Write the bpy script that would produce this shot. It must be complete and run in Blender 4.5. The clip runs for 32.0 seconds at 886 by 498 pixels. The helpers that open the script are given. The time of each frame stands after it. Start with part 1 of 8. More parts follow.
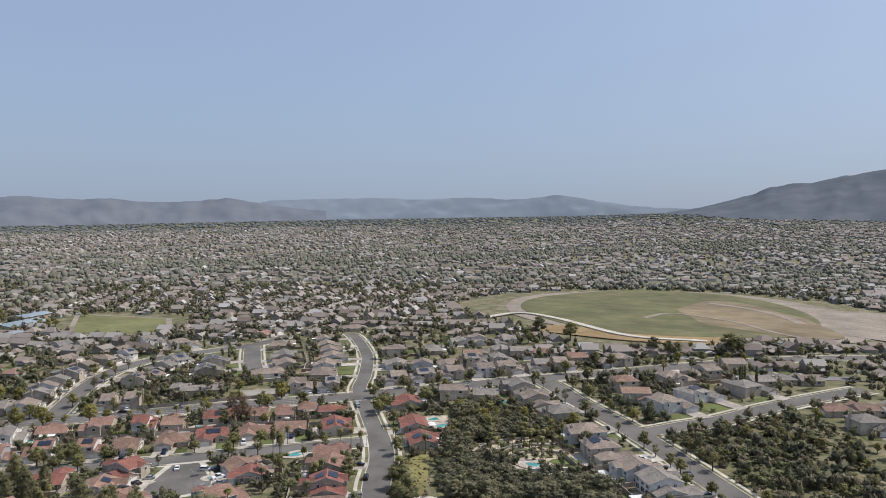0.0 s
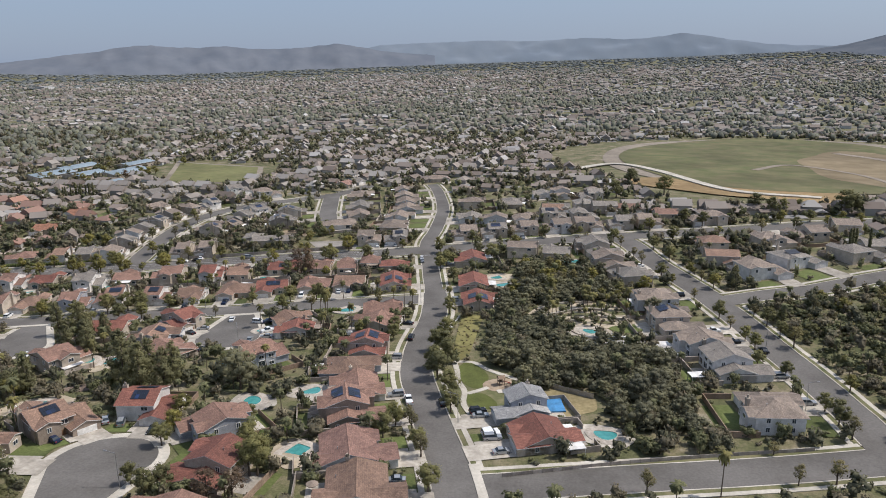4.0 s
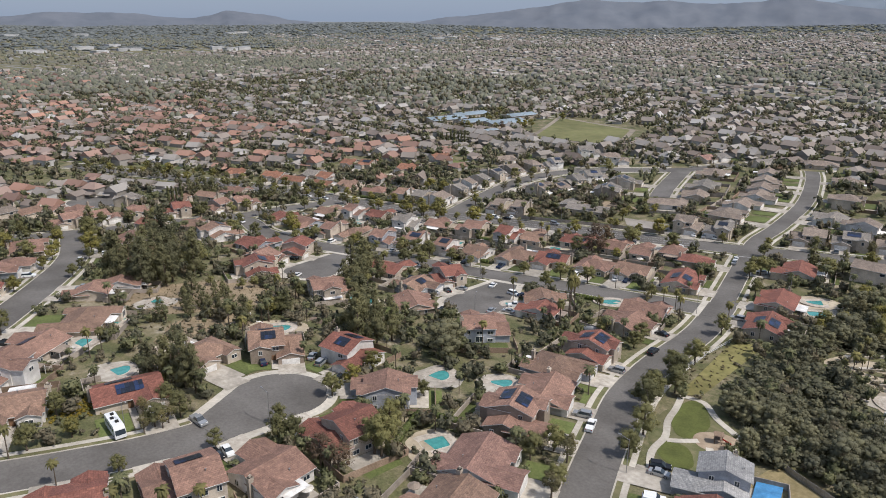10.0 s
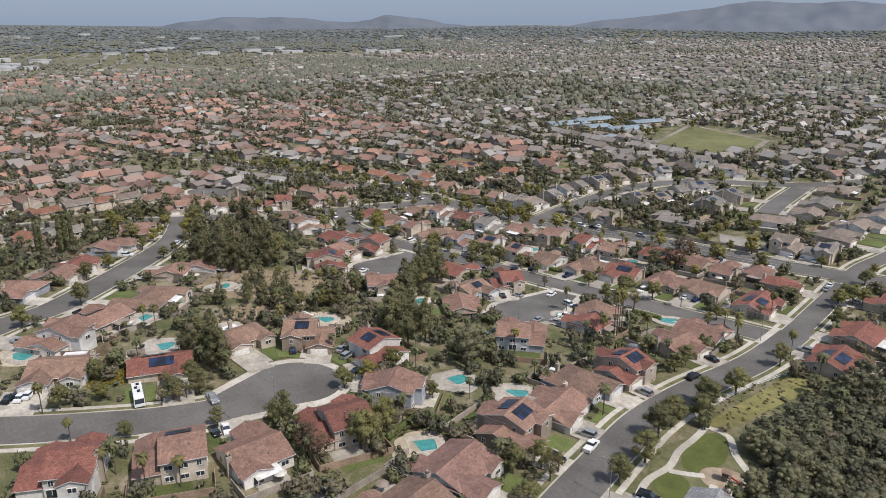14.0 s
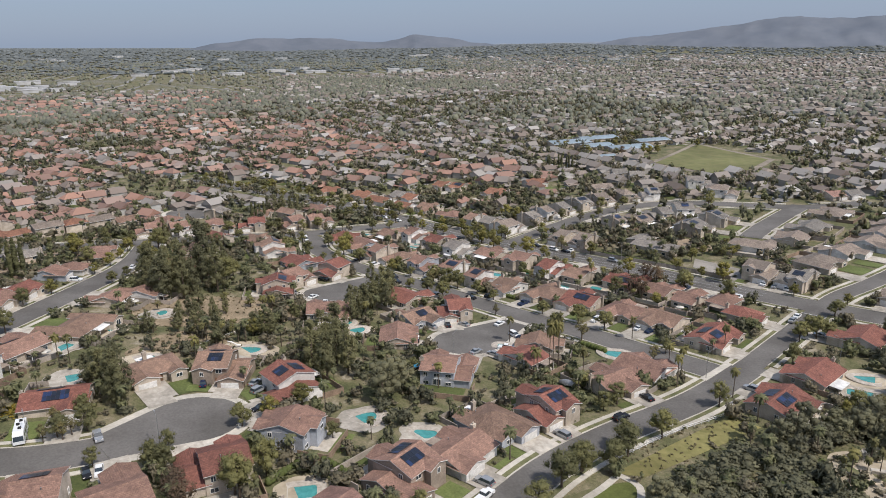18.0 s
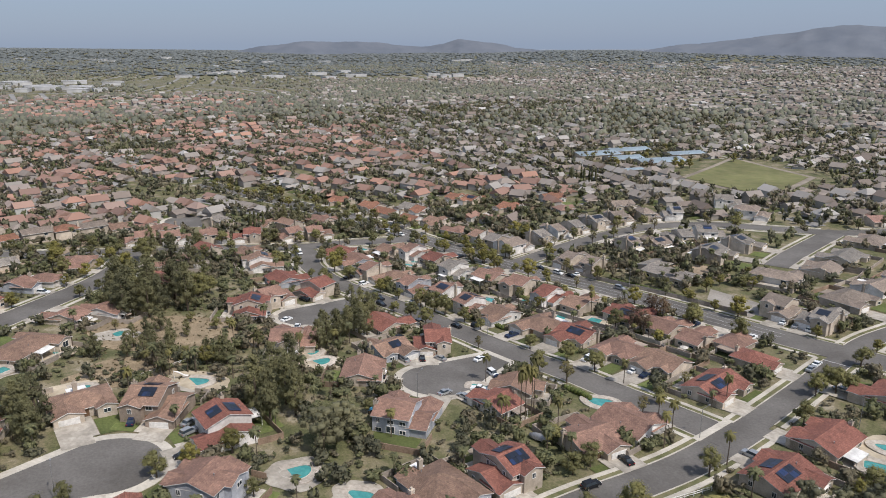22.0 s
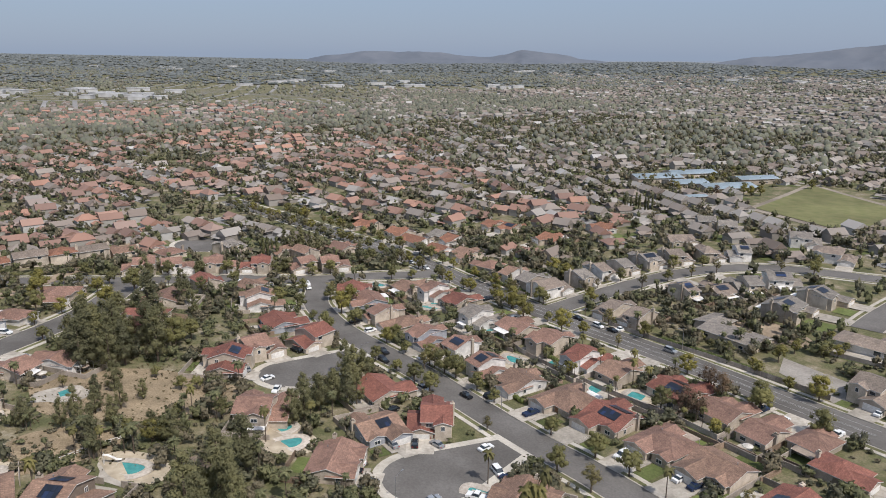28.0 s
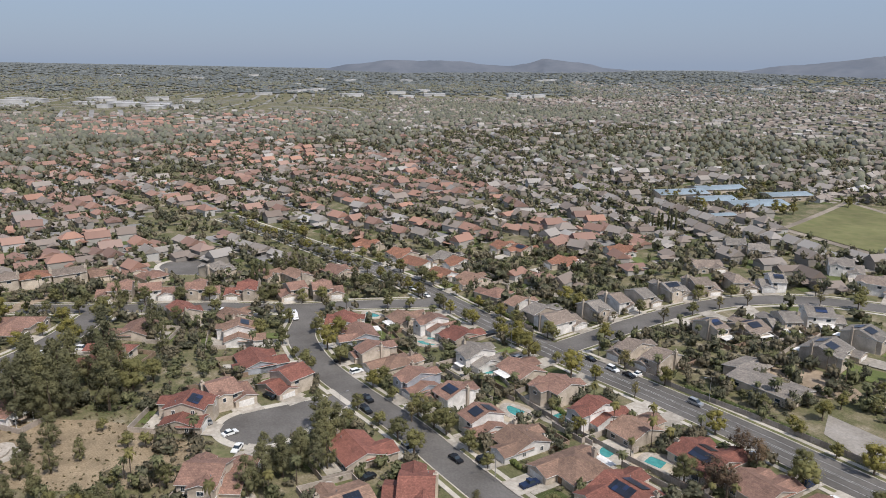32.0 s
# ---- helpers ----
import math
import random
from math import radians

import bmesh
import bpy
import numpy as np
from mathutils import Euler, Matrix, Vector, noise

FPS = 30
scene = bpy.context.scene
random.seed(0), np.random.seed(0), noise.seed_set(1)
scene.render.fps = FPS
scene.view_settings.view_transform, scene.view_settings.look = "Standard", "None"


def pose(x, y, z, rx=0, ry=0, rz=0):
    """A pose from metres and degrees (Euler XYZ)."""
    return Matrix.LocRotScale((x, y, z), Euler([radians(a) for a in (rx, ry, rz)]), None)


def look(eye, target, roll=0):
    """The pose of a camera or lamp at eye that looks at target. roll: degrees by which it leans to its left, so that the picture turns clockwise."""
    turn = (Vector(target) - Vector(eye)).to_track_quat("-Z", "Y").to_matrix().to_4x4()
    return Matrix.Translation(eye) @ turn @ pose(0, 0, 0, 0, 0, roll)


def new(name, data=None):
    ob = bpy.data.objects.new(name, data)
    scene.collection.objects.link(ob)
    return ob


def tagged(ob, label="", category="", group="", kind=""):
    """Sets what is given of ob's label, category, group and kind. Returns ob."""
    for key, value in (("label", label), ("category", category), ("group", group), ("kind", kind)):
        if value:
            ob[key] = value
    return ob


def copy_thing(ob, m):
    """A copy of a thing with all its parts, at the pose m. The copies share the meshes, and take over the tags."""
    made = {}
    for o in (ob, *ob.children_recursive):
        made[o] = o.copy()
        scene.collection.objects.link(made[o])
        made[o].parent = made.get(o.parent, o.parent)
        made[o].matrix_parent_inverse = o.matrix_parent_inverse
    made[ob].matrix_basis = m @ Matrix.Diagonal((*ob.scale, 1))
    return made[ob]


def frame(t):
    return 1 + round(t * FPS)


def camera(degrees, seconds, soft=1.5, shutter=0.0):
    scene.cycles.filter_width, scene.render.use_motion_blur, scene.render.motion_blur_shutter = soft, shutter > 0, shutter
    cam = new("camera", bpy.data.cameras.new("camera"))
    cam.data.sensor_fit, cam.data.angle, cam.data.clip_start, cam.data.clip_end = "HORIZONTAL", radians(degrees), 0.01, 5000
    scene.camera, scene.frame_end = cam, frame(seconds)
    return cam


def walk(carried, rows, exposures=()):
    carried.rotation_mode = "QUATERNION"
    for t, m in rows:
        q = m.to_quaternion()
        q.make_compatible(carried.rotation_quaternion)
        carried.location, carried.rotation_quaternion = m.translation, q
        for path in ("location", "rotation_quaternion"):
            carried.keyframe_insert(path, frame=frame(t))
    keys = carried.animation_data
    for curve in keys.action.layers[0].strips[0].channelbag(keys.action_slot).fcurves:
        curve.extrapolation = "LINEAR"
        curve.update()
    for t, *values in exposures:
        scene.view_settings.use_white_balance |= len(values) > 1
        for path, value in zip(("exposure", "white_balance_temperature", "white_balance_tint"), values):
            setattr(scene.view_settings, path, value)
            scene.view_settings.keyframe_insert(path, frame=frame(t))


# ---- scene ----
cam = camera(63.9, 32.0, soft=0.95)


def aimed(x, y, z, yaw, pitch, roll):
    """A camera pose from its place, its turn to the left of +y, its tilt and its roll, in degrees."""
    a, b = radians(yaw), radians(pitch)
    eye = Vector((x, y, z))
    ahead = Vector((-math.sin(a) * math.cos(b), math.cos(a) * math.cos(b), math.sin(b)))
    return look(eye, eye + ahead, roll)


PATH = [
    (0.0, aimed(0.00, -0.00, 97.50, -0.000, -2.561, 0.397)),
    (0.5, aimed(2.90, 2.67, 97.18, 0.175, -4.525, 0.162)),
    (1.0, aimed(5.77, 5.43, 96.92, 0.350, -6.689, 0.022)),
    (1.5, aimed(8.51, 8.44, 96.87, 0.842, -6.995, -0.041)),
    (2.0, aimed(11.16, 11.58, 96.80, 2.255, -7.031, -0.104)),
    (2.5, aimed(13.66, 14.84, 96.61, 2.631, -8.097, -0.326)),
    (3.0, aimed(15.99, 18.34, 96.50, 4.194, -10.369, -0.382)),
    (3.5, aimed(18.37, 21.97, 96.56, 6.954, -12.581, -0.416)),
    (4.0, aimed(21.30, 25.69, 96.62, 9.178, -14.807, -0.533)),
    (4.5, aimed(24.21, 29.47, 96.72, 10.877, -16.929, -0.648)),
    (6.5, aimed(35.59, 43.99, 97.25, 19.584, -18.665, -0.599)),
    (7.0, aimed(38.63, 47.79, 97.43, 22.230, -18.644, -0.517)),
    (7.5, aimed(41.62, 51.64, 97.63, 25.314, -18.475, -0.445)),
    (8.0, aimed(44.55, 55.53, 97.83, 29.041, -18.360, -0.300)),
    (8.5, aimed(47.54, 59.54, 97.95, 32.839, -18.243, -0.094)),
    (9.0, aimed(50.77, 63.46, 98.02, 36.724, -18.158, 0.040)),
    (9.5, aimed(54.33, 67.16, 97.95, 39.797, -18.098, 0.115)),
    (10.0, aimed(57.75, 70.45, 97.92, 42.795, -18.065, 0.183)),
    (10.5, aimed(60.97, 73.50, 97.97, 45.818, -18.051, 0.268)),
    (11.0, aimed(64.02, 76.52, 98.04, 47.934, -18.053, 0.308)),
    (11.5, aimed(66.96, 79.49, 98.10, 49.385, -18.109, 0.288)),
    (12.0, aimed(69.73, 82.56, 98.09, 50.705, -18.109, 0.230)),
    (12.5, aimed(72.39, 85.66, 98.09, 51.968, -18.067, 0.161)),
    (13.0, aimed(74.90, 88.68, 98.16, 53.174, -18.015, 0.131)),
    (13.5, aimed(77.24, 91.92, 98.09, 54.215, -17.927, 0.090)),
    (14.0, aimed(79.33, 95.39, 97.94, 55.080, -17.827, -0.077)),
    (14.5, aimed(81.30, 99.00, 97.75, 55.681, -17.689, -0.152)),
    (16.5, aimed(87.46, 115.19, 97.91, 56.970, -16.234, -0.663)),
    (17.0, aimed(88.09, 119.46, 97.92, 57.179, -16.311, -0.651)),
    (17.5, aimed(88.48, 123.76, 97.95, 57.445, -16.383, -0.676)),
    (18.0, aimed(88.54, 128.17, 98.00, 57.763, -16.408, -0.693)),
    (18.5, aimed(88.22, 132.51, 98.05, 58.134, -16.414, -0.681)),
    (19.0, aimed(87.62, 136.68, 98.06, 58.498, -16.460, -0.531)),
    (19.5, aimed(87.06, 140.85, 98.05, 59.061, -16.345, -0.537)),
    (20.0, aimed(86.15, 144.94, 98.01, 59.670, -16.254, -0.456)),
    (20.5, aimed(84.81, 148.86, 97.99, 60.133, -16.178, -0.379)),
    (21.0, aimed(83.20, 152.48, 98.04, 60.591, -16.108, -0.229)),
    (21.5, aimed(81.37, 155.96, 98.17, 60.957, -16.057, -0.107)),
    (22.0, aimed(79.35, 159.41, 98.34, 61.329, -16.029, -0.016)),
    (22.5, aimed(77.18, 162.78, 98.53, 61.728, -15.968, 0.033)),
    (23.0, aimed(74.82, 165.96, 98.79, 62.128, -15.944, 0.076)),
    (23.5, aimed(72.39, 169.06, 98.91, 62.542, -15.859, 0.117)),
    (24.0, aimed(69.69, 172.01, 99.01, 62.914, -15.802, 0.212)),
    (24.5, aimed(66.65, 174.97, 98.92, 63.259, -15.759, 0.247)),
    (25.0, aimed(63.64, 177.97, 98.82, 63.658, -15.715, 0.289)),
    (25.5, aimed(60.66, 180.95, 98.71, 64.070, -15.648, 0.350)),
    (27.5, aimed(48.95, 192.18, 99.64, 65.886, -15.421, 0.405)),
    (28.0, aimed(45.75, 194.82, 99.44, 66.308, -15.284, 0.437)),
    (28.5, aimed(42.40, 197.48, 99.46, 66.631, -15.223, 0.417)),
    (29.0, aimed(39.03, 200.19, 99.58, 66.859, -15.154, 0.396)),
    (29.5, aimed(35.81, 202.88, 99.66, 67.090, -15.083, 0.384)),
    (30.0, aimed(32.81, 205.48, 99.72, 67.308, -14.994, 0.374)),
    (30.5, aimed(29.95, 208.04, 99.70, 67.510, -14.908, 0.367)),
    (31.0, aimed(27.07, 210.59, 99.66, 67.735, -14.822, 0.358)),
    (31.5, aimed(24.09, 213.16, 99.54, 67.950, -14.706, 0.411)),
    (32.0, aimed(20.96, 215.73, 99.61, 68.147, -14.624, 0.383)),
]
walk(cam, PATH, [(0.0, 0.93), (4.0, 0.88), (9.0, 0.86), (20.0, 0.87), (32.0, 0.9)])

# ---- sky and sun ----
SUN_TO = Vector((0.97, 0.26, 0.0)).normalized()
SUN_UP = radians(56)
world = bpy.data.worlds.new("sky")
scene.world = world
world.use_nodes = True
wn, wl = world.node_tree.nodes, world.node_tree.links
sky = wn.new("ShaderNodeTexSky")
sky.sky_type = "NISHITA"
sky.sun_disc = False
sky.sun_elevation = SUN_UP
sky.sun_rotation = math.atan2(SUN_TO.x, SUN_TO.y)
sky.air_density, sky.dust_density, sky.ozone_density = 1.0, 0.8, 2.0
veil = wn.new("ShaderNodeTexSky")
veil.sky_type = "NISHITA"
veil.sun_disc = False
veil.sun_elevation, veil.sun_rotation = sky.sun_elevation, sky.sun_rotation
veil.air_density, veil.dust_density, veil.ozone_density = 1.0, 7.0, 2.0
hazy_sky = wn.new("ShaderNodeMix")
hazy_sky.data_type = "RGBA"
hazy_sky.inputs[0].default_value = 0.6
wl.new(sky.outputs[0], hazy_sky.inputs[6])
wl.new(veil.outputs[0], hazy_sky.inputs[7])
back = wn["Background"]
back.inputs["Strength"].default_value = 0.076
haze = wn.new("ShaderNodeMix")
haze.data_type = "RGBA"
haze.inputs[0].default_value = 0.62
haze.inputs[7].default_value = (2.5, 3.24, 4.72, 1)
wl.new(hazy_sky.outputs[2], haze.inputs[6])
wl.new(haze.outputs[2], back.inputs["Color"])
sun_data = bpy.data.lights.new("sun", "SUN")
sun_data.energy, sun_data.angle, sun_data.color = 2.2, radians(0.6), (1.0, 0.96, 0.92)
sun = new("sun", sun_data)
sun.matrix_world = look((0, 0, 300), Vector((0, 0, 300)) - (SUN_TO * math.cos(SUN_UP) + Vector((0, 0, math.sin(SUN_UP)))))


# ---- the lie of the land ----
MOUNDS = [(-102, 124, 11.13), (-23, 192, -4.32), (90, 214, 2.05), (-113, 282, -1.23), (-34, 327, 0.84), (-214, 242, -10.68), (-350, 214, -4.36), (-135, 496, 4.08), (68, 677, 6.89), (-372, 609, -2.73), (-677, 541, -8.7), (192, 429, 10.08), (-259, 113, 10.24), (23, 34, 1.71)]
REACH = 124
BEARINGS = [-180, -60, -30, -20, -10, 0, 15, 32, 45, 68, 95, 120, 180]
RISES = [60, 110, 130, 133, 105, 88, 63, 34, 12, 2, 34, 40, 60]


def land(x, y):
    """The height of the ground."""
    z = 0.0
    for cx, cy, a in MOUNDS:
        z = z + a * np.exp(-((x - cx) ** 2 + (y - cy) ** 2) / (2 * REACH**2))
    r = np.hypot(x, y)
    s = np.clip((r - 700) / 3700, 0, 1)
    bearing = np.degrees(np.arctan2(-x, y))
    q = np.clip((r - 1900) / 2700, 0, 1)
    plain = np.interp(bearing, [30, 46, 100, 125], [0, 52, 50, 0]) * q * q * (3 - 2 * q)
    return z + plain + np.interp(bearing, BEARINGS, RISES) * s * s * (3 - 2 * s)


# ---- materials ----
def material(name, rough=0.8, metal=0.0):
    m = bpy.data.materials.new(name)
    m.use_nodes = True
    p = m.node_tree.nodes["Principled BSDF"]
    p.inputs["Roughness"].default_value, p.inputs["Metallic"].default_value = rough, metal
    p.inputs["Specular IOR Level"].default_value = 0.3
    return m, m.node_tree.nodes, m.node_tree.links, p


def ramp(n, l, source, stops):
    r = n.new("ShaderNodeValToRGB")
    e = r.color_ramp.elements
    while len(e) < len(stops):
        e.new(0.5)
    for k, (pos, col) in zip(e, stops):
        k.position, k.color = pos, (*col, 1)
    l.new(source, r.inputs[0])
    return r.outputs[0]


def noise_at(n, l, scale, detail=4.0, space="Object", rough=0.6):
    c = n.new("ShaderNodeTexCoord")
    t = n.new("ShaderNodeTexNoise")
    t.inputs["Scale"].default_value, t.inputs["Detail"].default_value, t.inputs["Roughness"].default_value = scale, detail, rough
    l.new(c.outputs[space], t.inputs["Vector"])
    return t.outputs["Fac"]


def mixed(n, l, fac, a, b, kind="MIX"):
    m = n.new("ShaderNodeMix")
    m.data_type, m.blend_type = "RGBA", kind
    for value, slot in ((fac, 0), (a, 6), (b, 7)):
        if isinstance(value, (int, float)):
            m.inputs[slot].default_value = value
        elif isinstance(value, tuple):
            m.inputs[slot].default_value = (*value, 1)
        else:
            l.new(value, m.inputs[slot])
    return m.outputs[2]


def bumped(n, l, p, fac, strength, distance=0.05):
    b = n.new("ShaderNodeBump")
    b.inputs["Strength"].default_value, b.inputs["Distance"].default_value = strength, distance
    l.new(fac, b.inputs["Height"])
    l.new(b.outputs[0], p.inputs["Normal"])


def varied(name, dark, light, fine=3.0, coarse=0.15, rough=0.85, relief=0.3, own=0.0, metal=0.0, island=False):
    """A matt surface with grain and larger stains; own: how far each object's tone differs."""
    m, n, l, p = material(name, rough, metal)
    a = ramp(n, l, noise_at(n, l, fine, 6), [(0.3, dark), (0.7, light)])
    stain = ramp(n, l, noise_at(n, l, coarse, 3), [(0.35, (0.72, 0.7, 0.68)), (0.65, (1.08, 1.06, 1.05))])
    colour = mixed(n, l, 1.0, a, stain, "MULTIPLY")
    if own:
        if island:
            rnd = n.new("ShaderNodeNewGeometry").outputs["Random Per Island"]
        else:
            rnd = n.new("ShaderNodeObjectInfo").outputs["Random"]
        tone = ramp(n, l, rnd, [(0.0, (1 - own,) * 3), (1.0, (1 + own,) * 3)])
        colour = mixed(n, l, 1.0, colour, tone, "MULTIPLY")
    l.new(colour, p.inputs["Base Color"])
    if relief:
        bumped(n, l, p, noise_at(n, l, fine * 2, 5), relief)
    return m


def tiled(name, dark, light, own=0.18):
    """Barrel roof tiles in courses, with worn and darkened patches."""
    m, n, l, p = material(name, 0.8)
    c = n.new("ShaderNodeTexCoord")
    w = n.new("ShaderNodeTexWave")
    w.wave_type, w.bands_direction = "BANDS", "X"
    w.inputs["Scale"].default_value, w.inputs["Distortion"].default_value = 1.3, 0.4
    l.new(c.outputs["Object"], w.inputs["Vector"])
    w2 = n.new("ShaderNodeTexBrick")
    w2.inputs["Color1"].default_value, w2.inputs["Color2"].default_value, w2.inputs["Mortar"].default_value = (0.78, 0.78, 0.78, 1), (1.16, 1.14, 1.1, 1), (0.6, 0.6, 0.6, 1)
    w2.inputs["Scale"].default_value, w2.inputs["Mortar Size"].default_value, w2.inputs["Mortar Smooth"].default_value = 1.0, 0.03, 0.4
    w2.inputs["Brick Width"].default_value, w2.inputs["Row Height"].default_value = 0.62, 0.42
    l.new(c.outputs["Object"], w2.inputs["Vector"])
    grain = ramp(n, l, noise_at(n, l, 2.2, 6), [(0.3, dark), (0.7, light)])
    stain = ramp(n, l, noise_at(n, l, 0.25, 4), [(0.3, (0.7, 0.69, 0.68)), (0.62, (1.05, 1.03, 1.0))])
    colour = mixed(n, l, 1.0, grain, stain, "MULTIPLY")
    colour = mixed(n, l, 1.0, colour, w2.outputs["Color"], "MULTIPLY")
    tone = ramp(n, l, n.new("ShaderNodeObjectInfo").outputs["Random"], [(0.0, (1 - own, 1 - own, 1 - own)), (0.5, (1.0, 0.97, 0.96)), (1.0, (1 + own, 1 + own * 0.9, 1 + own * 0.8))])
    l.new(mixed(n, l, 1.0, colour, tone, "MULTIPLY"), p.inputs["Base Color"])
    bumped(n, l, p, w.outputs["Fac"], 0.5, 0.06)
    return m


def leafy(name, dark, light, own=0.25):
    m, n, l, p = material(name, 0.75)
    isle = n.new("ShaderNodeNewGeometry").outputs["Random Per Island"]
    a = ramp(n, l, isle, [(0.0, tuple(0.62 * p + 0.38 * q for p, q in zip(dark, light))), (1.0, tuple(0.2 * p + 0.8 * q for p, q in zip(dark, light)))])
    tone = ramp(n, l, n.new("ShaderNodeObjectInfo").outputs["Random"], [(0.0, (1 - own, 1 - own, 1 - own * 0.8)), (1.0, (1 + own * 1.2, 1 + own, 1 + own * 0.5))])
    c = mixed(n, l, 1.0, a, tone, "MULTIPLY")
    l.new(c, p.inputs["Base Color"])
    through_light(n, l, p, c)
    return m


def through_light(n, l, p, colour):
    """Thin leaves let part of the light pass."""
    t = n.new("ShaderNodeBsdfTranslucent")
    l.new(colour, t.inputs["Color"])
    x = n.new("ShaderNodeMixShader")
    x.inputs[0].default_value = 0.38
    l.new(p.outputs[0], x.inputs[1])
    l.new(t.outputs[0], x.inputs[2])
    l.new(x.outputs[0], n["Material Output"].inputs["Surface"])


def islands(name, stops, rough=0.85, leaves=False):
    """Each piece of a joined mesh takes one tone."""
    m, n, l, p = material(name, rough)
    isle = n.new("ShaderNodeNewGeometry").outputs["Random Per Island"]
    a = ramp(n, l, isle, stops)
    c = mixed(n, l, 1.0, a, ramp(n, l, noise_at(n, l, 0.02, 3), [(0.3, (0.8,) * 3), (0.7, (1.1,) * 3)]), "MULTIPLY")
    l.new(c, p.inputs["Base Color"])
    if leaves:
        through_light(n, l, p, c)
    return m


ROOF = {
    "r": tiled("red_roof_tile", (0.165, 0.070, 0.055), (0.268, 0.118, 0.092)),
    "t": tiled("terracotta_roof_tile", (0.205, 0.124, 0.098), (0.300, 0.188, 0.150)),
    "b": tiled("brown_roof_tile", (0.205, 0.131, 0.099), (0.295, 0.198, 0.152)),
    "d": tiled("beige_roof_tile", (0.20, 0.163, 0.138), (0.295, 0.248, 0.212)),
    "p": tiled("pink_roof_tile", (0.221, 0.129, 0.107), (0.315, 0.198, 0.166)),
    "g": tiled("grey_roof_tile", (0.185, 0.170, 0.154), (0.285, 0.264, 0.242)),
    "o": tiled("orange_roof_tile", (0.221, 0.107, 0.070), (0.315, 0.164, 0.111)),
    "s": tiled("slate_grey_shingle", (0.27, 0.275, 0.285), (0.37, 0.375, 0.385)),
}
ROOF_WORDS = {"r": "red clay tile", "t": "faded terracotta tile", "b": "brown tile", "d": "dull beige tile", "p": "pinkish tile", "g": "grey tile", "o": "orange clay tile", "s": "pale slate-grey shingle"}
WALL = {
    "c": varied("cream_stucco", (0.42, 0.36, 0.29), (0.56, 0.49, 0.41), 5, 0.3, 0.9, 0.2, 0.2),
    "w": varied("white_stucco", (0.62, 0.6, 0.57), (0.76, 0.74, 0.71), 5, 0.3, 0.9, 0.2, 0.1),
    "b": varied("brown_stucco", (0.24, 0.19, 0.15), (0.34, 0.28, 0.23), 5, 0.3, 0.9, 0.2, 0.15),
    "u": varied("blue_grey_siding", (0.32, 0.34, 0.38), (0.44, 0.46, 0.5), 5, 0.3, 0.9, 0.2, 0.12),
}
WALL_WORDS = {"c": "cream stucco", "w": "white stucco", "b": "brown stucco", "u": "blue-grey siding"}
TRIM = varied("white_trim", (0.66, 0.65, 0.62), (0.78, 0.77, 0.75), 6, 0.5, 0.6, 0.0, 0.1)
GLASS, _n, _l, _p = material("window_glass", 0.08)
_p.inputs["Base Color"].default_value = (0.03, 0.04, 0.05, 1)
_p.inputs["Specular IOR Level"].default_value = 0.6
SOLAR, _n, _l, _p = material("solar_cells", 0.3)
_p.inputs["Specular IOR Level"].default_value = 0.5
_l.new(ramp(_n, _l, _n.new("ShaderNodeObjectInfo").outputs["Random"], [(0.0, (0.012, 0.014, 0.02)), (0.7, (0.016, 0.02, 0.032)), (1.0, (0.02, 0.035, 0.09))]), _p.inputs["Base Color"])
ASPHALT = varied("asphalt", (0.111, 0.104, 0.096), (0.152, 0.143, 0.133), 1.5, 0.06, 0.95, 0.15)
CONCRETE = varied("concrete", (0.41, 0.38, 0.325), (0.54, 0.505, 0.44), 1.2, 0.08, 0.95, 0.1)
DRIVE = varied("driveway_concrete", (0.315, 0.286, 0.245), (0.465, 0.43, 0.37), 0.9, 0.2, 0.95, 0.1, 0.18)
VERGE = varied("planting_strip", (0.085, 0.1, 0.038), (0.2, 0.18, 0.1), 0.35, 0.08, 0.95, 0.3)
PAINT = varied("road_paint", (0.38, 0.38, 0.37), (0.55, 0.55, 0.53), 3, 0.3, 0.8, 0.0)
LAWN = varied("lawn_grass", (0.075, 0.1, 0.028), (0.135, 0.155, 0.055), 1.6, 0.12, 0.95, 0.5, 0.3)
TURF = varied("trim_turf", (0.075, 0.09, 0.022), (0.105, 0.118, 0.034), 2.0, 0.2, 0.95, 0.2)
DRY = varied("dry_grass", (0.2, 0.165, 0.08), (0.33, 0.27, 0.15), 0.9, 0.1, 0.95, 0.5)
DIRT = varied("bare_soil", (0.26, 0.2, 0.14), (0.4, 0.32, 0.235), 0.5, 0.06, 0.95, 0.5)
BARK = varied("bark", (0.08, 0.06, 0.045), (0.17, 0.135, 0.1), 4, 0.6, 0.9, 0.5)
BLOCK = varied("block_wall", (0.3, 0.26, 0.22), (0.42, 0.37, 0.32), 3, 0.3, 0.9, 0.3, 0.2)
WATER, _n, _l, _p = material("pool_water", 0.05)
_l.new(ramp(_n, _l, noise_at(_n, _l, 0.6, 3), [(0.3, (0.04, 0.19, 0.185)), (0.7, (0.08, 0.29, 0.275))]), _p.inputs["Base Color"])
COPING = varied("pool_deck", (0.36, 0.32, 0.27), (0.5, 0.45, 0.39), 1.2, 0.3, 0.9, 0.1, 0.15)
STEEL = varied("galvanised_steel", (0.3, 0.3, 0.3), (0.42, 0.42, 0.42), 4, 0.5, 0.45, 0.0, 0.0, 0.6)
RUBBER = varied("tyre_rubber", (0.015, 0.015, 0.015), (0.03, 0.03, 0.03), 8, 1, 0.9, 0.0)
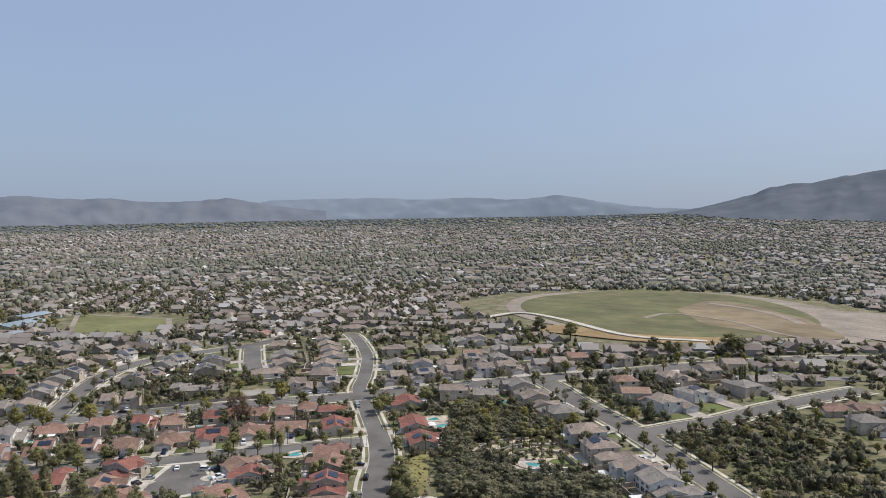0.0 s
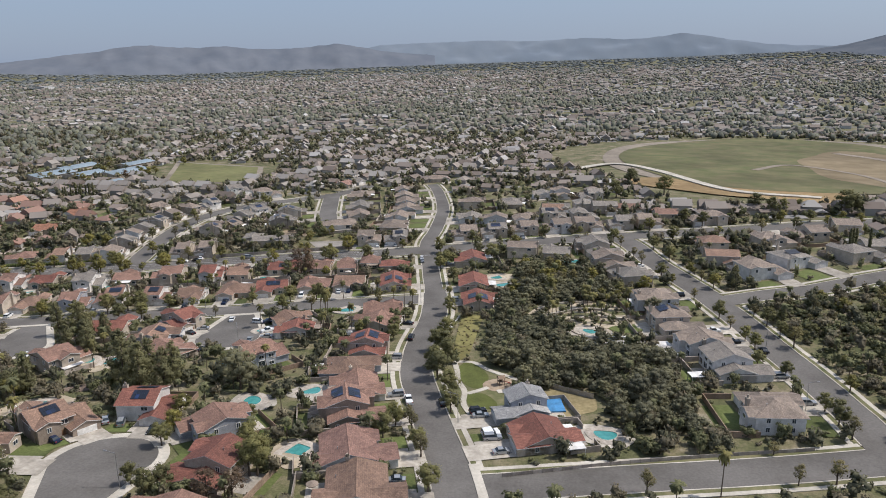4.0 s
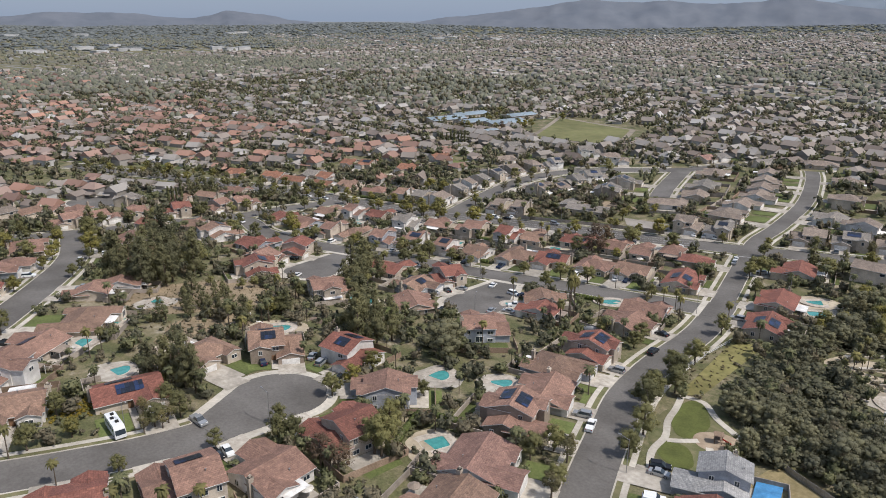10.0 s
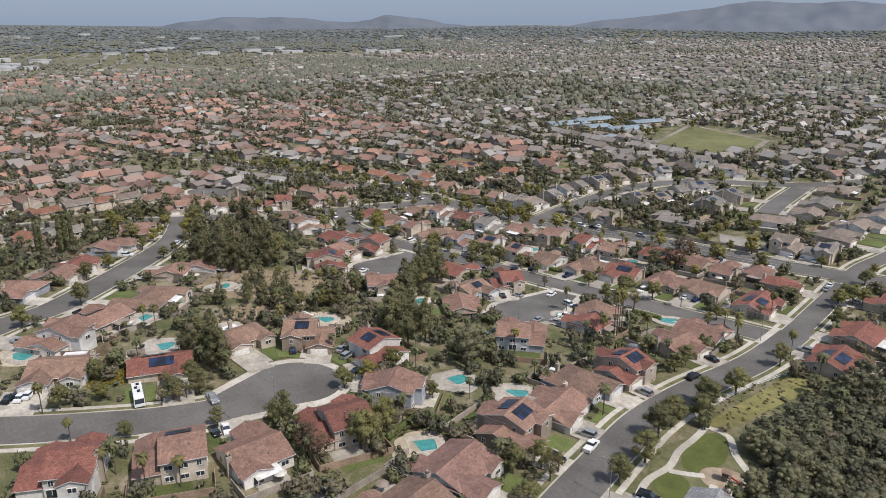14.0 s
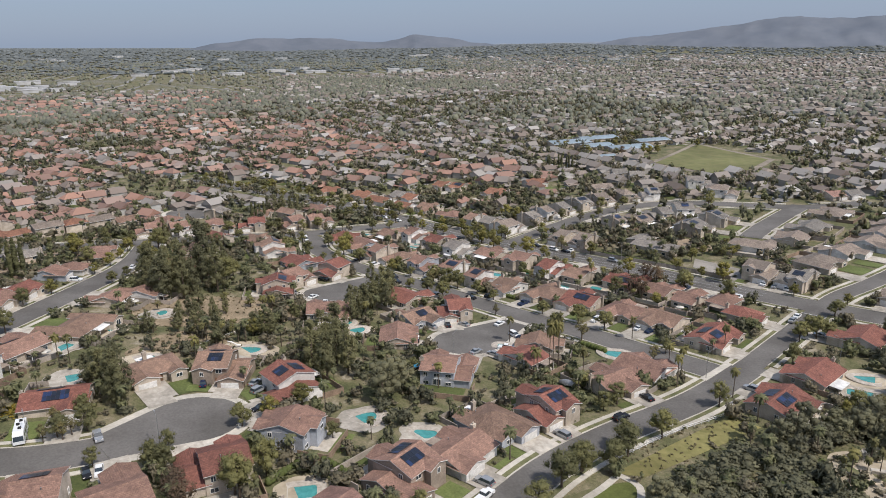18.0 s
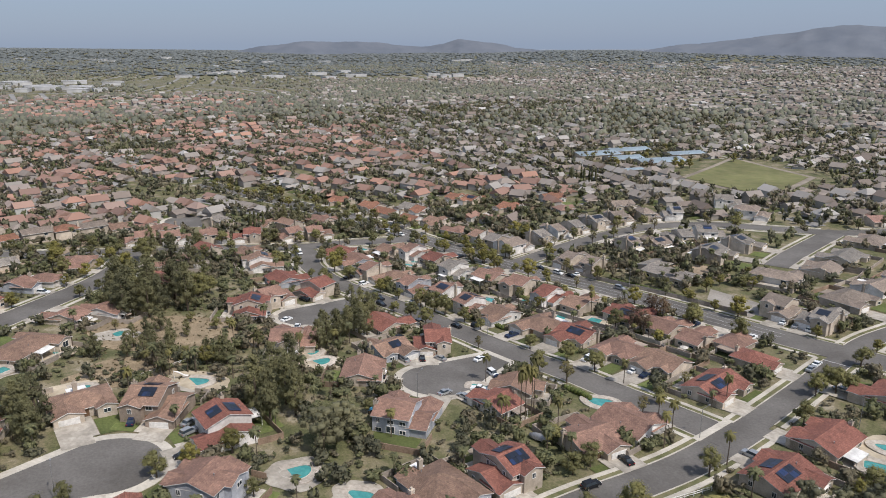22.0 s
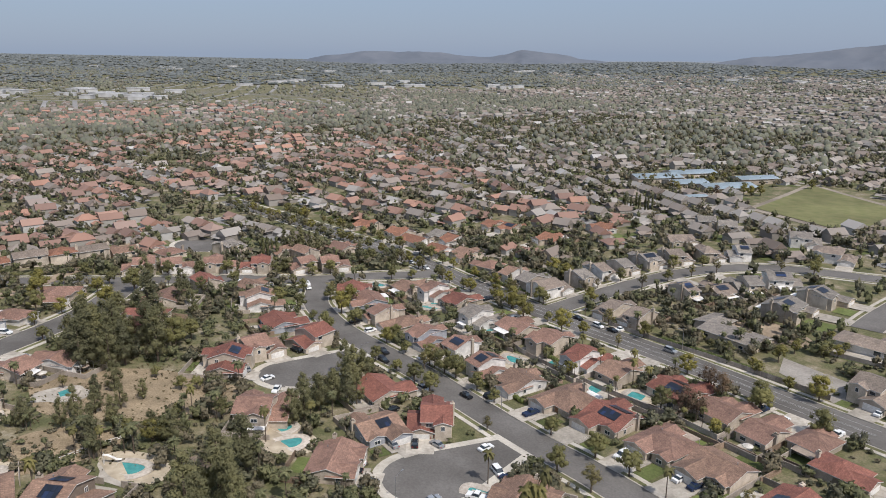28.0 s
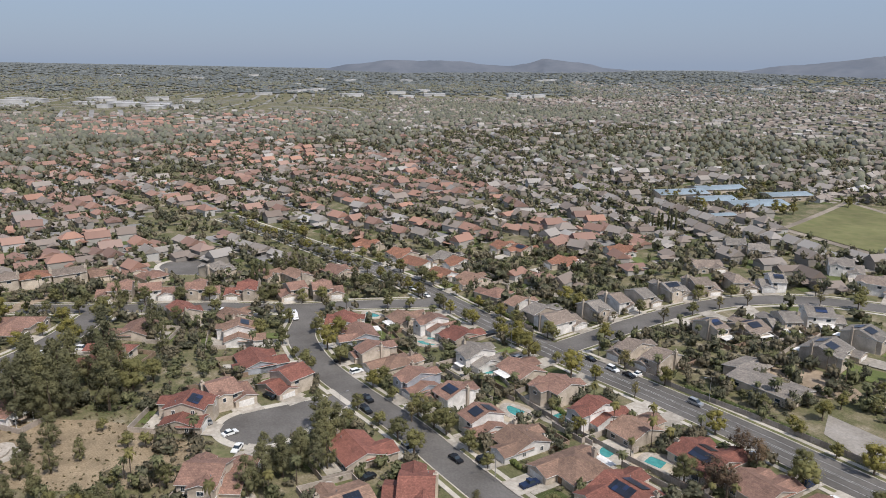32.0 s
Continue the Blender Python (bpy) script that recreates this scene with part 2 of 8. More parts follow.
COATS = {}
for _k, _c, _m in (("white", (0.72, 0.72, 0.71), 0.0), ("silver", (0.42, 0.43, 0.44), 0.5), ("dark", (0.02, 0.021, 0.024), 0.2), ("blue", (0.022, 0.036, 0.08), 0.2), ("red", (0.24, 0.02, 0.02), 0.1)):
    COATS[_k], _n, _l, _p = material(_k + "_car_paint", 0.25, _m)
    _l.new(ramp(_n, _l, noise_at(_n, _l, 1.5, 3), [(0.3, tuple(v * 0.85 for v in _c)), (0.7, _c)]), _p.inputs["Base Color"])
LEAF = {
    "round": leafy("green_leaves", (0.125, 0.128, 0.055), (0.232, 0.221, 0.099)),
    "bright": leafy("bright_green_leaves", (0.144, 0.147, 0.045), (0.275, 0.242, 0.081)),
    "slim": leafy("grey_green_leaves", (0.127, 0.122, 0.058), (0.240, 0.207, 0.100)),
    "pine": leafy("pine_needles", (0.117, 0.119, 0.063), (0.207, 0.200, 0.107)),
    "plum": leafy("reddish_brown_leaves", (0.105, 0.075, 0.051), (0.205, 0.145, 0.094)),
    "cypress": leafy("cypress_foliage", (0.079, 0.085, 0.042), (0.146, 0.145, 0.068)),
    "palm": leafy("palm_fronds", (0.131, 0.134, 0.051), (0.259, 0.231, 0.097)),
    "oak": leafy("oak_leaves", (0.122, 0.122, 0.078), (0.213, 0.206, 0.126)),
}


# ---- mesh helpers ----
def mesh_of(name, verts, faces, mats, index=None, smooth=False):
    me = bpy.data.meshes.new(name)
    me.from_pydata([tuple(v) for v in verts], [], [tuple(f) for f in faces])
    for m in mats if isinstance(mats, (list, tuple)) else [mats]:
        me.materials.append(m)
    if index is not None:
        me.polygons.foreach_set("material_index", index)
    if smooth:
        me.polygons.foreach_set("use_smooth", [True] * len(me.polygons))
    me.update()
    return me


def big_mesh(name, verts, faces, mat, normals=None):
    """A mesh from arrays: verts (n, 3), faces (m, k); normals (n, 3) round off its shading."""
    me = bpy.data.meshes.new(name)
    n, (m, k) = len(verts), faces.shape
    me.vertices.add(n)
    me.vertices.foreach_set("co", np.asarray(verts, np.float32).ravel())
    me.loops.add(m * k)
    me.loops.foreach_set("vertex_index", faces.astype(np.int32).ravel())
    me.polygons.add(m)
    me.polygons.foreach_set("loop_start", np.arange(m, dtype=np.int32) * k)
    me.materials.append(mat)
    me.update(calc_edges=True)
    if normals is None:
        me.polygons.foreach_set("use_smooth", [False] * m)
    else:
        me.normals_split_custom_set_from_vertices(np.asarray(normals, np.float32).tolist())
    return me


def scattered(shape, places, turns, sizes):
    """Many copies of one shape (verts, faces) in one pair of arrays. sizes: (n, 3)."""
    v, f = shape
    c, s = np.cos(turns)[:, None], np.sin(turns)[:, None]
    w = v[None] * sizes[:, None, :]
    x = w[..., 0] * c - w[..., 1] * s + places[:, None, 0]
    y = w[..., 0] * s + w[..., 1] * c + places[:, None, 1]
    out = np.stack([x, y, w[..., 2] + places[:, None, 2]], -1).reshape(-1, 3)
    return out, (f[None] + (np.arange(len(places)) * len(v))[:, None, None]).reshape(-1, f.shape[1])


def turned(normals, turns):
    """The normals of scattered copies."""
    c, s = np.cos(turns)[:, None], np.sin(turns)[:, None]
    x, y = normals[None, :, 0] * c - normals[None, :, 1] * s, normals[None, :, 0] * s + normals[None, :, 1] * c
    return np.stack([x, y, np.repeat(normals[None, :, 2], len(turns), 0)], -1).reshape(-1, 3)


class Solid:
    """Gathers boxes and prisms into one mesh."""

    def __init__(self):
        self.v, self.f, self.i = [], [], []

    def add(self, verts, faces, mat=0):
        k = len(self.v)
        self.v += [tuple(p) for p in verts]
        self.f += [tuple(k + q for q in f) for f in faces]
        self.i += [mat] * len(faces)
        return self

    def box(self, x0, x1, y0, y1, z0, z1, mat=0):
        vs = [(x, y, z) for z in (z0, z1) for x, y in ((x0, y0), (x1, y0), (x1, y1), (x0, y1))]
        return self.add(vs, [(3, 2, 1, 0), (4, 5, 6, 7), (0, 1, 5, 4), (1, 2, 6, 5), (2, 3, 7, 6), (3, 0, 4, 7)], mat)

    def tube(self, pts, radii, sides=8, mat=0):
        k = len(self.v)
        for (x, y, z), r in zip(pts, radii):
            for a in range(sides):
                self.v.append((x + r * math.cos(6.2832 * a / sides), y + r * math.sin(6.2832 * a / sides), z))
        for q in range(len(pts) - 1):
            for a in range(sides):
                b = (a + 1) % sides
                self.f.append((k + q * sides + a, k + q * sides + b, k + (q + 1) * sides + b, k + (q + 1) * sides + a))
                self.i.append(mat)
        self.f.append(tuple(k + (len(pts) - 1) * sides + a for a in range(sides)))
        self.i.append(mat)
        return self

    def mesh(self, name, mats, smooth=False):
        return mesh_of(name, self.v, self.f, mats, self.i, smooth)


def part(name, me, parent, m=None, label=""):
    ob = new(name, me)
    ob.parent = parent
    if m is not None:
        ob.matrix_basis = m
    return tagged(ob, label)


def thing(name, label, category, m, group="", kind=""):
    ob = new(name)
    ob.matrix_basis = m
    return tagged(ob, label, category, group, kind)


def structure(name, me, label, category="ground"):
    return tagged(new(name, me), label, category, kind="structure")


# ---- the ground, one sheet to the horizon ----
GROUND, _n, _l, _p = material("garden_ground", 0.95)
_a = ramp(_n, _l, noise_at(_n, _l, 0.09, 8, "Object", 0.7), [(0.3, (0.058, 0.069, 0.029)), (0.46, (0.112, 0.113, 0.054)), (0.58, (0.19, 0.165, 0.105)), (0.72, (0.34, 0.305, 0.245))])
_b = ramp(_n, _l, noise_at(_n, _l, 1.7, 7, "Object", 0.75), [(0.32, (0.6, 0.6, 0.56)), (0.66, (1.25, 1.2, 1.16))])
_l.new(mixed(_n, _l, 1.0, _a, _b, "MULTIPLY"), _p.inputs["Base Color"])
bumped(_n, _l, _p, noise_at(_n, _l, 0.5, 6), 0.5, 0.2)
_radii = np.concatenate([np.arange(0, 760, 7.0), 760 * (4950 / 760) ** np.linspace(0, 1, 60)])
_turn = np.linspace(0, 2 * np.pi, 241)[:-1]
_x = (-60 + _radii[:, None] * np.sin(_turn)).ravel()
_y = (200 + _radii[:, None] * np.cos(_turn)).ravel()
_v = np.stack([_x, _y, land(_x, _y)], 1)
_q = np.arange(len(_radii) - 1)[:, None] * 240
_k = np.arange(240)[None]
_f = np.stack([_q + _k, _q + 240 + _k, _q + 240 + (_k + 1) % 240, _q + (_k + 1) % 240], -1).reshape(-1, 4)[:, ::-1]
_me = big_mesh("ground", _v, _f, GROUND)
_me.polygons.foreach_set("use_smooth", [True] * len(_me.polygons))
structure("ground", _me, "dry tan soil and garden ground reaching to the horizon")


# ---- roads ----
def smooth_line(pts, step=3.0):
    """A line through the points, rounded at its bends, every few metres."""
    p = [np.array(q, float) for q in pts]
    p = [2 * p[0] - p[1]] + p + [2 * p[-1] - p[-2]]
    out = []
    for a, b, c, d in zip(p, p[1:], p[2:], p[3:]):
        n = max(2, int(np.linalg.norm(c - b) / step))
        for t in np.arange(n) / n:
            out.append(0.5 * (2 * b + (c - a) * t + (2 * a - 5 * b + 4 * c - d) * t * t + (3 * b - a - 3 * c + d) * t**3))
    out.append(p[-2])
    return np.array(out)


def sideways(line):
    d = np.gradient(line, axis=0)
    d /= np.linalg.norm(d, axis=1)[:, None]
    return np.stack([d[:, 1], -d[:, 0]], 1)


ROAD_LINES = {}


def ribbon(name, line, left, right, lift, thick, mat, label, category):
    """A strip beside a line, from left to right metres off it, with a real edge."""
    s = sideways(line)
    a, b = line + s * left, line + s * right
    za, zb = land(a[:, 0], a[:, 1]) + lift, land(b[:, 0], b[:, 1]) + lift
    n = len(line)
    v = np.concatenate([np.c_[a, za - thick], np.c_[a, za], np.c_[b, zb], np.c_[b, zb - thick]])
    k = np.arange(n - 1)
    f = np.concatenate([np.stack([k + j * n, k + 1 + j * n, k + 1 + (j + 1) * n, k + (j + 1) * n], 1) for j in range(3)])
    return structure(name, big_mesh(name, v, f[:, ::-1], mat), label, category)


ROAD_LIFT = [0.10]


def road(name, pts, half):
    line = smooth_line(pts)
    ROAD_LINES[name] = (line, half)
    ROAD_LIFT[0] += 0.004
    ribbon("road_" + name, line, -half, half, ROAD_LIFT[0], 0.4, ASPHALT, "weathered grey asphalt residential street", "road")


BULBS = []


def outline(points):
    """The convex outline of points, counter-clockwise."""
    pts = sorted(set(points))
    out = []
    for run in (pts, pts[::-1]):
        half = []
        for p in run:
            while len(half) > 1 and (half[-1][0] - half[-2][0]) * (p[1] - half[-2][1]) - (half[-1][1] - half[-2][1]) * (p[0] - half[-2][0]) <= 0:
                half.pop()
            half.append(p)
        out += half[:-1]
    return out


def bulb(x, y, r, name, mouth, half):
    """A turning circle that narrows in a wedge towards the mouth of its street."""
    d = np.array(mouth, float) - (x, y)
    reach = np.linalg.norm(d)
    d /= reach
    for k in range(7):
        BULBS.append((x + d[0] * reach * k / 6, y + d[1] * reach * k / 6, r + (half - r) * k / 6))
    ROAD_LIFT[0] += 0.004
    for nm, grow, lift, mat, lab, cat in (("pavement_" + name, 2.6, 0.17, CONCRETE, "pale concrete pavement round the turning circle", "pavement"), ("kerb_" + name, 0.35, 0.21, CONCRETE, "pale concrete kerb round the turning circle", "kerb"), ("road_" + name, 0.0, 0.24, ASPHALT, "grey asphalt turning circle of a cul-de-sac", "road")):
        rim = [(x + (r + grow) * math.cos(6.2832 * k / 48), y + (r + grow) * math.sin(6.2832 * k / 48)) for k in range(48)]
        rim += [(mouth[0] - d[1] * e * (half + grow), mouth[1] + d[0] * e * (half + grow)) for e in (-1, 1)]
        rim = outline(rim)
        v = [(x, y, float(land(x, y)) + lift)]
        for q in (0.5, 1.0):
            v += [(x + (a - x) * q, y + (b - y) * q, float(land(x + (a - x) * q, y + (b - y) * q)) + lift) for a, b in rim]
        n = len(rim)
        v += [(a, b, c - 0.4) for a, b, c in v[1 + n :]]
        f = [(0, 1 + k, 1 + (k + 1) % n) for k in range(n)]
        for o in (1, 1 + n):
            f += [(o + k, o + n + k, o + n + (k + 1) % n, o + (k + 1) % n) for k in range(n)]
        structure(nm, mesh_of(nm, v, f, mat), lab, cat)


road('M', [(6, 144), (2, 160), (-2.5, 175), (-8.3, 191), (-15.2, 211), (-20.3, 228), (-23.2, 250), (-24, 282), (-29, 314)], 5.0)
road('M2', [(-26.5, 298), (-29.6, 314), (-36.4, 345), (-42.6, 373), (-46, 392), (-46, 420), (-50, 469), (-63, 526), (-72, 554)], 3.9)
road('S', [(-474, 254), (-383, 295), (-302, 325), (-232, 339), (-180, 350), (-147, 357.5), (-113, 363.8), (-85, 368), (-56, 373), (-42, 376.4), (0, 386.5), (45, 396), (85, 402), (135, 413), (203, 433), (293, 462)], 6.2)
road('R', [(54, 397), (60.5, 379), (67.5, 351), (75.6, 327), (81, 311), (87, 288), (90, 275), (93.7, 257), (96.8, 243), (99.3, 230), (101.2, 218), (102.7, 208), (105, 180), (107, 135)], 5.6)
road('Rb', [(84, 300.5), (94, 304.5), (107.5, 310.2), (123, 315.4), (140, 324.4), (156.4, 333.6), (220, 366)], 4.9)
road('Q', [(4, 163), (38, 172.8), (64, 179.8), (80, 184.2), (103, 191)], 5.4)
road('N', [(-282, 266), (-266, 268), (-245, 262), (-217, 262.5), (-190, 268), (-160, 276), (-130, 281.5), (-102, 287), (-80, 292.5), (-60, 296), (-43, 299.5), (-27, 302)], 5.5)
road('C', [(-99, 268), (-103, 284)], 4.6)
road('B', [(-178, 254), (-185, 267)], 4.6)
road('W', [(-327, 45), (-307, 102), (-297, 169), (-294, 194), (-291, 231), (-281, 266), (-277, 295), (-266, 329)], 5.8)
road('A', [(-78, 146), (-77.2, 136), (-79.5, 125), (-83, 115), (-91, 97), (-107, 68), (-124, 39)], 5.9)
road('L', [(-135, 70), (-160, 100), (-171, 117), (-212, 149), (-250, 173), (-293, 189)], 5.8)
road('P', [(-194, 345), (-205, 402), (-205, 442), (-189, 474), (-158, 496), (-133, 517), (-118, 553)], 5.8)
road('PP', [(-139, 517), (-124, 460), (-117, 438)], 5.6)
bulb(-95.5, 253.5, 11.6, "C", (-102.3, 280.5), 4.6)
bulb(-170, 236, 11.0, "B", (-182, 261.5), 4.6)
bulb(-82, 160.5, 12.0, "A", (-77.4, 138), 5.9)
bulb(-360, 224, 13.0, "W", (-345, 221), 6.0)
ROAD_POINTS = np.concatenate([q for q, _ in ROAD_LINES.values()] + [np.array([(x, y)]) for x, y, _ in BULBS])
ROAD_HALF = np.concatenate([np.full(len(q), w) for q, w in ROAD_LINES.values()] + [np.array([r]) for _, _, r in BULBS])


def off_road(x, y):
    """How far a place lies outside the nearest road's edge."""
    return float((np.hypot(ROAD_POINTS[:, 0] - x, ROAD_POINTS[:, 1] - y) - ROAD_HALF).min())


def walks_along(name):
    """Pavements, planting strips and kerbs on both sides, broken where another road joins."""
    line, half = ROAD_LINES[name]
    s = sideways(line)
    others = [(q, w) for k, (q, w) in ROAD_LINES.items() if k != name]
    op = np.concatenate([q for q, _ in others] + [np.array([(x, y)]) for x, y, _ in BULBS])
    oh = np.concatenate([np.full(len(q), w) for q, w in others] + [np.array([r + 1.0]) for _, _, r in BULBS])
    for side in (-1, 1):
        edge = line + s * side * (half + 1.6)
        free = np.array([(np.hypot(op[:, 0] - p[0], op[:, 1] - p[1]) - oh).min() > 0.4 for p in edge])
        run = []
        for k in range(len(line) + 1):
            if k < len(line) and free[k]:
                run.append(k)
                continue
            if len(run) > 2:
                q = line[run]
                for lo, hi, lift, mat, nm, lab in ((0.0, 0.35, 0.24, CONCRETE, "kerb", "pale concrete kerb beside the street"), (0.35, 1.7, 0.17, VERGE, "verge", "strip of grass between kerb and pavement"), (1.7, 3.1, 0.2, CONCRETE, "pavement", "pale concrete pavement along the street")):
                    l, r = side * (half + lo), side * (half + hi)
                    ribbon(nm, q, min(l, r), max(l, r), lift, 0.3, mat, lab, nm)
            run = []


for _name in list(ROAD_LINES):
    walks_along(_name)


def cross_gutter(name, x, y, side, span):
    """A concrete gutter across the mouth of a side street, along the edge of the street named."""
    line, half = ROAD_LINES[name]
    near = np.hypot(line[:, 0] - x, line[:, 1] - y)
    q = line[near < span]
    l, r = sorted((side * (half - 0.3), side * (half + 1.9)))
    ribbon("gutter", q, l, r, 0.262, 0.1, CONCRETE, "pale concrete gutter across the mouth of a side street", "gutter")


cross_gutter("M", -29, 302, -1, 10)
cross_gutter("N", -102.5, 287, 1, 10)
cross_gutter("N", -186, 269, 1, 10)
cross_gutter("M", 4, 165, 1, 9)


# ---- houses ----
def window_mesh(w, h):
    s = Solid()
    for x0, x1, z0, z1 in ((-w / 2, w / 2, 0, 0.1), (-w / 2, w / 2, h - 0.1, h), (-w / 2, -w / 2 + 0.1, 0.1, h - 0.1), (w / 2 - 0.1, w / 2, 0.1, h - 0.1), (-0.04, 0.04, 0.1, h - 0.1)):
        s.box(x0, x1, -0.1, 0.02, z0, z1)
    far, x, i = Solid(), w / 2, 0.1
    ring = [[(-x + q, y, q), (x - q, y, q), (x - q, y, h - q), (-x + q, y, h - q)] for q, y in ((0.0, 0.02), (0.0, -0.1), (i, -0.1), (i, -0.04))]
    far.v = [p for r in ring for p in r]
    far.f = [(4 * k + j, 4 * k + (j + 1) % 4, 4 * k + 4 + (j + 1) % 4, 4 * k + 4 + j) for k in range(3) for j in range(4)] + [(12, 13, 14, 15)]
    far.i = [0] * 12 + [1]
    return s.mesh("window", TRIM), Solid().box(-w / 2 + 0.1, w / 2 - 0.1, -0.04, 0.0, 0.1, h - 0.1).mesh("pane", GLASS), far.mesh("window", [TRIM, GLASS])


WINDOWS = {"wide": window_mesh(1.8, 1.2), "tall": window_mesh(1.1, 1.4), "slider": window_mesh(2.4, 2.0)}
GARAGE = Solid()
for _r in range(4):
    GARAGE.box(-2.45, 2.45, -0.09, 0.0, 0.02 + _r * 0.54, 0.53 + _r * 0.54)
GARAGE = GARAGE.mesh("garage_door", TRIM)
DOOR = Solid().box(-0.5, 0.5, -0.08, 0.02, 0.0, 2.1).box(-0.62, -0.5, -0.1, 0.02, 0, 2.2).box(0.5, 0.62, -0.1, 0.02, 0, 2.2).mesh("door", varied("door_paint", (0.12, 0.07, 0.04), (0.22, 0.13, 0.08), 6, 1, 0.5, 0.0, 0.3))
CHIMNEY = Solid().box(-0.55, 0.55, -0.4, 0.4, 0, 1.0).box(-0.65, 0.65, -0.5, 0.5, 0.86, 1.0).box(-0.25, 0.25, -0.15, 0.15, 1.0, 1.1).mesh("chimney", WALL["c"])
VENT = Solid().tube([(0, 0, -0.2), (0, 0, 0.5)], [0.09, 0.09], 6).box(-0.14, 0.14, -0.14, 0.14, 0.5, 0.56).mesh("roof_vent", STEEL)


def gable_walls(L, D, h, rise, sink):
    x, y = L / 2, D / 2
    v = [(-x, -y, -sink), (x, -y, -sink), (x, y, -sink), (-x, y, -sink), (-x, -y, h), (x, -y, h), (x, y, h), (-x, y, h)]
    f = [(0, 1, 5, 4), (2, 3, 7, 6)]
    if rise:
        v += [(-x, 0, h + rise), (x, 0, h + rise)]
        f += [(1, 2, 6, 9, 5), (3, 0, 4, 8, 7)]
    else:
        f += [(1, 2, 6, 5), (3, 0, 4, 7)]
    return v, f


def roof_mesh(L, D, h, slope, hip, over, mat):
    """A tiled roof with eaves, a thickness and a ridge cap."""
    x, y, rise = L / 2 + (over if hip else 0.35), D / 2 + over, (D / 2 + over) * slope
    z0 = h - over * slope
    inset = y if hip else 0.0
    if hip and inset > x - 0.5:
        inset = x - 0.5
    t = 0.16
    s = Solid()
    lo = [(-x, -y, z0), (x, -y, z0), (x, y, z0), (-x, y, z0), (-x + inset, 0, z0 + rise), (x - inset, 0, z0 + rise)]
    hi = [(a, b, c + t) for a, b, c in lo]
    f = [(0, 1, 5, 4), (2, 3, 4, 5)] + ([(1, 2, 5), (3, 0, 4)] if hip else [])
    s.add(hi, f)
    s.add(lo, [q[::-1] for q in f])
    rim = [(0, 1), (1, 2), (2, 3), (3, 0)] if hip else [(0, 1), (1, 5), (5, 2), (2, 3), (3, 4), (4, 0)]
    s.add(lo + hi, [(a, b, b + 6, a + 6) for a, b in rim], 1)
    zr = z0 + rise + t
    s.add([(-x + inset, -0.22, zr - 0.06), (x - inset, -0.22, zr - 0.06), (x - inset, 0, zr + 0.09), (-x + inset, 0, zr + 0.09), (x - inset, 0.22, zr - 0.06), (-x + inset, 0.22, zr - 0.06)], [(0, 1, 2, 3), (3, 2, 4, 5)])
    return s.mesh("roof", [mat, TRIM])


PANEL = Solid().box(0, 1.0, 0, 1.62, 0.08, 0.13).mesh("panel", SOLAR)


def solar_array(nx, ny, top, m, near):
    s = Solid()
    for b in range(ny):
        s.box(0, nx * 1.04 - 0.04, b * 1.66 + 0.3, b * 1.66 + 0.36, 0.0, 0.08)
    rack = part("solar_array", s.mesh("solar_array", STEEL), top, m, "rack of dark glass solar panels")
    for b in range(ny):
        for a in range(nx if near else 1):
            part("panel", PANEL, rack, pose(a * 1.04, b * 1.66, 0) @ Matrix.Diagonal((1 if near else nx * 1.03, 1, 1, 1)))


HOUSE_AT, YARDS, LOTS, DRIVES, HOUSE_PLAN = [], [], [], [], []
SLOPE_OF_ROOFS = 0.34
PATIO_POST = Solid().box(-0.06, 0.06, -0.06, 0.06, -1.0, 2.3).mesh("post", TRIM)


def house(x, y, L, D, storeys, tile, hip, sun_panels, wall, rx, ry):
    """Notes a detached house that fronts the street at (rx, ry)."""
    HOUSE_PLAN.append([x, y, L, D, storeys, tile, hip, sun_panels, wall, rx, ry])


def street_way(x, y, rx, ry):
    """The way from a house straight across to its street."""
    for bx, by, br in BULBS:
        if br > 10 and math.hypot(bx - rx, by - ry) < 3:
            d = Vector((bx - x, by - y))
            return d.normalized()
    best = min(((np.hypot(q[:, 0] - rx, q[:, 1] - ry).min(), k) for k, (q, _) in ROAD_LINES.items()))[1]
    q = ROAD_LINES[best][0]
    k = int(np.hypot(q[:, 0] - rx, q[:, 1] - ry).argmin())
    s = sideways(q)[k]
    d = Vector((rx - x, ry - y))
    n = Vector((s[0], s[1]))
    if abs(d.normalized().dot(n)) < 0.5:
        n = Vector((-s[1], s[0]))
    return n if d.dot(n) > 0 else -n


def block(top, name, L, D, h, hip, over, tile, wall, m):
    """A rectangular wing: its wall and its roof."""
    v, f = gable_walls(L, D, h, 0 if hip else D / 2 * SLOPE_OF_ROOFS, 1.5)
    part(name + "wall", mesh_of(name + "wall", v, f, WALL[wall]), top, m)
    part(name + "roof", roof_mesh(L, D, h, SLOPE_OF_ROOFS, hip, over, ROOF[tile]), top, m)


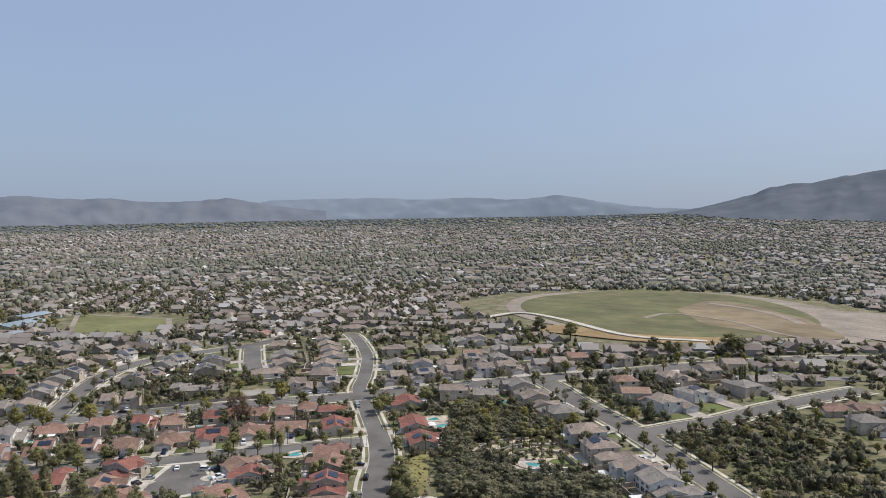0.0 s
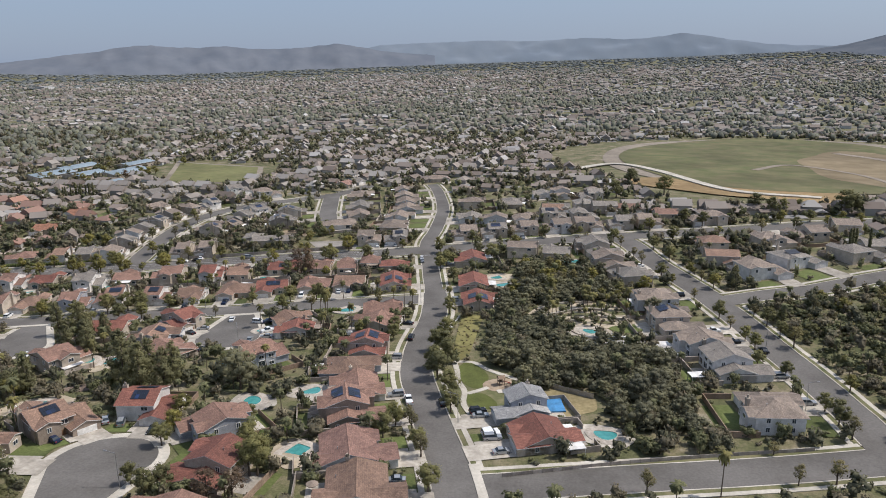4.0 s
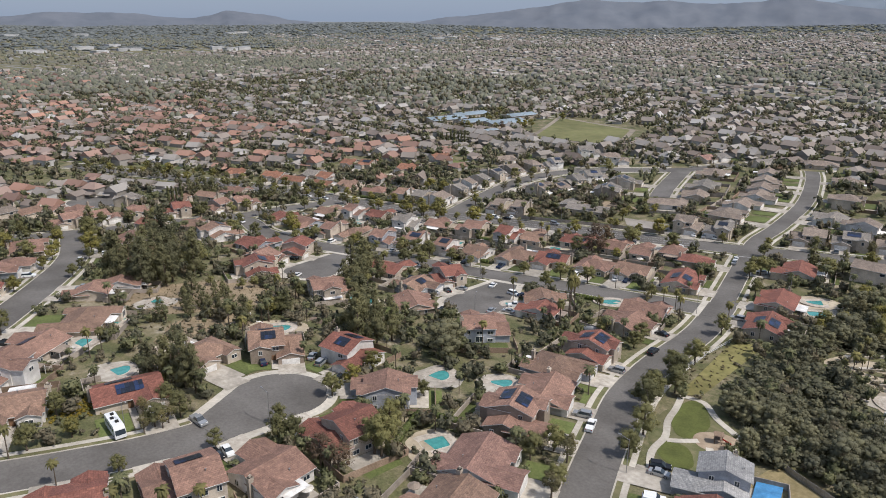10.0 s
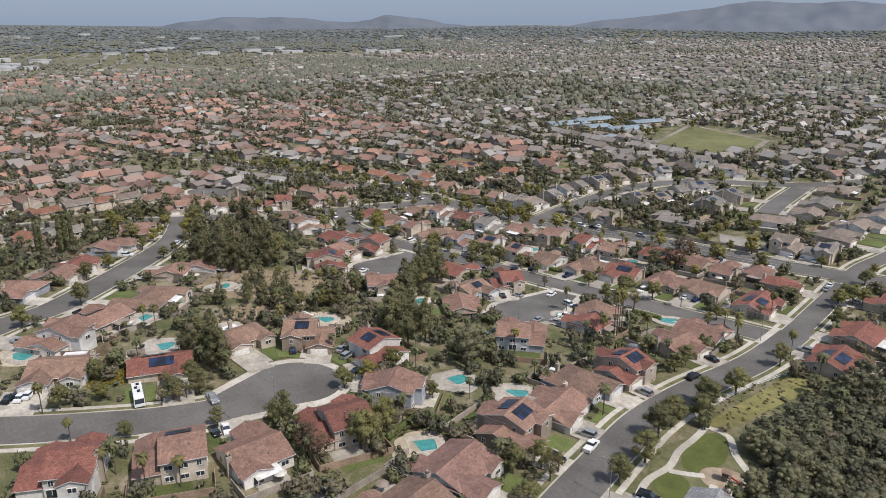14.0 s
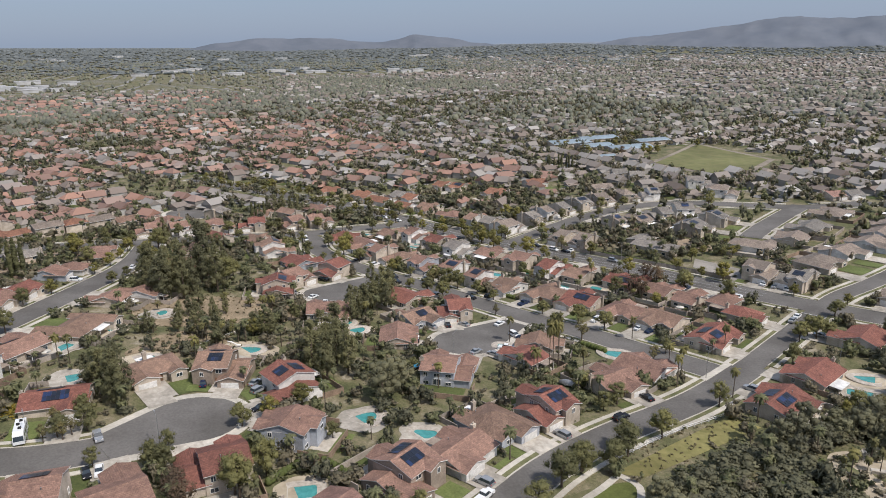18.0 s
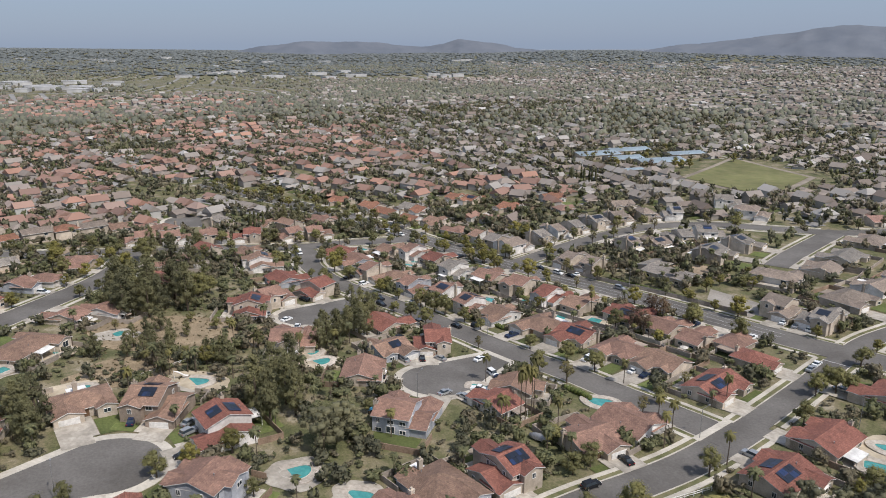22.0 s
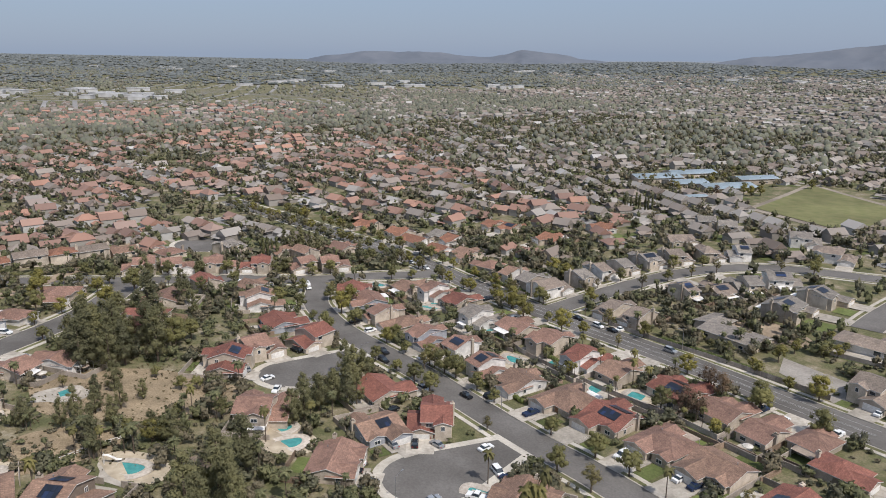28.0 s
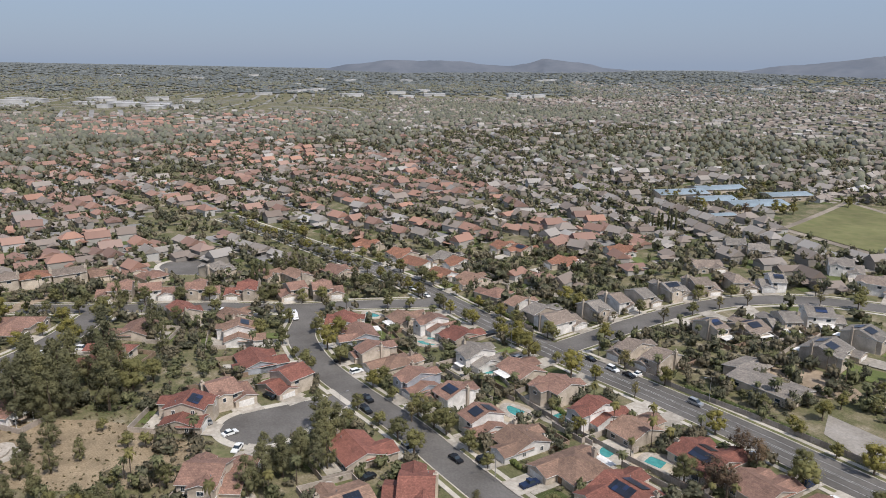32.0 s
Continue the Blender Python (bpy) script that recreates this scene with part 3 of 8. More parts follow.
def build_house(k, x, y, turn, L, D, storeys, tile, hip, sun_panels, wall, room, free_back):
    """A detached house; its main ridge lies along its own x axis and its front looks to -y."""
    rng = random.Random(k + 1)
    z = float(land(x, y))
    m = pose(x, y, z, 0, 0, turn)
    HOUSE_AT.append((x, y, max(L, D) * 0.6))
    near = math.hypot(x + 40, y - 190) < 150
    h = 2.7 if storeys == 1 else 5.2
    slope = SLOPE_OF_ROOFS
    label = f"{'two-storey' if storeys == 2 else 'single-storey'} {WALL_WORDS[wall]} house with {ROOF_WORDS[tile]} roof" + (", solar panels" if sun_panels else "")
    top = thing("house", label, "house", m, "houses of the neighbourhood")
    side = rng.choice((-1, 1))
    Lm, mx = L, 0.0
    if storeys == 2:
        # the upper storey stands over part of the house, a lower wing carries on
        Lm = L * rng.uniform(0.6, 0.72)
        mx = -side * (L - Lm) / 2
        low = L - Lm + 0.9
        block(top, "side_", low, D * rng.uniform(0.8, 0.95), 2.72, hip, 0.5, tile, wall, pose(side * (L - low) / 2, 0, 0))
    block(top, "", Lm, D, h, hip, 0.6, tile, wall, pose(mx, 0, 0))

    def put(kind, px, py, pz, a):
        if not near:
            part("window", WINDOWS[kind][2], top, pose(px, py, pz, 0, 0, a))
            return
        w = part("window", WINDOWS[kind][0], top, pose(px, py, pz, 0, 0, a))
        part("pane", WINDOWS[kind][1], w)

    # the garage wing looks to the street
    ww = 7.0 if L > 12 else 6.2
    out = min(max(room - D / 2 - 6.0, 1.0), rng.uniform(3.0, 5.0))
    wx = side * (L / 2 - ww / 2)
    deep = D / 2 + out
    block(top, "wing_", deep, ww, 2.66, 0, 0.5, tile, wall, pose(wx, -deep / 2, 0, 0, 0, 90))
    part("garage_door", GARAGE, top, pose(wx, -deep - 0.02, 0), "white sectional garage door")
    if near:
        part("door", DOOR, top, pose(wx - side * (ww / 2 + 1.0), -D / 2 - 0.02, 0))
    # a cross gable over the rest of the front
    other = -side
    if L > 11 and rng.random() < 0.75:
        gw = rng.uniform(4.4, 5.6)
        jut = rng.uniform(0.9, 2.2)
        gx = mx + other * (Lm / 2 - gw / 2 - rng.uniform(0.0, 0.6))
        block(top, "gable_", D / 2 + jut, gw, h - 0.06, 0, 0.45, tile, wall, pose(gx, -(D / 2 + jut) / 2, 0, 0, 0, 90))
        put("wide" if storeys == 1 else "tall", gx, -D / 2 - jut - 0.02, h - 1.85, 0)
    if free_back and rng.random() < 0.65:
        ext, rw = rng.uniform(1.6, 3.4), rng.uniform(5.0, 6.6)
        rx = mx + rng.choice((-1, 1)) * max(0.0, Lm / 2 - rw / 2 - 0.3)
        block(top, "rear_", ext + D / 2, rw, h - 0.1, 0, 0.45, tile, wall, pose(rx, (D / 2 + ext) / 2, 0, 0, 0, 90))
        put("slider" if storeys == 1 else "wide", rx, D / 2 + ext + 0.02, 0.3 if storeys == 1 else 3.3, 180)
    for s in range(storeys):
        zz = 0.9 + s * 2.55
        for j in range(3 if near else 2 if s == storeys - 1 else 0):
            px = mx - Lm / 2 + Lm * (j + 0.5) / (3 if near else 2)
            put(rng.choice(("wide", "slider")) if s == 0 else rng.choice(("wide", "tall")), px, D / 2 + 0.02, zz - 0.3, 180)
        if s == 1:
            put("wide", mx + side * Lm / 4, -D / 2 - 0.02, zz, 0)
        for sx, a in ((-1, -90), (1, 90)) if near else ():
            for py in (-D / 4, D / 4):
                if rng.random() < (0.8 if near else 0.4):
                    put("tall", sx * (L / 2 + 0.02) if s == 0 else mx + sx * (Lm / 2 + 0.02), py, zz, a)
    if rng.random() < 0.7:
        tall = h + D / 2 * slope * rng.uniform(0.5, 1.0) + 0.7
        cx, cy = (mx + other * (Lm / 2 + 0.3), D / 6) if not hip else (mx, D / 2 + 0.3)
        part("chimney", CHIMNEY, top, Matrix.Translation((cx, cy, 0)) @ Matrix.Diagonal((1, 1, tall, 1)))
    for _ in range(1 if near else 0):
        vx, vy = rng.uniform(-Lm / 3, Lm / 3) + mx, rng.uniform(0.12, 0.4) * D
        part("roof_vent", VENT, top, pose(vx, vy, h + (D / 2 - vy) * slope + 0.15))
    if rng.random() < 0.42:
        w2, dd = rng.uniform(2.0, 3.4), rng.uniform(3.0, 4.2)
        cover = part("patio_cover", Solid().add([(-w2, 0, 2.35), (w2, 0, 2.35), (w2, dd, 2.15), (-w2, dd, 2.15), (-w2, 0, 2.47), (w2, 0, 2.47), (w2, dd, 2.27), (-w2, dd, 2.27)], [(3, 2, 1, 0), (4, 5, 6, 7), (0, 1, 5, 4), (1, 2, 6, 5), (2, 3, 7, 6), (3, 0, 4, 7)]).mesh("patio_cover", TRIM if rng.random() < 0.7 else WALL["b"]), top, pose(mx + rng.uniform(-0.2, 0.2) * Lm, D / 2 + 0.02, 0), "flat patio cover on posts")
        for sx in (-1, 1):
            part("post", PATIO_POST, cover, pose(sx * (w2 - 0.2), dd - 0.2, 0))
    YARDS.append((m, L, D, rng.random(), rng.random()))
    LOTS.append((m, L, D, wx, deep, other, ww, rng.random()))
    way = m.to_3x3() @ Vector((0, -1, 0))
    door = m @ Vector((wx, -deep, 0))
    DRIVES.append((door, (door.x + way.x * 27, door.y + way.y * 27), ww / 2 + 0.2))
    if sun_panels:
        tilt = math.degrees(math.atan(slope))
        for j in range(rng.choice((1, 2, 2)) if Lm > 6 else 0):
            sgn = -1 if j == 0 else 1
            nx = min(rng.randint(4, 6), int((Lm - 1.5 - (3 if hip else 0)) / 1.04))
            base = pose(mx + rng.uniform(-0.1, 0.1) * Lm - sgn * -nx * 0.52, 0, h + D / 2 * slope + 0.24) @ pose(0, 0, 0, 0, 0, 0 if sgn < 0 else 180)
            solar_array(nx, 2, top, base @ pose(0, 0, 0, tilt, 0, 0) @ pose(0, -1.66 * 2 - 0.7, 0.0), near)


def build_houses():
    """Turns each house square to its street, fits it between its neighbours and builds it."""
    ways = [street_way(r[0], r[1], r[9], r[10]) for r in HOUSE_PLAN]
    for k, (x, y, L, D, storeys, tile, hip, sun_panels, wall, rx, ry) in enumerate(HOUSE_PLAN):
        f = ways[k]
        if wall == "c":
            wall = ("ccwcuwc" if y < 320 else "ccwccwcu" if y < 380 else "ccwcccw")[(k * 5 + int(abs(x))) % 7]
        if tile != "s":
            L, D = min(max(L * 1.2, 14.5), 19.0), min(max(D * 1.12, 11.0), 12.6)
        for j, other in enumerate(HOUSE_PLAN):
            if j != k and math.hypot(other[0] - x, other[1] - y) < 24:
                d = Vector((other[0] - x, other[1] - y))
                along, across = abs(d.x * -f.y + d.y * f.x), abs(d.dot(f))
                if across < 11.5 and along > 6:
                    L = min(L, along - 2.6)
                elif along <= 11:
                    D = min(D, max(8.5, across - 1.5))
        L = max(L, 8.6)
        free_back = not any(j != k and -24 < (o[0] - x) * f.x + (o[1] - y) * f.y < -6 and abs((o[0] - x) * -f.y + (o[1] - y) * f.x) < 12 for j, o in enumerate(HOUSE_PLAN))
        room = off_road(x, y)
        back = max(0.0, D / 2 + 4.6 - room)
        build_house(k, x - f.x * back, y - f.y * back, math.degrees(math.atan2(f.x, -f.y)), L, D, storeys, tile, hip, sun_panels, wall, room + back, free_back)


house(-186.7, 106.5, 12.7, 9.9, 1, 't', 1, 0, 'c', -174.2, 119.5)
house(-199.6, 120.2, 11.5, 9.9, 1, 't', 0, 0, 'c', -189.9, 131.8)
house(-210.1, 128.9, 11.5, 9.9, 1, 'r', 0, 0, 'c', -199.4, 139.2)
house(-234.5, 139.7, 11.5, 9.9, 1, 't', 0, 0, 'c', -225.8, 157.7)
house(-186.5, 156.0, 14.9, 9.9, 1, 't', 0, 0, 'c', -199.4, 139.2)
house(-190.8, 167.8, 16.0, 9.9, 1, 't', 0, 0, 'c', -208.8, 146.5)
house(-159.0, 143.0, 20.3, 10.8, 1, 'b', 1, 0, 'c', -177.3, 121.9)
house(-146.0, 124.6, 18.7, 9.9, 1, 't', 0, 1, 'c', -166.6, 110.2)
house(-134.0, 111.7, 12.1, 9.9, 2, 't', 0, 0, 'w', -154.4, 93.3)
house(-114.6, 109.3, 11.5, 10.8, 1, 'b', 0, 0, 'c', -89.4, 100.2)
house(-104.7, 131.7, 13.1, 9.9, 1, 'r', 0, 1, 'c', -81.5, 125.5)
house(-65.3, 102.8, 11.0, 10.8, 2, 'r', 0, 0, 'w', -86.2, 108.6)
house(-59.3, 122.3, 10.5, 10.8, 2, 't', 0, 1, 'c', -81.5, 125.5)
house(-52.3, 137.7, 12.5, 10.8, 1, 't', 0, 0, 'c', -79.7, 138.3)
house(-113.8, 156.4, 14.0, 9.9, 1, 'b', 1, 0, 'c', -82.0, 160.5)
house(-105.3, 175.1, 11.9, 10.8, 2, 'b', 0, 1, 'b', -82.0, 160.5)
house(-86.0, 188.0, 11.3, 9.9, 2, 'r', 0, 1, 'w', -82.0, 160.5)
house(-84.0, 316.5, 18.9, 9.9, 1, 't', 1, 0, 'c', -80.0, 290.0)
house(-68.7, 320.5, 11.5, 9.9, 1, 'b', 0, 0, 'c', -64.0, 292.4)
house(-48.5, 320.0, 14.5, 9.9, 1, 'r', 0, 1, 'c', -30.7, 322.9)
house(-55.0, 345.4, 19.0, 9.9, 1, 'r', 1, 0, 'c', -36.0, 349.0)
house(-90.9, 343.0, 11.5, 9.9, 1, 't', 0, 0, 'c', -93.0, 363.6)
house(-76.8, 343.3, 11.5, 9.9, 1, 't', 0, 0, 'c', -80.9, 366.1)
house(-67.3, 351.4, 15.3, 9.9, 1, 't', 1, 0, 'c', -72.6, 368.4)
house(-42.7, 268.0, 11.5, 10.8, 1, 't', 0, 0, 'c', -23.7, 270.0)
house(-62.5, 179.6, 10.5, 9.9, 2, 't', 0, 0, 'u', -82.0, 160.5)
house(-52.7, 157.6, 10.5, 9.9, 2, 'r', 0, 0, 'c', -82.0, 160.5)
house(-32.1, 192.3, 11.6, 9.9, 2, 't', 0, 1, 'b', -11.1, 199.0)
house(-33.8, 209.5, 11.5, 9.9, 1, 't', 0, 0, 'c', -16.5, 215.2)
house(-41.7, 224.5, 23.7, 11.7, 1, 'b', 1, 0, 'c', -20.3, 228.0)
house(-39.5, 240.0, 12.2, 9.9, 2, 'r', 0, 1, 'c', -22.0, 241.2)
house(-25.8, 172.2, 11.5, 12.6, 1, 'p', 0, 0, 'c', -4.0, 179.0)
house(-19.1, 156.1, 13.0, 11.7, 1, 'b', 0, 0, 'c', 2.0, 160.0)
house(15.5, 202.1, 10.5, 9.9, 2, 's', 0, 0, 'u', -9.7, 195.0)
house(19.5, 187.6, 13.0, 10.8, 1, 'r', 0, 0, 'c', -6.0, 184.0)
house(78.5, 209.2, 17.5, 11.7, 2, 'd', 1, 0, 'w', 102.6, 209.0)
house(75.0, 237.5, 14.0, 10.8, 2, 'g', 0, 0, 'w', 98.0, 237.5)
house(69.5, 254.5, 15.0, 10.8, 2, 'd', 0, 0, 'c', 94.2, 254.5)
house(63.0, 273.0, 16.8, 10.8, 2, 'd', 1, 1, 'c', 90.3, 274.0)
house(59.5, 298.0, 18.0, 10.8, 2, 'd', 1, 0, 'c', 85.0, 298.0)
house(53.0, 325.5, 16.5, 10.8, 2, 'g', 1, 0, 'c', 75.8, 327.0)
house(46.5, 344.5, 14.0, 10.8, 2, 'd', 0, 0, 'c', 69.5, 345.0)
house(41.5, 367.5, 16.5, 10.8, 2, 'g', 0, 0, 'c', 63.0, 370.0)
house(108.8, 334.4, 22.3, 10.8, 2, 'd', 1, 0, 'w', 117.5, 313.5)
house(126.1, 348.9, 21.7, 10.8, 2, 'g', 1, 1, 'w', 135.8, 330.6)
house(125.3, 377.8, 22.3, 10.8, 2, 'd', 1, 0, 'c', 118.3, 409.3)
house(144.0, 389.3, 13.0, 10.8, 2, 'd', 0, 0, 'c', 135.0, 413.0)
house(156.1, 358.3, 20.9, 10.8, 2, 'g', 1, 0, 'c', 162.0, 344.0)
house(103.0, 424.4, 17.6, 10.8, 2, 'd', 1, 0, 'c', 101.7, 405.7)
house(39.1, 414.3, 10.5, 9.9, 2, 'd', 0, 0, 'c', 45.0, 397.0)
house(56.5, 416.8, 11.0, 9.9, 2, 'g', 0, 0, 'c', 57.0, 398.5)
house(71.9, 418.8, 11.4, 9.9, 2, 'd', 0, 0, 'c', 73.0, 400.5)
house(22.2, 411.1, 10.6, 9.9, 2, 'd', 0, 0, 'c', 24.5, 392.9)
house(4.5, 407.6, 11.2, 9.9, 2, 'd', 0, 0, 'c', 8.2, 389.6)
house(-11.8, 403.3, 10.5, 9.0, 2, 'g', 0, 1, 'c', -8.4, 385.8)
house(-27.5, 399.6, 10.5, 9.9, 2, 'd', 0, 0, 'c', -25.2, 381.4)
house(-27.9, 436.6, 11.5, 9.9, 1, 'g', 0, 0, 'c', -47.3, 436.3)
house(-11.8, 428.3, 10.5, 9.9, 2, 'd', 0, 0, 'c', -46.3, 424.1)
house(3.9, 435.3, 18.1, 9.9, 1, 'd', 1, 0, 'c', 12.3, 390.5)
house(20.1, 438.0, 10.8, 9.9, 2, 'g', 0, 1, 'c', 28.6, 393.7)
house(37.5, 436.7, 19.1, 9.9, 2, 'g', 1, 0, 'c', 45.0, 397.0)
house(-31.0, 474.5, 20.0, 9.9, 2, 'd', 1, 0, 'c', -50.0, 469.0)
house(-6.4, 477.2, 20.1, 9.9, 1, 'g', 1, 0, 'c', -50.0, 469.0)
house(13.3, 503.9, 11.5, 9.9, 1, 'g', 0, 0, 'c', -54.6, 489.4)
house(25.5, 501.1, 11.1, 9.9, 2, 'd', 0, 0, 'c', -52.8, 481.2)
house(43.7, 494.8, 10.5, 9.9, 2, 'g', 0, 0, 'c', 57.0, 398.5)
house(-42.6, 520.6, 11.5, 9.9, 1, 'd', 0, 0, 'c', -61.1, 517.9)
house(-78.1, 391.0, 10.5, 9.0, 2, 'd', 0, 0, 'c', -72.6, 368.4)
house(-63.1, 389.9, 11.1, 9.9, 2, 'g', 0, 1, 'c', -60.1, 371.9)
house(-71.9, 419.9, 24.2, 10.8, 1, 'd', 1, 0, 'c', -46.0, 420.0)
house(-72.7, 440.5, 11.5, 9.9, 1, 'd', 0, 0, 'c', -48.0, 444.5)
house(-71.9, 461.7, 12.6, 9.9, 1, 'd', 0, 0, 'c', -49.7, 464.9)
house(-76.6, 480.4, 12.4, 9.9, 1, 'd', 0, 0, 'c', -53.7, 485.3)
house(-81.7, 499.3, 11.5, 9.9, 1, 'd', 0, 0, 'c', -58.4, 505.6)
house(-87.1, 520.4, 12.0, 9.9, 1, 'd', 0, 0, 'c', -63.0, 526.0)
house(-113.5, 502.9, 23.2, 10.8, 1, 'd', 1, 0, 'c', -133.6, 496.6)
house(-104.6, 467.8, 16.7, 9.9, 1, 'g', 0, 0, 'c', -125.1, 464.1)
house(-104.9, 422.2, 20.9, 9.9, 1, 'd', 1, 0, 'c', -117.0, 438.0)
house(-98.2, 444.4, 11.5, 9.9, 1, 'd', 0, 0, 'c', -117.0, 438.0)
house(-17.2, 355.2, 11.5, 9.9, 1, 'r', 0, 0, 'c', -36.0, 349.0)
house(-12.6, 319.0, 12.7, 9.9, 1, 'r', 0, 0, 'c', -29.0, 314.0)
house(-8.2, 295.1, 12.7, 9.9, 1, 'r', 0, 1, 'c', -25.9, 294.0)
house(-71.0, 569.5, 20.1, 10.8, 1, 'd', 1, 0, 'c', -72.0, 554.0)
house(-138.5, 546.9, 13.4, 10.8, 1, 'p', 0, 0, 'c', -121.3, 545.0)
house(-132.7, 558.0, 13.3, 10.8, 1, 'g', 0, 0, 'c', -118.0, 553.0)
house(-103.1, 552.8, 11.5, 10.8, 1, 'g', 0, 0, 'c', -118.0, 553.0)
house(-73.0, 231.4, 10.5, 9.9, 2, 't', 0, 0, 'u', -95.5, 253.5)
house(-122.0, 248.9, 14.5, 9.9, 1, 'b', 0, 1, 'c', -95.5, 253.5)
house(-120.1, 264.0, 10.9, 9.9, 2, 'r', 0, 0, 'c', -95.5, 253.5)
house(-107.3, 233.1, 11.5, 9.9, 1, 't', 0, 0, 'c', -95.5, 253.5)
house(-146.0, 257.7, 11.5, 9.9, 1, 'r', 0, 0, 'c', -148.4, 274.2)
house(-77.7, 269.4, 11.5, 9.9, 1, 'b', 0, 0, 'c', -95.5, 253.5)
house(-70.8, 259.0, 11.5, 9.9, 1, 'r', 0, 0, 'c', -95.5, 253.5)
house(-44.4, 283.0, 11.5, 10.8, 1, 't', 0, 0, 'c', -47.2, 296.8)
house(-203.2, 287.8, 24.2, 10.8, 1, 'b', 1, 0, 'c', -200.5, 263.0)
house(-181.6, 288.5, 10.5, 9.9, 2, 't', 0, 0, 'u', -176.2, 267.0)
house(-169.1, 295.1, 10.5, 9.9, 2, 't', 0, 1, 'c', -164.6, 270.0)
house(-147.6, 296.7, 10.5, 9.9, 2, 't', 0, 1, 'w', -143.8, 275.4)
house(-135.2, 302.0, 11.5, 10.8, 1, 'b', 0, 0, 'c', -130.0, 279.0)
house(-117.5, 308.3, 18.7, 11.7, 1, 'b', 1, 0, 'c', -114.0, 281.9)
house(-102.3, 313.1, 11.5, 10.8, 1, 'r', 0, 1, 'c', -93.2, 286.4)
house(-107.7, 341.2, 11.5, 9.9, 1, 'r', 0, 1, 'c', -113.0, 360.0)
house(-127.5, 334.2, 11.7, 10.8, 1, 'b', 0, 0, 'c', -134.2, 355.6)
house(-139.2, 329.9, 11.0, 9.9, 2, 'r', 0, 0, 'w', -142.8, 353.9)
house(-160.9, 327.7, 10.5, 9.9, 2, 't', 0, 0, 'c', -163.5, 350.0)
house(-179.9, 325.6, 12.2, 9.9, 1, 't', 0, 0, 'c', -184.0, 346.3)
house(-194.0, 316.2, 14.2, 9.9, 2, 'g', 0, 0, 'w', -200.0, 343.5)
house(-220.4, 319.8, 13.6, 9.9, 1, 'r', 0, 0, 'c', -224.0, 339.4)
house(-253.7, 281.0, 11.5, 9.9, 1, 'r', 0, 0, 'c', -257.6, 265.2)
house(-236.5, 284.1, 11.5, 9.9, 1, 't', 0, 0, 'c', -237.0, 261.0)
house(-214.1, 281.6, 10.5, 9.9, 2, 't', 0, 0, 'c', -208.8, 262.0)
house(-246.0, 305.7, 11.5, 9.9, 1, 'b', 0, 0, 'c', -252.6, 334.2)
house(-232.5, 314.1, 11.0, 9.9, 2, 't', 0, 0, 'w', -236.1, 337.2)
house(-309.1, 192.5, 10.5, 9.9, 2, 't', 0, 0, 'c', -294.5, 189.8)
house(-307.4, 209.8, 10.5, 9.9, 2, 't', 0, 0, 'c', -293.0, 206.3)
house(-306.0, 229.1, 10.5, 9.9, 2, 't', 0, 0, 'c', -291.3, 226.9)
house(-302.1, 245.8, 10.5, 9.9, 2, 'r', 0, 0, 'c', -287.7, 242.7)
house(-296.9, 267.3, 10.5, 9.9, 2, 't', 0, 0, 'c', -282.0, 266.0)
house(-293.5, 283.7, 10.5, 9.9, 2, 't', 0, 0, 'c', -278.7, 282.6)
house(-343.4, 236.8, 10.5, 9.9, 2, 'g', 0, 0, 'c', -360.0, 224.0)
house(-245.7, 238.4, 11.8, 9.9, 2, 'b', 0, 1, 'c', -245.0, 261.0)
house(-218.6, 241.0, 11.6, 9.9, 1, 'r', 0, 0, 'c', -217.0, 261.0)
house(-196.2, 247.6, 10.5, 9.9, 2, 'r', 0, 0, 'c', -183.0, 255.0)
house(-191.3, 229.0, 12.7, 10.8, 2, 't', 0, 0, 'c', -170.0, 236.0)
house(-177.8, 216.9, 10.5, 9.9, 2, 'r', 0, 1, 'c', -170.0, 236.0)
house(-138.7, 221.6, 10.5, 9.9, 2, 't', 0, 0, 'c', -170.0, 236.0)
house(-231.4, 193.6, 15.2, 9.9, 1, 'r', 1, 0, 'c', -246.5, 170.8)
house(-267.0, 160.5, 16.2, 10.8, 1, 't', 1, 0, 'c', -261.7, 177.4)
house(-259.0, 202.6, 11.5, 9.9, 1, 't', 0, 0, 'c', -265.6, 178.8)
house(-239.2, 151.3, 13.2, 10.8, 1, 't', 1, 0, 'c', -229.3, 159.9)
house(-216.8, 382.1, 10.5, 10.8, 2, 'g', 0, 0, 'c', -201.9, 385.7)
house(-222.3, 395.3, 11.3, 10.8, 2, 'd', 0, 0, 'c', -204.2, 397.9)
house(-222.4, 408.1, 10.6, 10.8, 2, 'g', 0, 0, 'c', -205.0, 410.0)
house(-220.5, 424.9, 12.1, 10.8, 2, 'g', 0, 1, 'c', -205.0, 426.0)
house(-220.2, 440.0, 10.5, 10.8, 2, 'd', 0, 0, 'c', -205.0, 438.0)
house(-214.6, 457.1, 21.4, 10.8, 2, 'd', 1, 0, 'c', -201.0, 450.0)
house(-211.4, 470.3, 10.5, 10.8, 2, 'g', 0, 1, 'c', -195.0, 462.0)
house(-175.9, 366.7, 11.5, 10.8, 2, 'd', 0, 0, 'c', -171.8, 348.5)
house(-163.7, 369.5, 12.3, 10.8, 2, 'd', 0, 0, 'c', -159.4, 350.8)
house(-178.2, 408.0, 11.3, 10.8, 2, 'd', 0, 1, 'c', -205.0, 406.0)
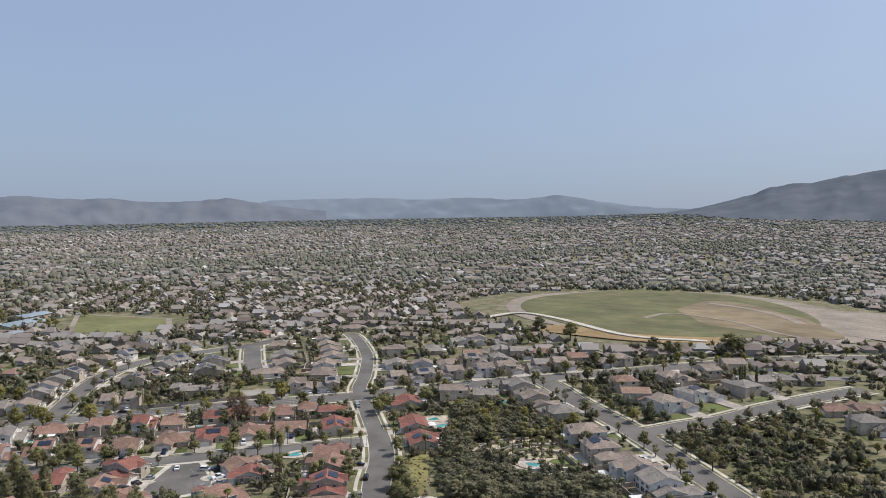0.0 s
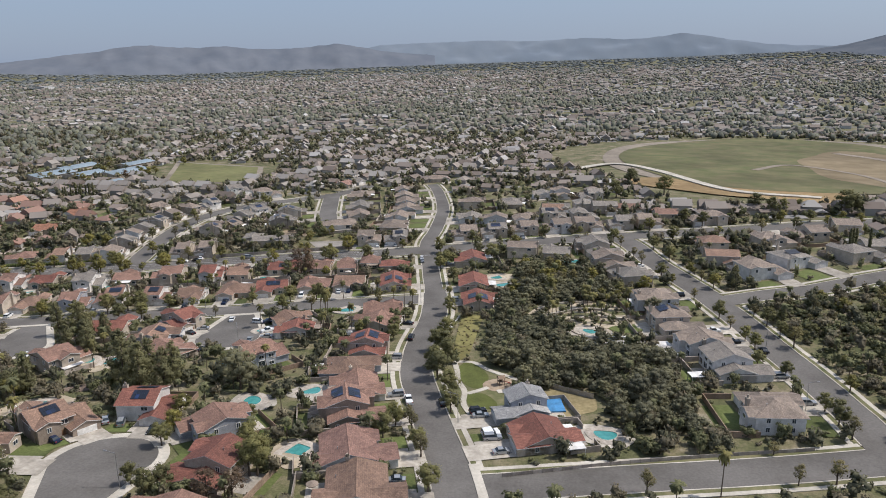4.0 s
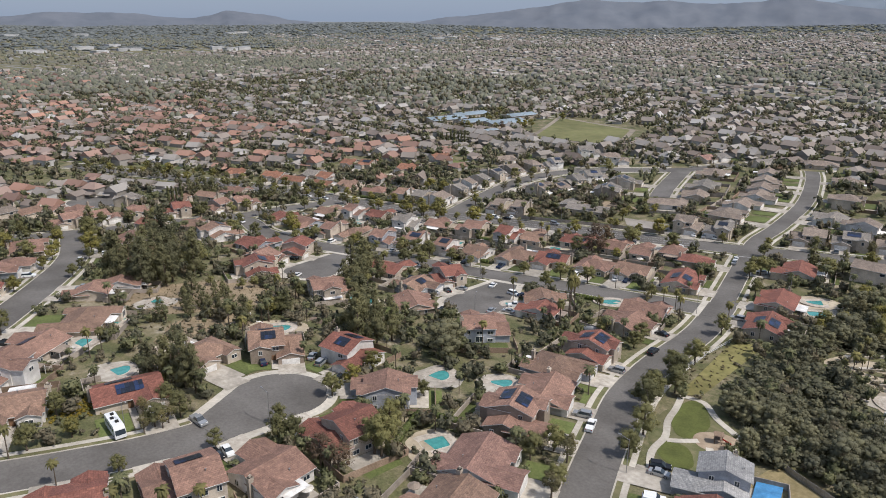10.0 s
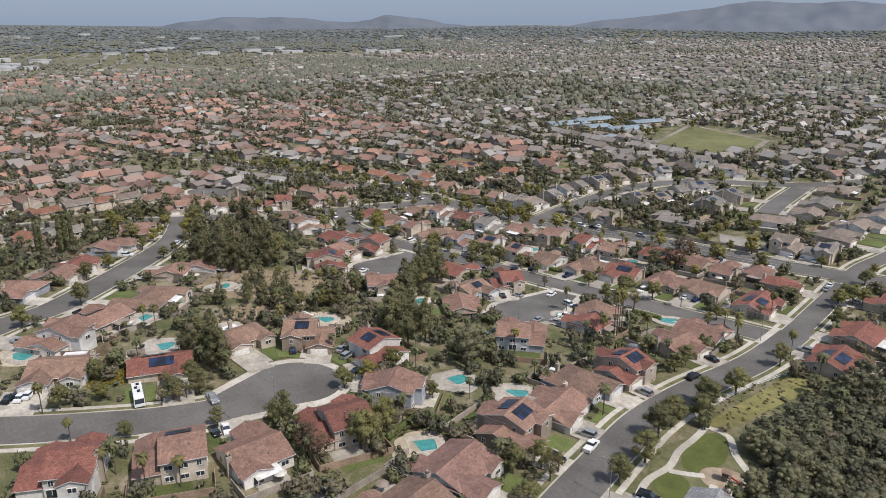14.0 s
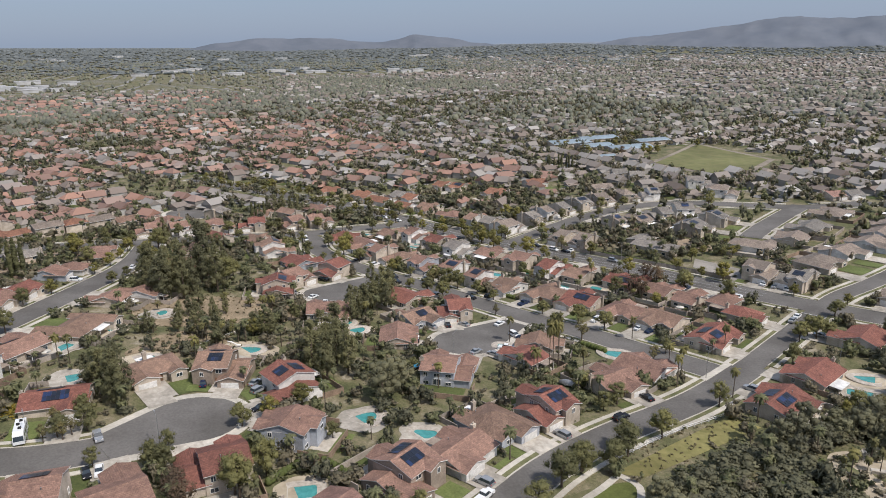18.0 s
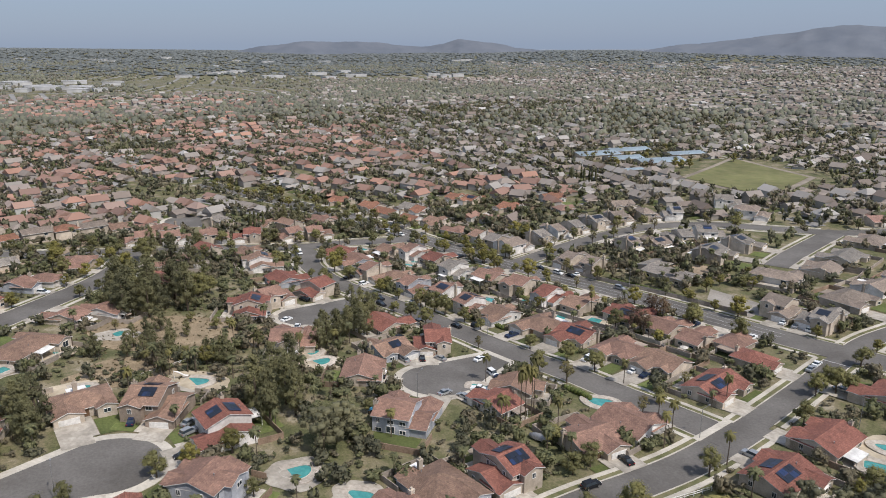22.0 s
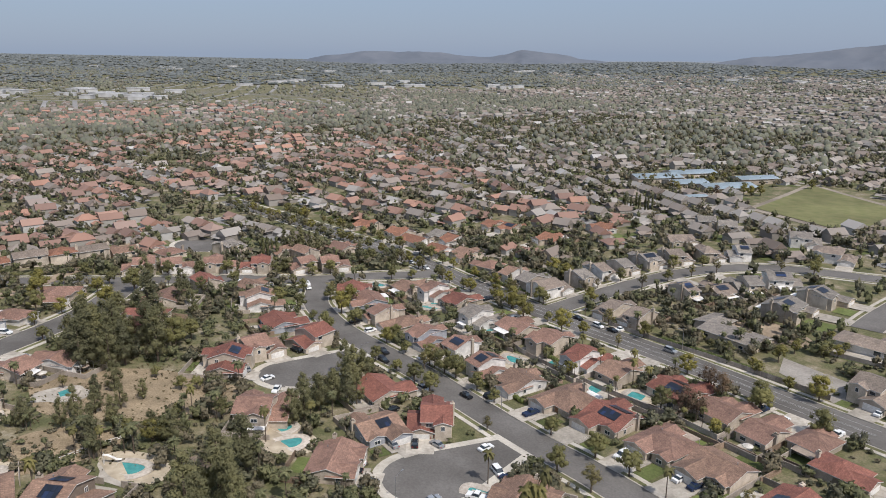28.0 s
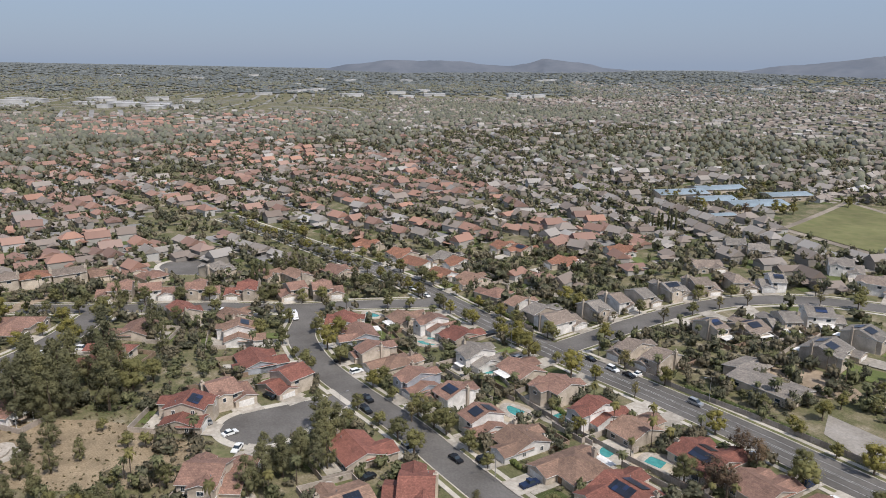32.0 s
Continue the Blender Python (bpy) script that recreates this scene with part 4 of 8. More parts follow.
house(-173.9, 421.4, 11.8, 10.8, 1, 'd', 0, 1, 'c', -205.0, 422.0)
house(-171.7, 434.5, 13.8, 10.8, 2, 'g', 0, 1, 'c', -201.0, 450.0)
house(-167.8, 452.0, 10.7, 10.8, 2, 'g', 0, 1, 'c', -193.0, 466.0)
house(-146.3, 449.1, 13.1, 10.8, 2, 'g', 0, 1, 'c', -122.6, 455.6)
house(-142.8, 426.3, 17.5, 10.8, 2, 'g', 0, 1, 'c', -117.0, 438.0)
house(-239.9, 355.4, 11.2, 10.8, 2, 'b', 0, 0, 'c', -236.1, 337.2)
house(-226.8, 358.0, 11.7, 10.8, 2, 'g', 0, 0, 'c', -224.0, 339.4)
house(-212.8, 361.7, 14.4, 10.8, 2, 'd', 0, 0, 'c', -197.9, 365.4)
house(-276.2, 506.1, 14.0, 10.8, 2, 'g', 0, 0, 'c', -193.0, 466.0)
house(-256.7, 511.0, 14.9, 10.8, 2, 'g', 0, 0, 'c', -189.0, 474.0)
house(-215.6, 522.4, 12.7, 10.8, 2, 'g', 0, 0, 'c', -185.6, 476.4)
house(-185.8, 507.5, 20.3, 10.8, 2, 'd', 1, 0, 'c', -171.8, 486.2)
house(-251.2, 467.8, 12.4, 10.8, 1, 'd', 0, 0, 'c', -203.0, 446.0)
house(-322.9, 339.4, 14.4, 10.8, 1, 'o', 0, 0, 'c', -317.4, 319.3)
house(-299.3, 344.4, 11.5, 10.8, 1, 'o', 0, 0, 'c', -293.8, 326.5)
house(-315.6, 359.8, 11.5, 10.8, 1, 'o', 0, 0, 'c', -302.0, 325.0)
house(-343.0, 337.3, 11.5, 10.8, 1, 'o', 0, 0, 'c', -332.9, 313.6)
house(-367.4, 325.3, 11.5, 10.8, 1, 'o', 0, 0, 'c', -359.9, 303.6)
house(-333.8, 395.5, 11.8, 10.8, 1, 'o', 0, 0, 'c', -305.9, 323.6)
house(-322.3, 401.7, 11.5, 10.8, 1, 'o', 0, 1, 'c', -302.0, 325.0)
house(-327.9, 357.7, 12.5, 10.8, 1, 'g', 0, 0, 'c', -313.6, 320.7)
house(-325.1, 296.4, 11.5, 10.8, 1, 't', 0, 0, 'c', -332.9, 313.6)
house(-285.2, 354.6, 11.5, 10.8, 1, 'b', 0, 0, 'c', -281.4, 328.8)
house(-288.0, 410.1, 11.5, 10.8, 1, 'o', 0, 0, 'c', -273.2, 330.4)
house(-295.7, 447.9, 11.5, 10.8, 1, 'o', 0, 0, 'c', -205.0, 442.0)

build_houses()


def patch(name, corners, lift, mat, label, category):
    """A small sheet laid over the ground between four corners."""
    n = 5
    a, b, c, d = [np.array(q[:2], float) for q in corners]
    v = []
    for i in range(n):
        for j in range(n):
            s, t = i / (n - 1), j / (n - 1)
            p = a * (1 - s) * (1 - t) + b * s * (1 - t) + c * s * t + d * (1 - s) * t
            v.append((p[0], p[1], float(land(p[0], p[1])) + lift))
    f = [(i * n + j, (i + 1) * n + j, (i + 1) * n + j + 1, i * n + j + 1) for i in range(n - 1) for j in range(n - 1)]
    return structure(name, mesh_of(name, v, f, mat), label, category)


# ---- pools ----
POOL_AT = []


POOL_PATIOS = []


def pool(x, y, L, W, turn, kind):
    z = float(land(x, y))
    POOL_AT.append((x, y, L * 0.6 + 1.8))
    a = np.linspace(0, 2 * np.pi, 33)[:-1]
    if kind == "rect":
        e = 0.25
        px = L / 2 * np.sign(np.cos(a)) * np.abs(np.cos(a)) ** e
        py = W / 2 * np.sign(np.sin(a)) * np.abs(np.sin(a)) ** e
    else:
        px = L / 2 * np.cos(a)
        py = W / 2 * np.sin(a) * (1 + 0.25 * np.cos(a)) + 0.9 * np.cos(a) ** 2
    top = thing("swimming_pool", "turquoise swimming pool with a pale concrete deck", "swimming pool", pose(x, y, z + 0.25, 0, 0, turn), "garden pools")
    n = len(a)
    deck = [(p * 1.0, q * 1.0, 0.06) for p, q in zip(px, py)] + [(p * 1.0 + 2.2 * math.cos(t), q + 2.2 * math.sin(t), 0.06) for p, q, t in zip(px, py, a)] + [(p * 1.0 + 2.2 * math.cos(t), q + 2.2 * math.sin(t), -1.2) for p, q, t in zip(px, py, a)]
    f = [(k, n + k, n + (k + 1) % n, (k + 1) % n) for k in range(n)] + [(n + k, 2 * n + k, 2 * n + (k + 1) % n, n + (k + 1) % n) for k in range(n)]
    part("deck", mesh_of("deck", deck, f, COPING), top)
    rim = [(p * s, q * s, hh) for s, hh in ((1.0, -0.2), (1.0, 0.12), (1.06, 0.12), (1.06, 0.0)) for p, q in zip(px, py)]
    f = [(r * n + k, (r + 1) * n + k, (r + 1) * n + (k + 1) % n, r * n + (k + 1) % n) for r in range(3) for k in range(n)]
    part("coping", mesh_of("coping", rim, f, CONCRETE), top)
    part("water", mesh_of("water", [(p, q, -0.02) for p, q in zip(px, py)], [tuple(range(n))], WATER), top)
    if math.hypot(x + 60, y - 210) < 150 and off_road(x, y) > L / 2 + 5:
        POOL_PATIOS.append((x, y, L / 2 + 4.4, W / 2 + 4.0, turn))


pool(-62.1, 198.2, 7.2, 5.0, 78, 'kidney')
pool(-38.9, 172.2, 6.2, 4.5, 68, 'rect')
pool(-120.5, 136.0, 6.4, 5.0, 71, 'kidney')
pool(-157.6, 151.2, 6.0, 4.0, 117, 'rect')
pool(-145.7, 136.3, 6.3, 4.0, 125, 'rect')
pool(-125.8, 155.7, 7.3, 4.0, 80, 'kidney')
pool(-47.5, 207.8, 6.0, 4.0, 40, 'kidney')
pool(-2.9, 330.6, 7.6, 4.0, 39, 'kidney')
pool(1.5, 320.7, 9.6, 4.0, 30, 'rect')
pool(35.5, 267.2, 7.0, 4.2, -15, 'kidney')
pool(30.0, 353.5, 10.5, 4.6, 20, 'kidney')
pool(35.6, 192.9, 6.0, 4.5, -11, 'kidney')
pool(-60.0, 286.9, 7.8, 4.5, 39, 'kidney')
pool(-84.6, 261.3, 6.0, 4.0, 28, 'kidney')
pool(-123.1, 224.9, 7.3, 4.5, 81, 'kidney')
pool(-120.8, 186.4, 7.6, 4.6, 45, 'kidney')
pool(-187.9, 316.1, 6.8, 4.0, 35, 'kidney')
pool(-155.6, 311.0, 8.4, 4.0, 19, 'kidney')
pool(-145.9, 322.2, 6.1, 4.0, 13, 'rect')
pool(-112.8, 330.9, 6.5, 4.0, 24, 'rect')
pool(-224.2, 310.3, 6.5, 4.0, 39, 'kidney')
pool(-123.0, 321.9, 6.0, 4.0, 2, 'kidney')
pool(-261.8, 295.6, 7.8, 4.0, 24, 'kidney')
pool(-221.8, 306.7, 8.4, 4.0, 53, 'kidney')
pool(-132.1, 101.3, 6.2, 4.0, 41, 'rect')
pool(-168.4, 169.4, 6.0, 4.0, 113, 'kidney')
pool(-132.4, 224.6, 6.0, 4.0, 56, 'kidney')
pool(34.2, 267.8, 7.6, 5.0, -2, 'kidney')

BUSY = []
WOOD = varied("weathered_wood_fence", (0.2, 0.14, 0.1), (0.31, 0.23, 0.17), 3, 0.3, 0.9, 0.3, 0.25)
for _m, _l, _d, _r1, _r2 in YARDS:
    # a walled back garden, some with a paved patio or a lawn
    _s = Solid()
    _w, _b0, _b1 = _l / 2 + 1.3, _d / 2 - 1.0, _d / 2 + 5.5 + 2.5 * _r1
    _corner = [_m @ Vector((sx * _w, sy, 0)) for sx, sy in ((-1, _b0), (-1, _b1), (1, _b1), (1, _b0))]
    if min(off_road(q.x, q.y) for q in _corner) > 1.5:
        _zz = _m.translation.z
        for _p, _q in zip(_corner, _corner[1:]):
            for _k in range(4):
                _e, _g = _p.lerp(_q, _k / 4), _p.lerp(_q, (_k + 1) / 4)
                if any(math.hypot((_e.x + _g.x) / 2 - a, (_e.y + _g.y) / 2 - b) < r + 1.0 for a, b, r in POOL_AT):
                    continue
                _ze, _zg = float(land(_e.x, _e.y)), float(land(_g.x, _g.y))
                _n2 = Vector((_g.y - _e.y, _e.x - _g.x, 0)).normalized() * 0.09
                _s.add([(*(v + _n2 * sg).xy, z + up) for up in (-0.4, 1.7) for v, z in ((_e, _ze), (_g, _zg)) for sg in (-1, 1)], [(0, 2, 6, 4), (3, 1, 5, 7), (4, 6, 7, 5), (2, 3, 7, 6), (1, 0, 4, 5)])
        tagged(new("garden_wall", _s.mesh("garden_wall", BLOCK if _r2 < 0.6 else WOOD)), "tan block wall round a back garden" if _r2 < 0.6 else "brown wooden fence round a back garden", "fence", "garden walls")
    _c = _m @ Vector((0, _d / 2 + 2.6, 0))
    _t, _o = _m.to_3x3() @ Vector((1, 0, 0)), _m.to_3x3() @ Vector((0, 1, 0))
    if off_road(_c.x, _c.y) > 6 and math.hypot(_c.x + 60, _c.y - 220) < 215:
        _f1 = _l * (0.24 + 0.2 * _r1)
        patch("patio", [_c + _t * (a * _f1) + _o * (b * 2.4) for a, b in ((-1, -1), (1, -1), (1, 1), (-1, 1))], 0.07 + 0.0004 * len(BUSY), DRIVE if _r2 < 0.68 else LAWN, "pale concrete patio behind a house" if _r2 < 0.68 else "small back lawn of mown grass", "patio" if _r2 < 0.68 else "lawn")
        BUSY.append((Vector((_c.x, _c.y)), _f1))
    _c = _m @ Vector(((_r1 - 0.5) * 5, _d / 2 + 6.6, 0))
    if _r1 * 7 % 1 < 0.6 and math.hypot(_c.x + 60, _c.y - 220) < 215 and off_road(_c.x, _c.y) > 6 and all(math.hypot(_c.x - a, _c.y - b) > r + 4 for a, b, r in POOL_AT) and all(math.hypot(_c.x - a, _c.y - b) > r * 0.8 + 2 for a, b, r in HOUSE_AT):
        _f1 = _l * (0.24 + 0.14 * _r2)
        patch("back_lawn", [_c + _t * (a * _f1) + _o * (b * 2.0) for a, b in ((-1, -1), (1, -0.8), (0.9, 1), (-1, 0.9))], 0.055 + 0.0003 * len(BUSY), LAWN, "mown green lawn in a back garden", "lawn")
        BUSY.append((Vector((_c.x, _c.y)), _f1 * 0.8))
_lift = 0.0
for _door, (_rx, _ry), _w in DRIVES:
    _u = Vector((_rx - _door.x, _ry - _door.y)).normalized()
    _n = Vector((-_u.y, _u.x))
    _go = 1.0
    while _go < 26 and off_road(_door.x + _u.x * _go, _door.y + _u.y * _go) > 0.15:
        _go += 0.4
    if _go >= 25.5:
        _go = 9.0
    _a, _b = Vector((_door.x, _door.y)) - _u * 0.6, Vector((_door.x, _door.y)) + _u * _go
    _lift += 0.0006
    patch("driveway", [_a - _n * _w, _a + _n * _w, _b + _n * _w, _b - _n * _w], 0.255 + _lift, DRIVE, "pale concrete driveway in front of the garage", "driveway")
    BUSY.append(((_a + _b) / 2, (_b - _a).length / 2 + 2))
for _m, _l, _d, _wx, _deep, _side, _ww, _r in LOTS:
    # the front garden beside the drive: a lawn or planting, and a walk to the door
    _x0, _x1 = _wx + _side * (_ww / 2 + 2.0), _side * (_l / 2 + 0.6)
    _y0, _y1 = -_d / 2 - 2.4, -_d / 2 - 3.0
    while _y1 > -_d / 2 - 14 and off_road(*(_m @ Vector((_x0, _y1, 0))).xy) > 3.4 and off_road(*(_m @ Vector((_x1, _y1, 0))).xy) > 3.4:
        _y1 -= 0.4
    _lift += 0.0006
    if _y0 - _y1 > 1.6 and abs(_x1 - _x0) > 3:
        _mat, _lab, _cat = (LAWN, "green front lawn of mown grass", "lawn") if _r < 0.72 else (VERGE, "front garden of dry grass and low planting", "garden")
        patch("front_garden", [_m @ Vector((a, b, 0)) for a, b in ((_x0, _y0), (_x1, _y0), (_x1, _y1), (_x0, _y1))], 0.12 + _lift * 0.5, _mat, _lab, _cat)
        _c = _m @ Vector(((_x0 + _x1) / 2, (_y0 + _y1) / 2, 0))
        BUSY.append((_c.xy, min(abs(_x1 - _x0), _y0 - _y1) / 2 + 0.6))
    _x2 = _wx + _side * (_ww / 2 + 0.2)
    if math.hypot(_m.translation.x + 60, _m.translation.y - 215) > 160:
        continue
    patch("front_walk", [_m @ Vector((a, b, 0)) for a, b in ((_x2, -_d / 2 - 0.3), (_x2 + _side * 1.6, -_d / 2 - 0.3), (_x2 + _side * 1.6, _y1), (_x2, _y1))], 0.2 + _lift * 0.5, DRIVE, "pale concrete walk to the front door", "path")


# ---- vehicles ----
TYRE = Solid()
for _s, _e in ((0.0, 1),):
    _ring = [(0.33 * math.cos(6.2832 * k / 14), 0.33 * math.sin(6.2832 * k / 14)) for k in range(14)]
    TYRE.add([(a, -0.11, b) for a, b in _ring] + [(a, 0.11, b) for a, b in _ring], [(k, (k + 1) % 14, 14 + (k + 1) % 14, 14 + k) for k in range(14)] + [tuple(range(14))[::-1], tuple(range(14, 28))])
TYRE.add([(0.2 * math.cos(6.2832 * k / 10), s * 0.125, 0.2 * math.sin(6.2832 * k / 10)) for s in (-1, 1) for k in range(10)], [tuple(range(10))[::-1], tuple(range(10, 20))], 1)
TYRE = TYRE.mesh("wheel", [RUBBER, STEEL])
LAMP = Solid().box(-0.05, 0.05, -0.2, 0.2, -0.08, 0.08).mesh("headlight", TRIM)
TAIL_MAT = varied("tail_light_red", (0.25, 0.02, 0.02), (0.35, 0.03, 0.03), 4, 1, 0.3, 0.0)
TAIL = Solid().box(-0.05, 0.05, -0.18, 0.18, -0.09, 0.09).mesh("tail_light", TAIL_MAT)
SHAPES = {
    "sedan": (4.6, 1.8, [(-2.3, 0.55), (-2.25, 0.9), (-1.5, 0.98), (1.0, 0.95), (2.15, 0.78), (2.3, 0.5)], [(-1.55, 0.96), (-0.95, 1.42), (0.25, 1.45), (1.05, 0.95)]),
    "suv": (4.8, 1.9, [(-2.4, 0.6), (-2.38, 1.05), (-1.5, 1.08), (1.1, 1.05), (2.25, 0.95), (2.4, 0.55)], [(-2.3, 1.06), (-2.05, 1.72), (0.3, 1.75), (1.15, 1.05)]),
    "pickup": (5.5, 1.95, [(-2.75, 0.6), (-2.72, 1.1), (-1.5, 1.12), (1.3, 1.1), (2.6, 1.0), (2.75, 0.55)], [(-0.7, 1.1), (-0.55, 1.8), (0.6, 1.82), (1.3, 1.1)]),
    "truck": (6.5, 2.2, [(-3.2, 0.7), (-3.2, 2.8), (-1.5, 2.8), (1.0, 2.8), (1.6, 1.3), (3.1, 0.7)], [(1.0, 1.3), (1.1, 2.0), (1.9, 2.0), (2.5, 1.2)]),
}


def profile(points, w, floor, top_in=0.0):
    """A body of the given side profile, narrower towards its top by top_in."""
    s = Solid()
    lo = min(q for _, q in points) - floor
    hi = max(q for _, q in points)
    ring = [(points[0][0], lo)] + list(points) + [(points[-1][0], lo)]
    n = len(ring)

    def half(q):
        return w / 2 - top_in * max(0.0, (q - lo) / max(hi - lo, 0.01))

    s.add([(a, -half(q), q) for a, q in ring] + [(a, half(q), q) for a, q in ring], [tuple(range(n)), tuple(range(n, 2 * n))[::-1]] + [(k, n + k, n + (k + 1) % n, (k + 1) % n) for k in range(n)])
    return s


CAR_DONE, CARS_HERE = {}, []


def car(x, y, turn, kind, coat):
    z = max(float(land(x, y)) + 0.22, float(land(x, y)))
    m = pose(x, y, z + 0.02, 0, 0, turn)
    near = math.hypot(x + 50, y - 190) < 95
    if (kind, coat, near) in CAR_DONE:
        CARS_HERE.append(copy_thing(CAR_DONE[kind, coat, near], m))
        return CARS_HERE[-1]
    L, w, body, cabin = SHAPES[kind]
    words = {"suv": "SUV", "sedan": "sedan", "pickup": "pickup truck", "truck": "box truck"}[kind]
    top = thing("car" if kind != "truck" else "truck", f"parked {'dark grey' if coat == 'dark' else coat} {words} beside the kerb or garage", "car" if kind != "truck" else "truck", m, "parked cars")
    b = part("body", profile(body, w, 0.22, 0.06).mesh("body", COATS[coat]), top)
    part("cabin_glass", profile(cabin, w - 0.12, 0.05, 0.16).mesh("cabin_glass", GLASS), top)
    mid = [p for p in cabin[1:-1]]
    part("cabin_roof", Solid().box(mid[0][0] - 0.05, mid[-1][0] + 0.05, -w / 2 + 0.2, w / 2 - 0.2, mid[0][1] - 0.03, mid[-1][1] + 0.05).mesh("cabin_roof", COATS[coat]), top)
    for sx in (-1, 1):
        for sy in (-1, 1):
            part("wheel", TYRE, top, pose(sx * L * 0.31, sy * (w / 2 - 0.1), 0.33))
    for sy in (-1, 1) if near else ():
        part("headlight", LAMP, top, pose(body[-2][0] + 0.05, sy * w * 0.36, body[-2][1] - 0.12))
        part("tail_light", TAIL, top, pose(body[0][0] - 0.01, sy * w * 0.38, body[1][1] - 0.15))
    CAR_DONE[kind, coat, near] = top
    CARS_HERE.append(top)
    return top


def driveway_cars():
    """Cars left on some of the drives."""
    rng = random.Random(77)
    for door, (rx, ry), _ in DRIVES:
        d = Vector((rx - door.x, ry - door.y))
        if rng.random() > 0.62 or math.hypot(door.x + 70, door.y - 220) > 210:
            continue
        u = d.normalized()
        n = Vector((-u.y, u.x))
        for side in ((-1.35,), (1.35,), (-1.35, 1.35))[rng.randrange(3)]:
            p = Vector((door.x, door.y)) + u * 3.3 + n * side
            if all(math.hypot(p.x - c.location.x, p.y - c.location.y) > 4.5 for c in CARS_HERE) and off_road(p.x, p.y) > 1.0:
                car(p.x, p.y, math.degrees(math.atan2(u.y, u.x)) + rng.choice((0, 180)), rng.choice(("sedan", "suv", "suv", "pickup")), rng.choice(("white", "silver", "dark", "dark", "white", "blue", "silver")))


def motorhome(x, y, turn):
    m = pose(x, y, float(land(x, y)) + 0.2, 0, 0, turn)
    top = thing("motorhome", "white motorhome parked on the driveway beside a house", "motorhome", m)
    part("body", profile([(-4.2, 0.6), (-4.2, 3.0), (-3.0, 3.1), (2.9, 3.1), (3.9, 2.6), (4.3, 1.2), (4.3, 0.6)], 2.45, 0.1, 0.08).mesh("body", COATS["white"]), top)
    part("windscreen", Solid().add([(3.98, -1.05, 2.42), (3.98, 1.05, 2.42), (4.3, 1.1, 1.3), (4.3, -1.1, 1.3)], [(0, 1, 2, 3)]).mesh("windscreen", GLASS), top)
    for k in range(4):
        part("side_window", Solid().box(-3.2 + k * 1.7, -2.2 + k * 1.7, -1.235, 1.235, 1.7, 2.3).mesh("side_window", GLASS), top)
    for a, b in ((-2.6, 0.2), (-0.8, -0.3), (1.2, 0.2)):
        part("roof_unit", Solid().box(a - 0.4, a + 0.4, b - 0.35, b + 0.35, 3.08, 3.4).mesh("roof_unit", RUBBER), top, None, "dark roof vent unit")
    for sx in (-2.2, 2.6):
        for sy in (-1, 1):
            part("wheel", TYRE, top, Matrix.Translation((sx, sy * 1.1, 0.4)) @ Matrix.Diagonal((1.25, 1.3, 1.25, 1)))


car(-82.4, 138.2, 0, 'pickup', 'silver')
car(-17.9, 205.0, 109, 'pickup', 'white')
car(-8.2, 204.8, 109, 'sedan', 'dark')
car(-27.7, 256.3, 91, 'suv', 'dark')
car(-100.6, 167.4, 161, 'sedan', 'blue')
car(-98.5, 172.9, 144, 'sedan', 'white')
car(-95.0, 180.3, 124, 'sedan', 'silver')
car(-89.9, 179.6, 113, 'suv', 'silver')
car(2.2, 200.8, 26, 'suv', 'dark')
car(3.2, 198.4, 15, 'sedan', 'silver')
car(6.7, 189.1, 27, 'suv', 'white')
car(7.5, 186.4, 15, 'suv', 'silver')
car(-67.3, 133.9, 0, 'sedan', 'dark')
car(-66.9, 136.4, -9, 'sedan', 'white')
car(98.6, 212.5, 97, 'suv', 'dark')
car(89.6, 254.0, 102, 'sedan', 'dark')
car(-12.1, 162.8, -170, 'sedan', 'silver')
car(-12.7, 159.8, -159, 'sedan', 'dark')
car(7.2, 187.8, 21, 'suv', 'white')
car(-103.2, 273.0, 106, 'sedan', 'white')
car(-85.6, 250.2, 103, 'sedan', 'silver')
car(-113.6, 250.6, -173, 'sedan', 'silver')
car(-107.5, 239.0, -134, 'sedan', 'white')
car(-103.9, 237.0, -122, 'sedan', 'dark')
car(-115.9, 261.8, -168, 'suv', 'red')
car(-109.6, 261.7, -161, 'sedan', 'silver')
car(-116.4, 264.2, -85, 'sedan', 'dark')
car(-70.8, 309.8, 99, 'sedan', 'white')
car(-66.6, 310.7, 98, 'sedan', 'blue')
car(-91.0, 270.3, -1, 'suv', 'white')
car(-87.1, 270.9, 26, 'sedan', 'blue')
car(-32.1, 270.9, 174, 'sedan', 'dark')
car(-42.4, 355.7, 104, 'sedan', 'silver')
car(-43.6, 360.4, 104, 'sedan', 'white')
car(-62.3, 384.0, 105, 'suv', 'white')
car(-71.8, 382.6, 103, 'sedan', 'white')
car(-67.2, 383.0, 104, 'sedan', 'silver')
car(-205.2, 257.9, 7, 'sedan', 'dark')
car(-192.8, 230.9, -150, 'suv', 'dark')
car(-194.3, 235.7, -153, 'suv', 'dark')
car(-190.2, 241.6, -150, 'suv', 'dark')
car(-174.8, 220.9, -83, 'suv', 'silver')
car(-167.3, 227.4, 112, 'sedan', 'white')
car(-157.8, 228.4, -31, 'sedan', 'white')
car(-179.8, 270.6, 14, 'pickup', 'dark')
car(-171.8, 268.0, 14, 'suv', 'dark')
car(-144.4, 272.0, 15, 'suv', 'silver')
car(-133.5, 257.5, -73, 'sedan', 'dark')
car(-169.2, 356.0, 10, 'suv', 'white')
car(-162.6, 357.9, 10, 'sedan', 'dark')
car(-162.0, 361.3, 104, 'sedan', 'white')
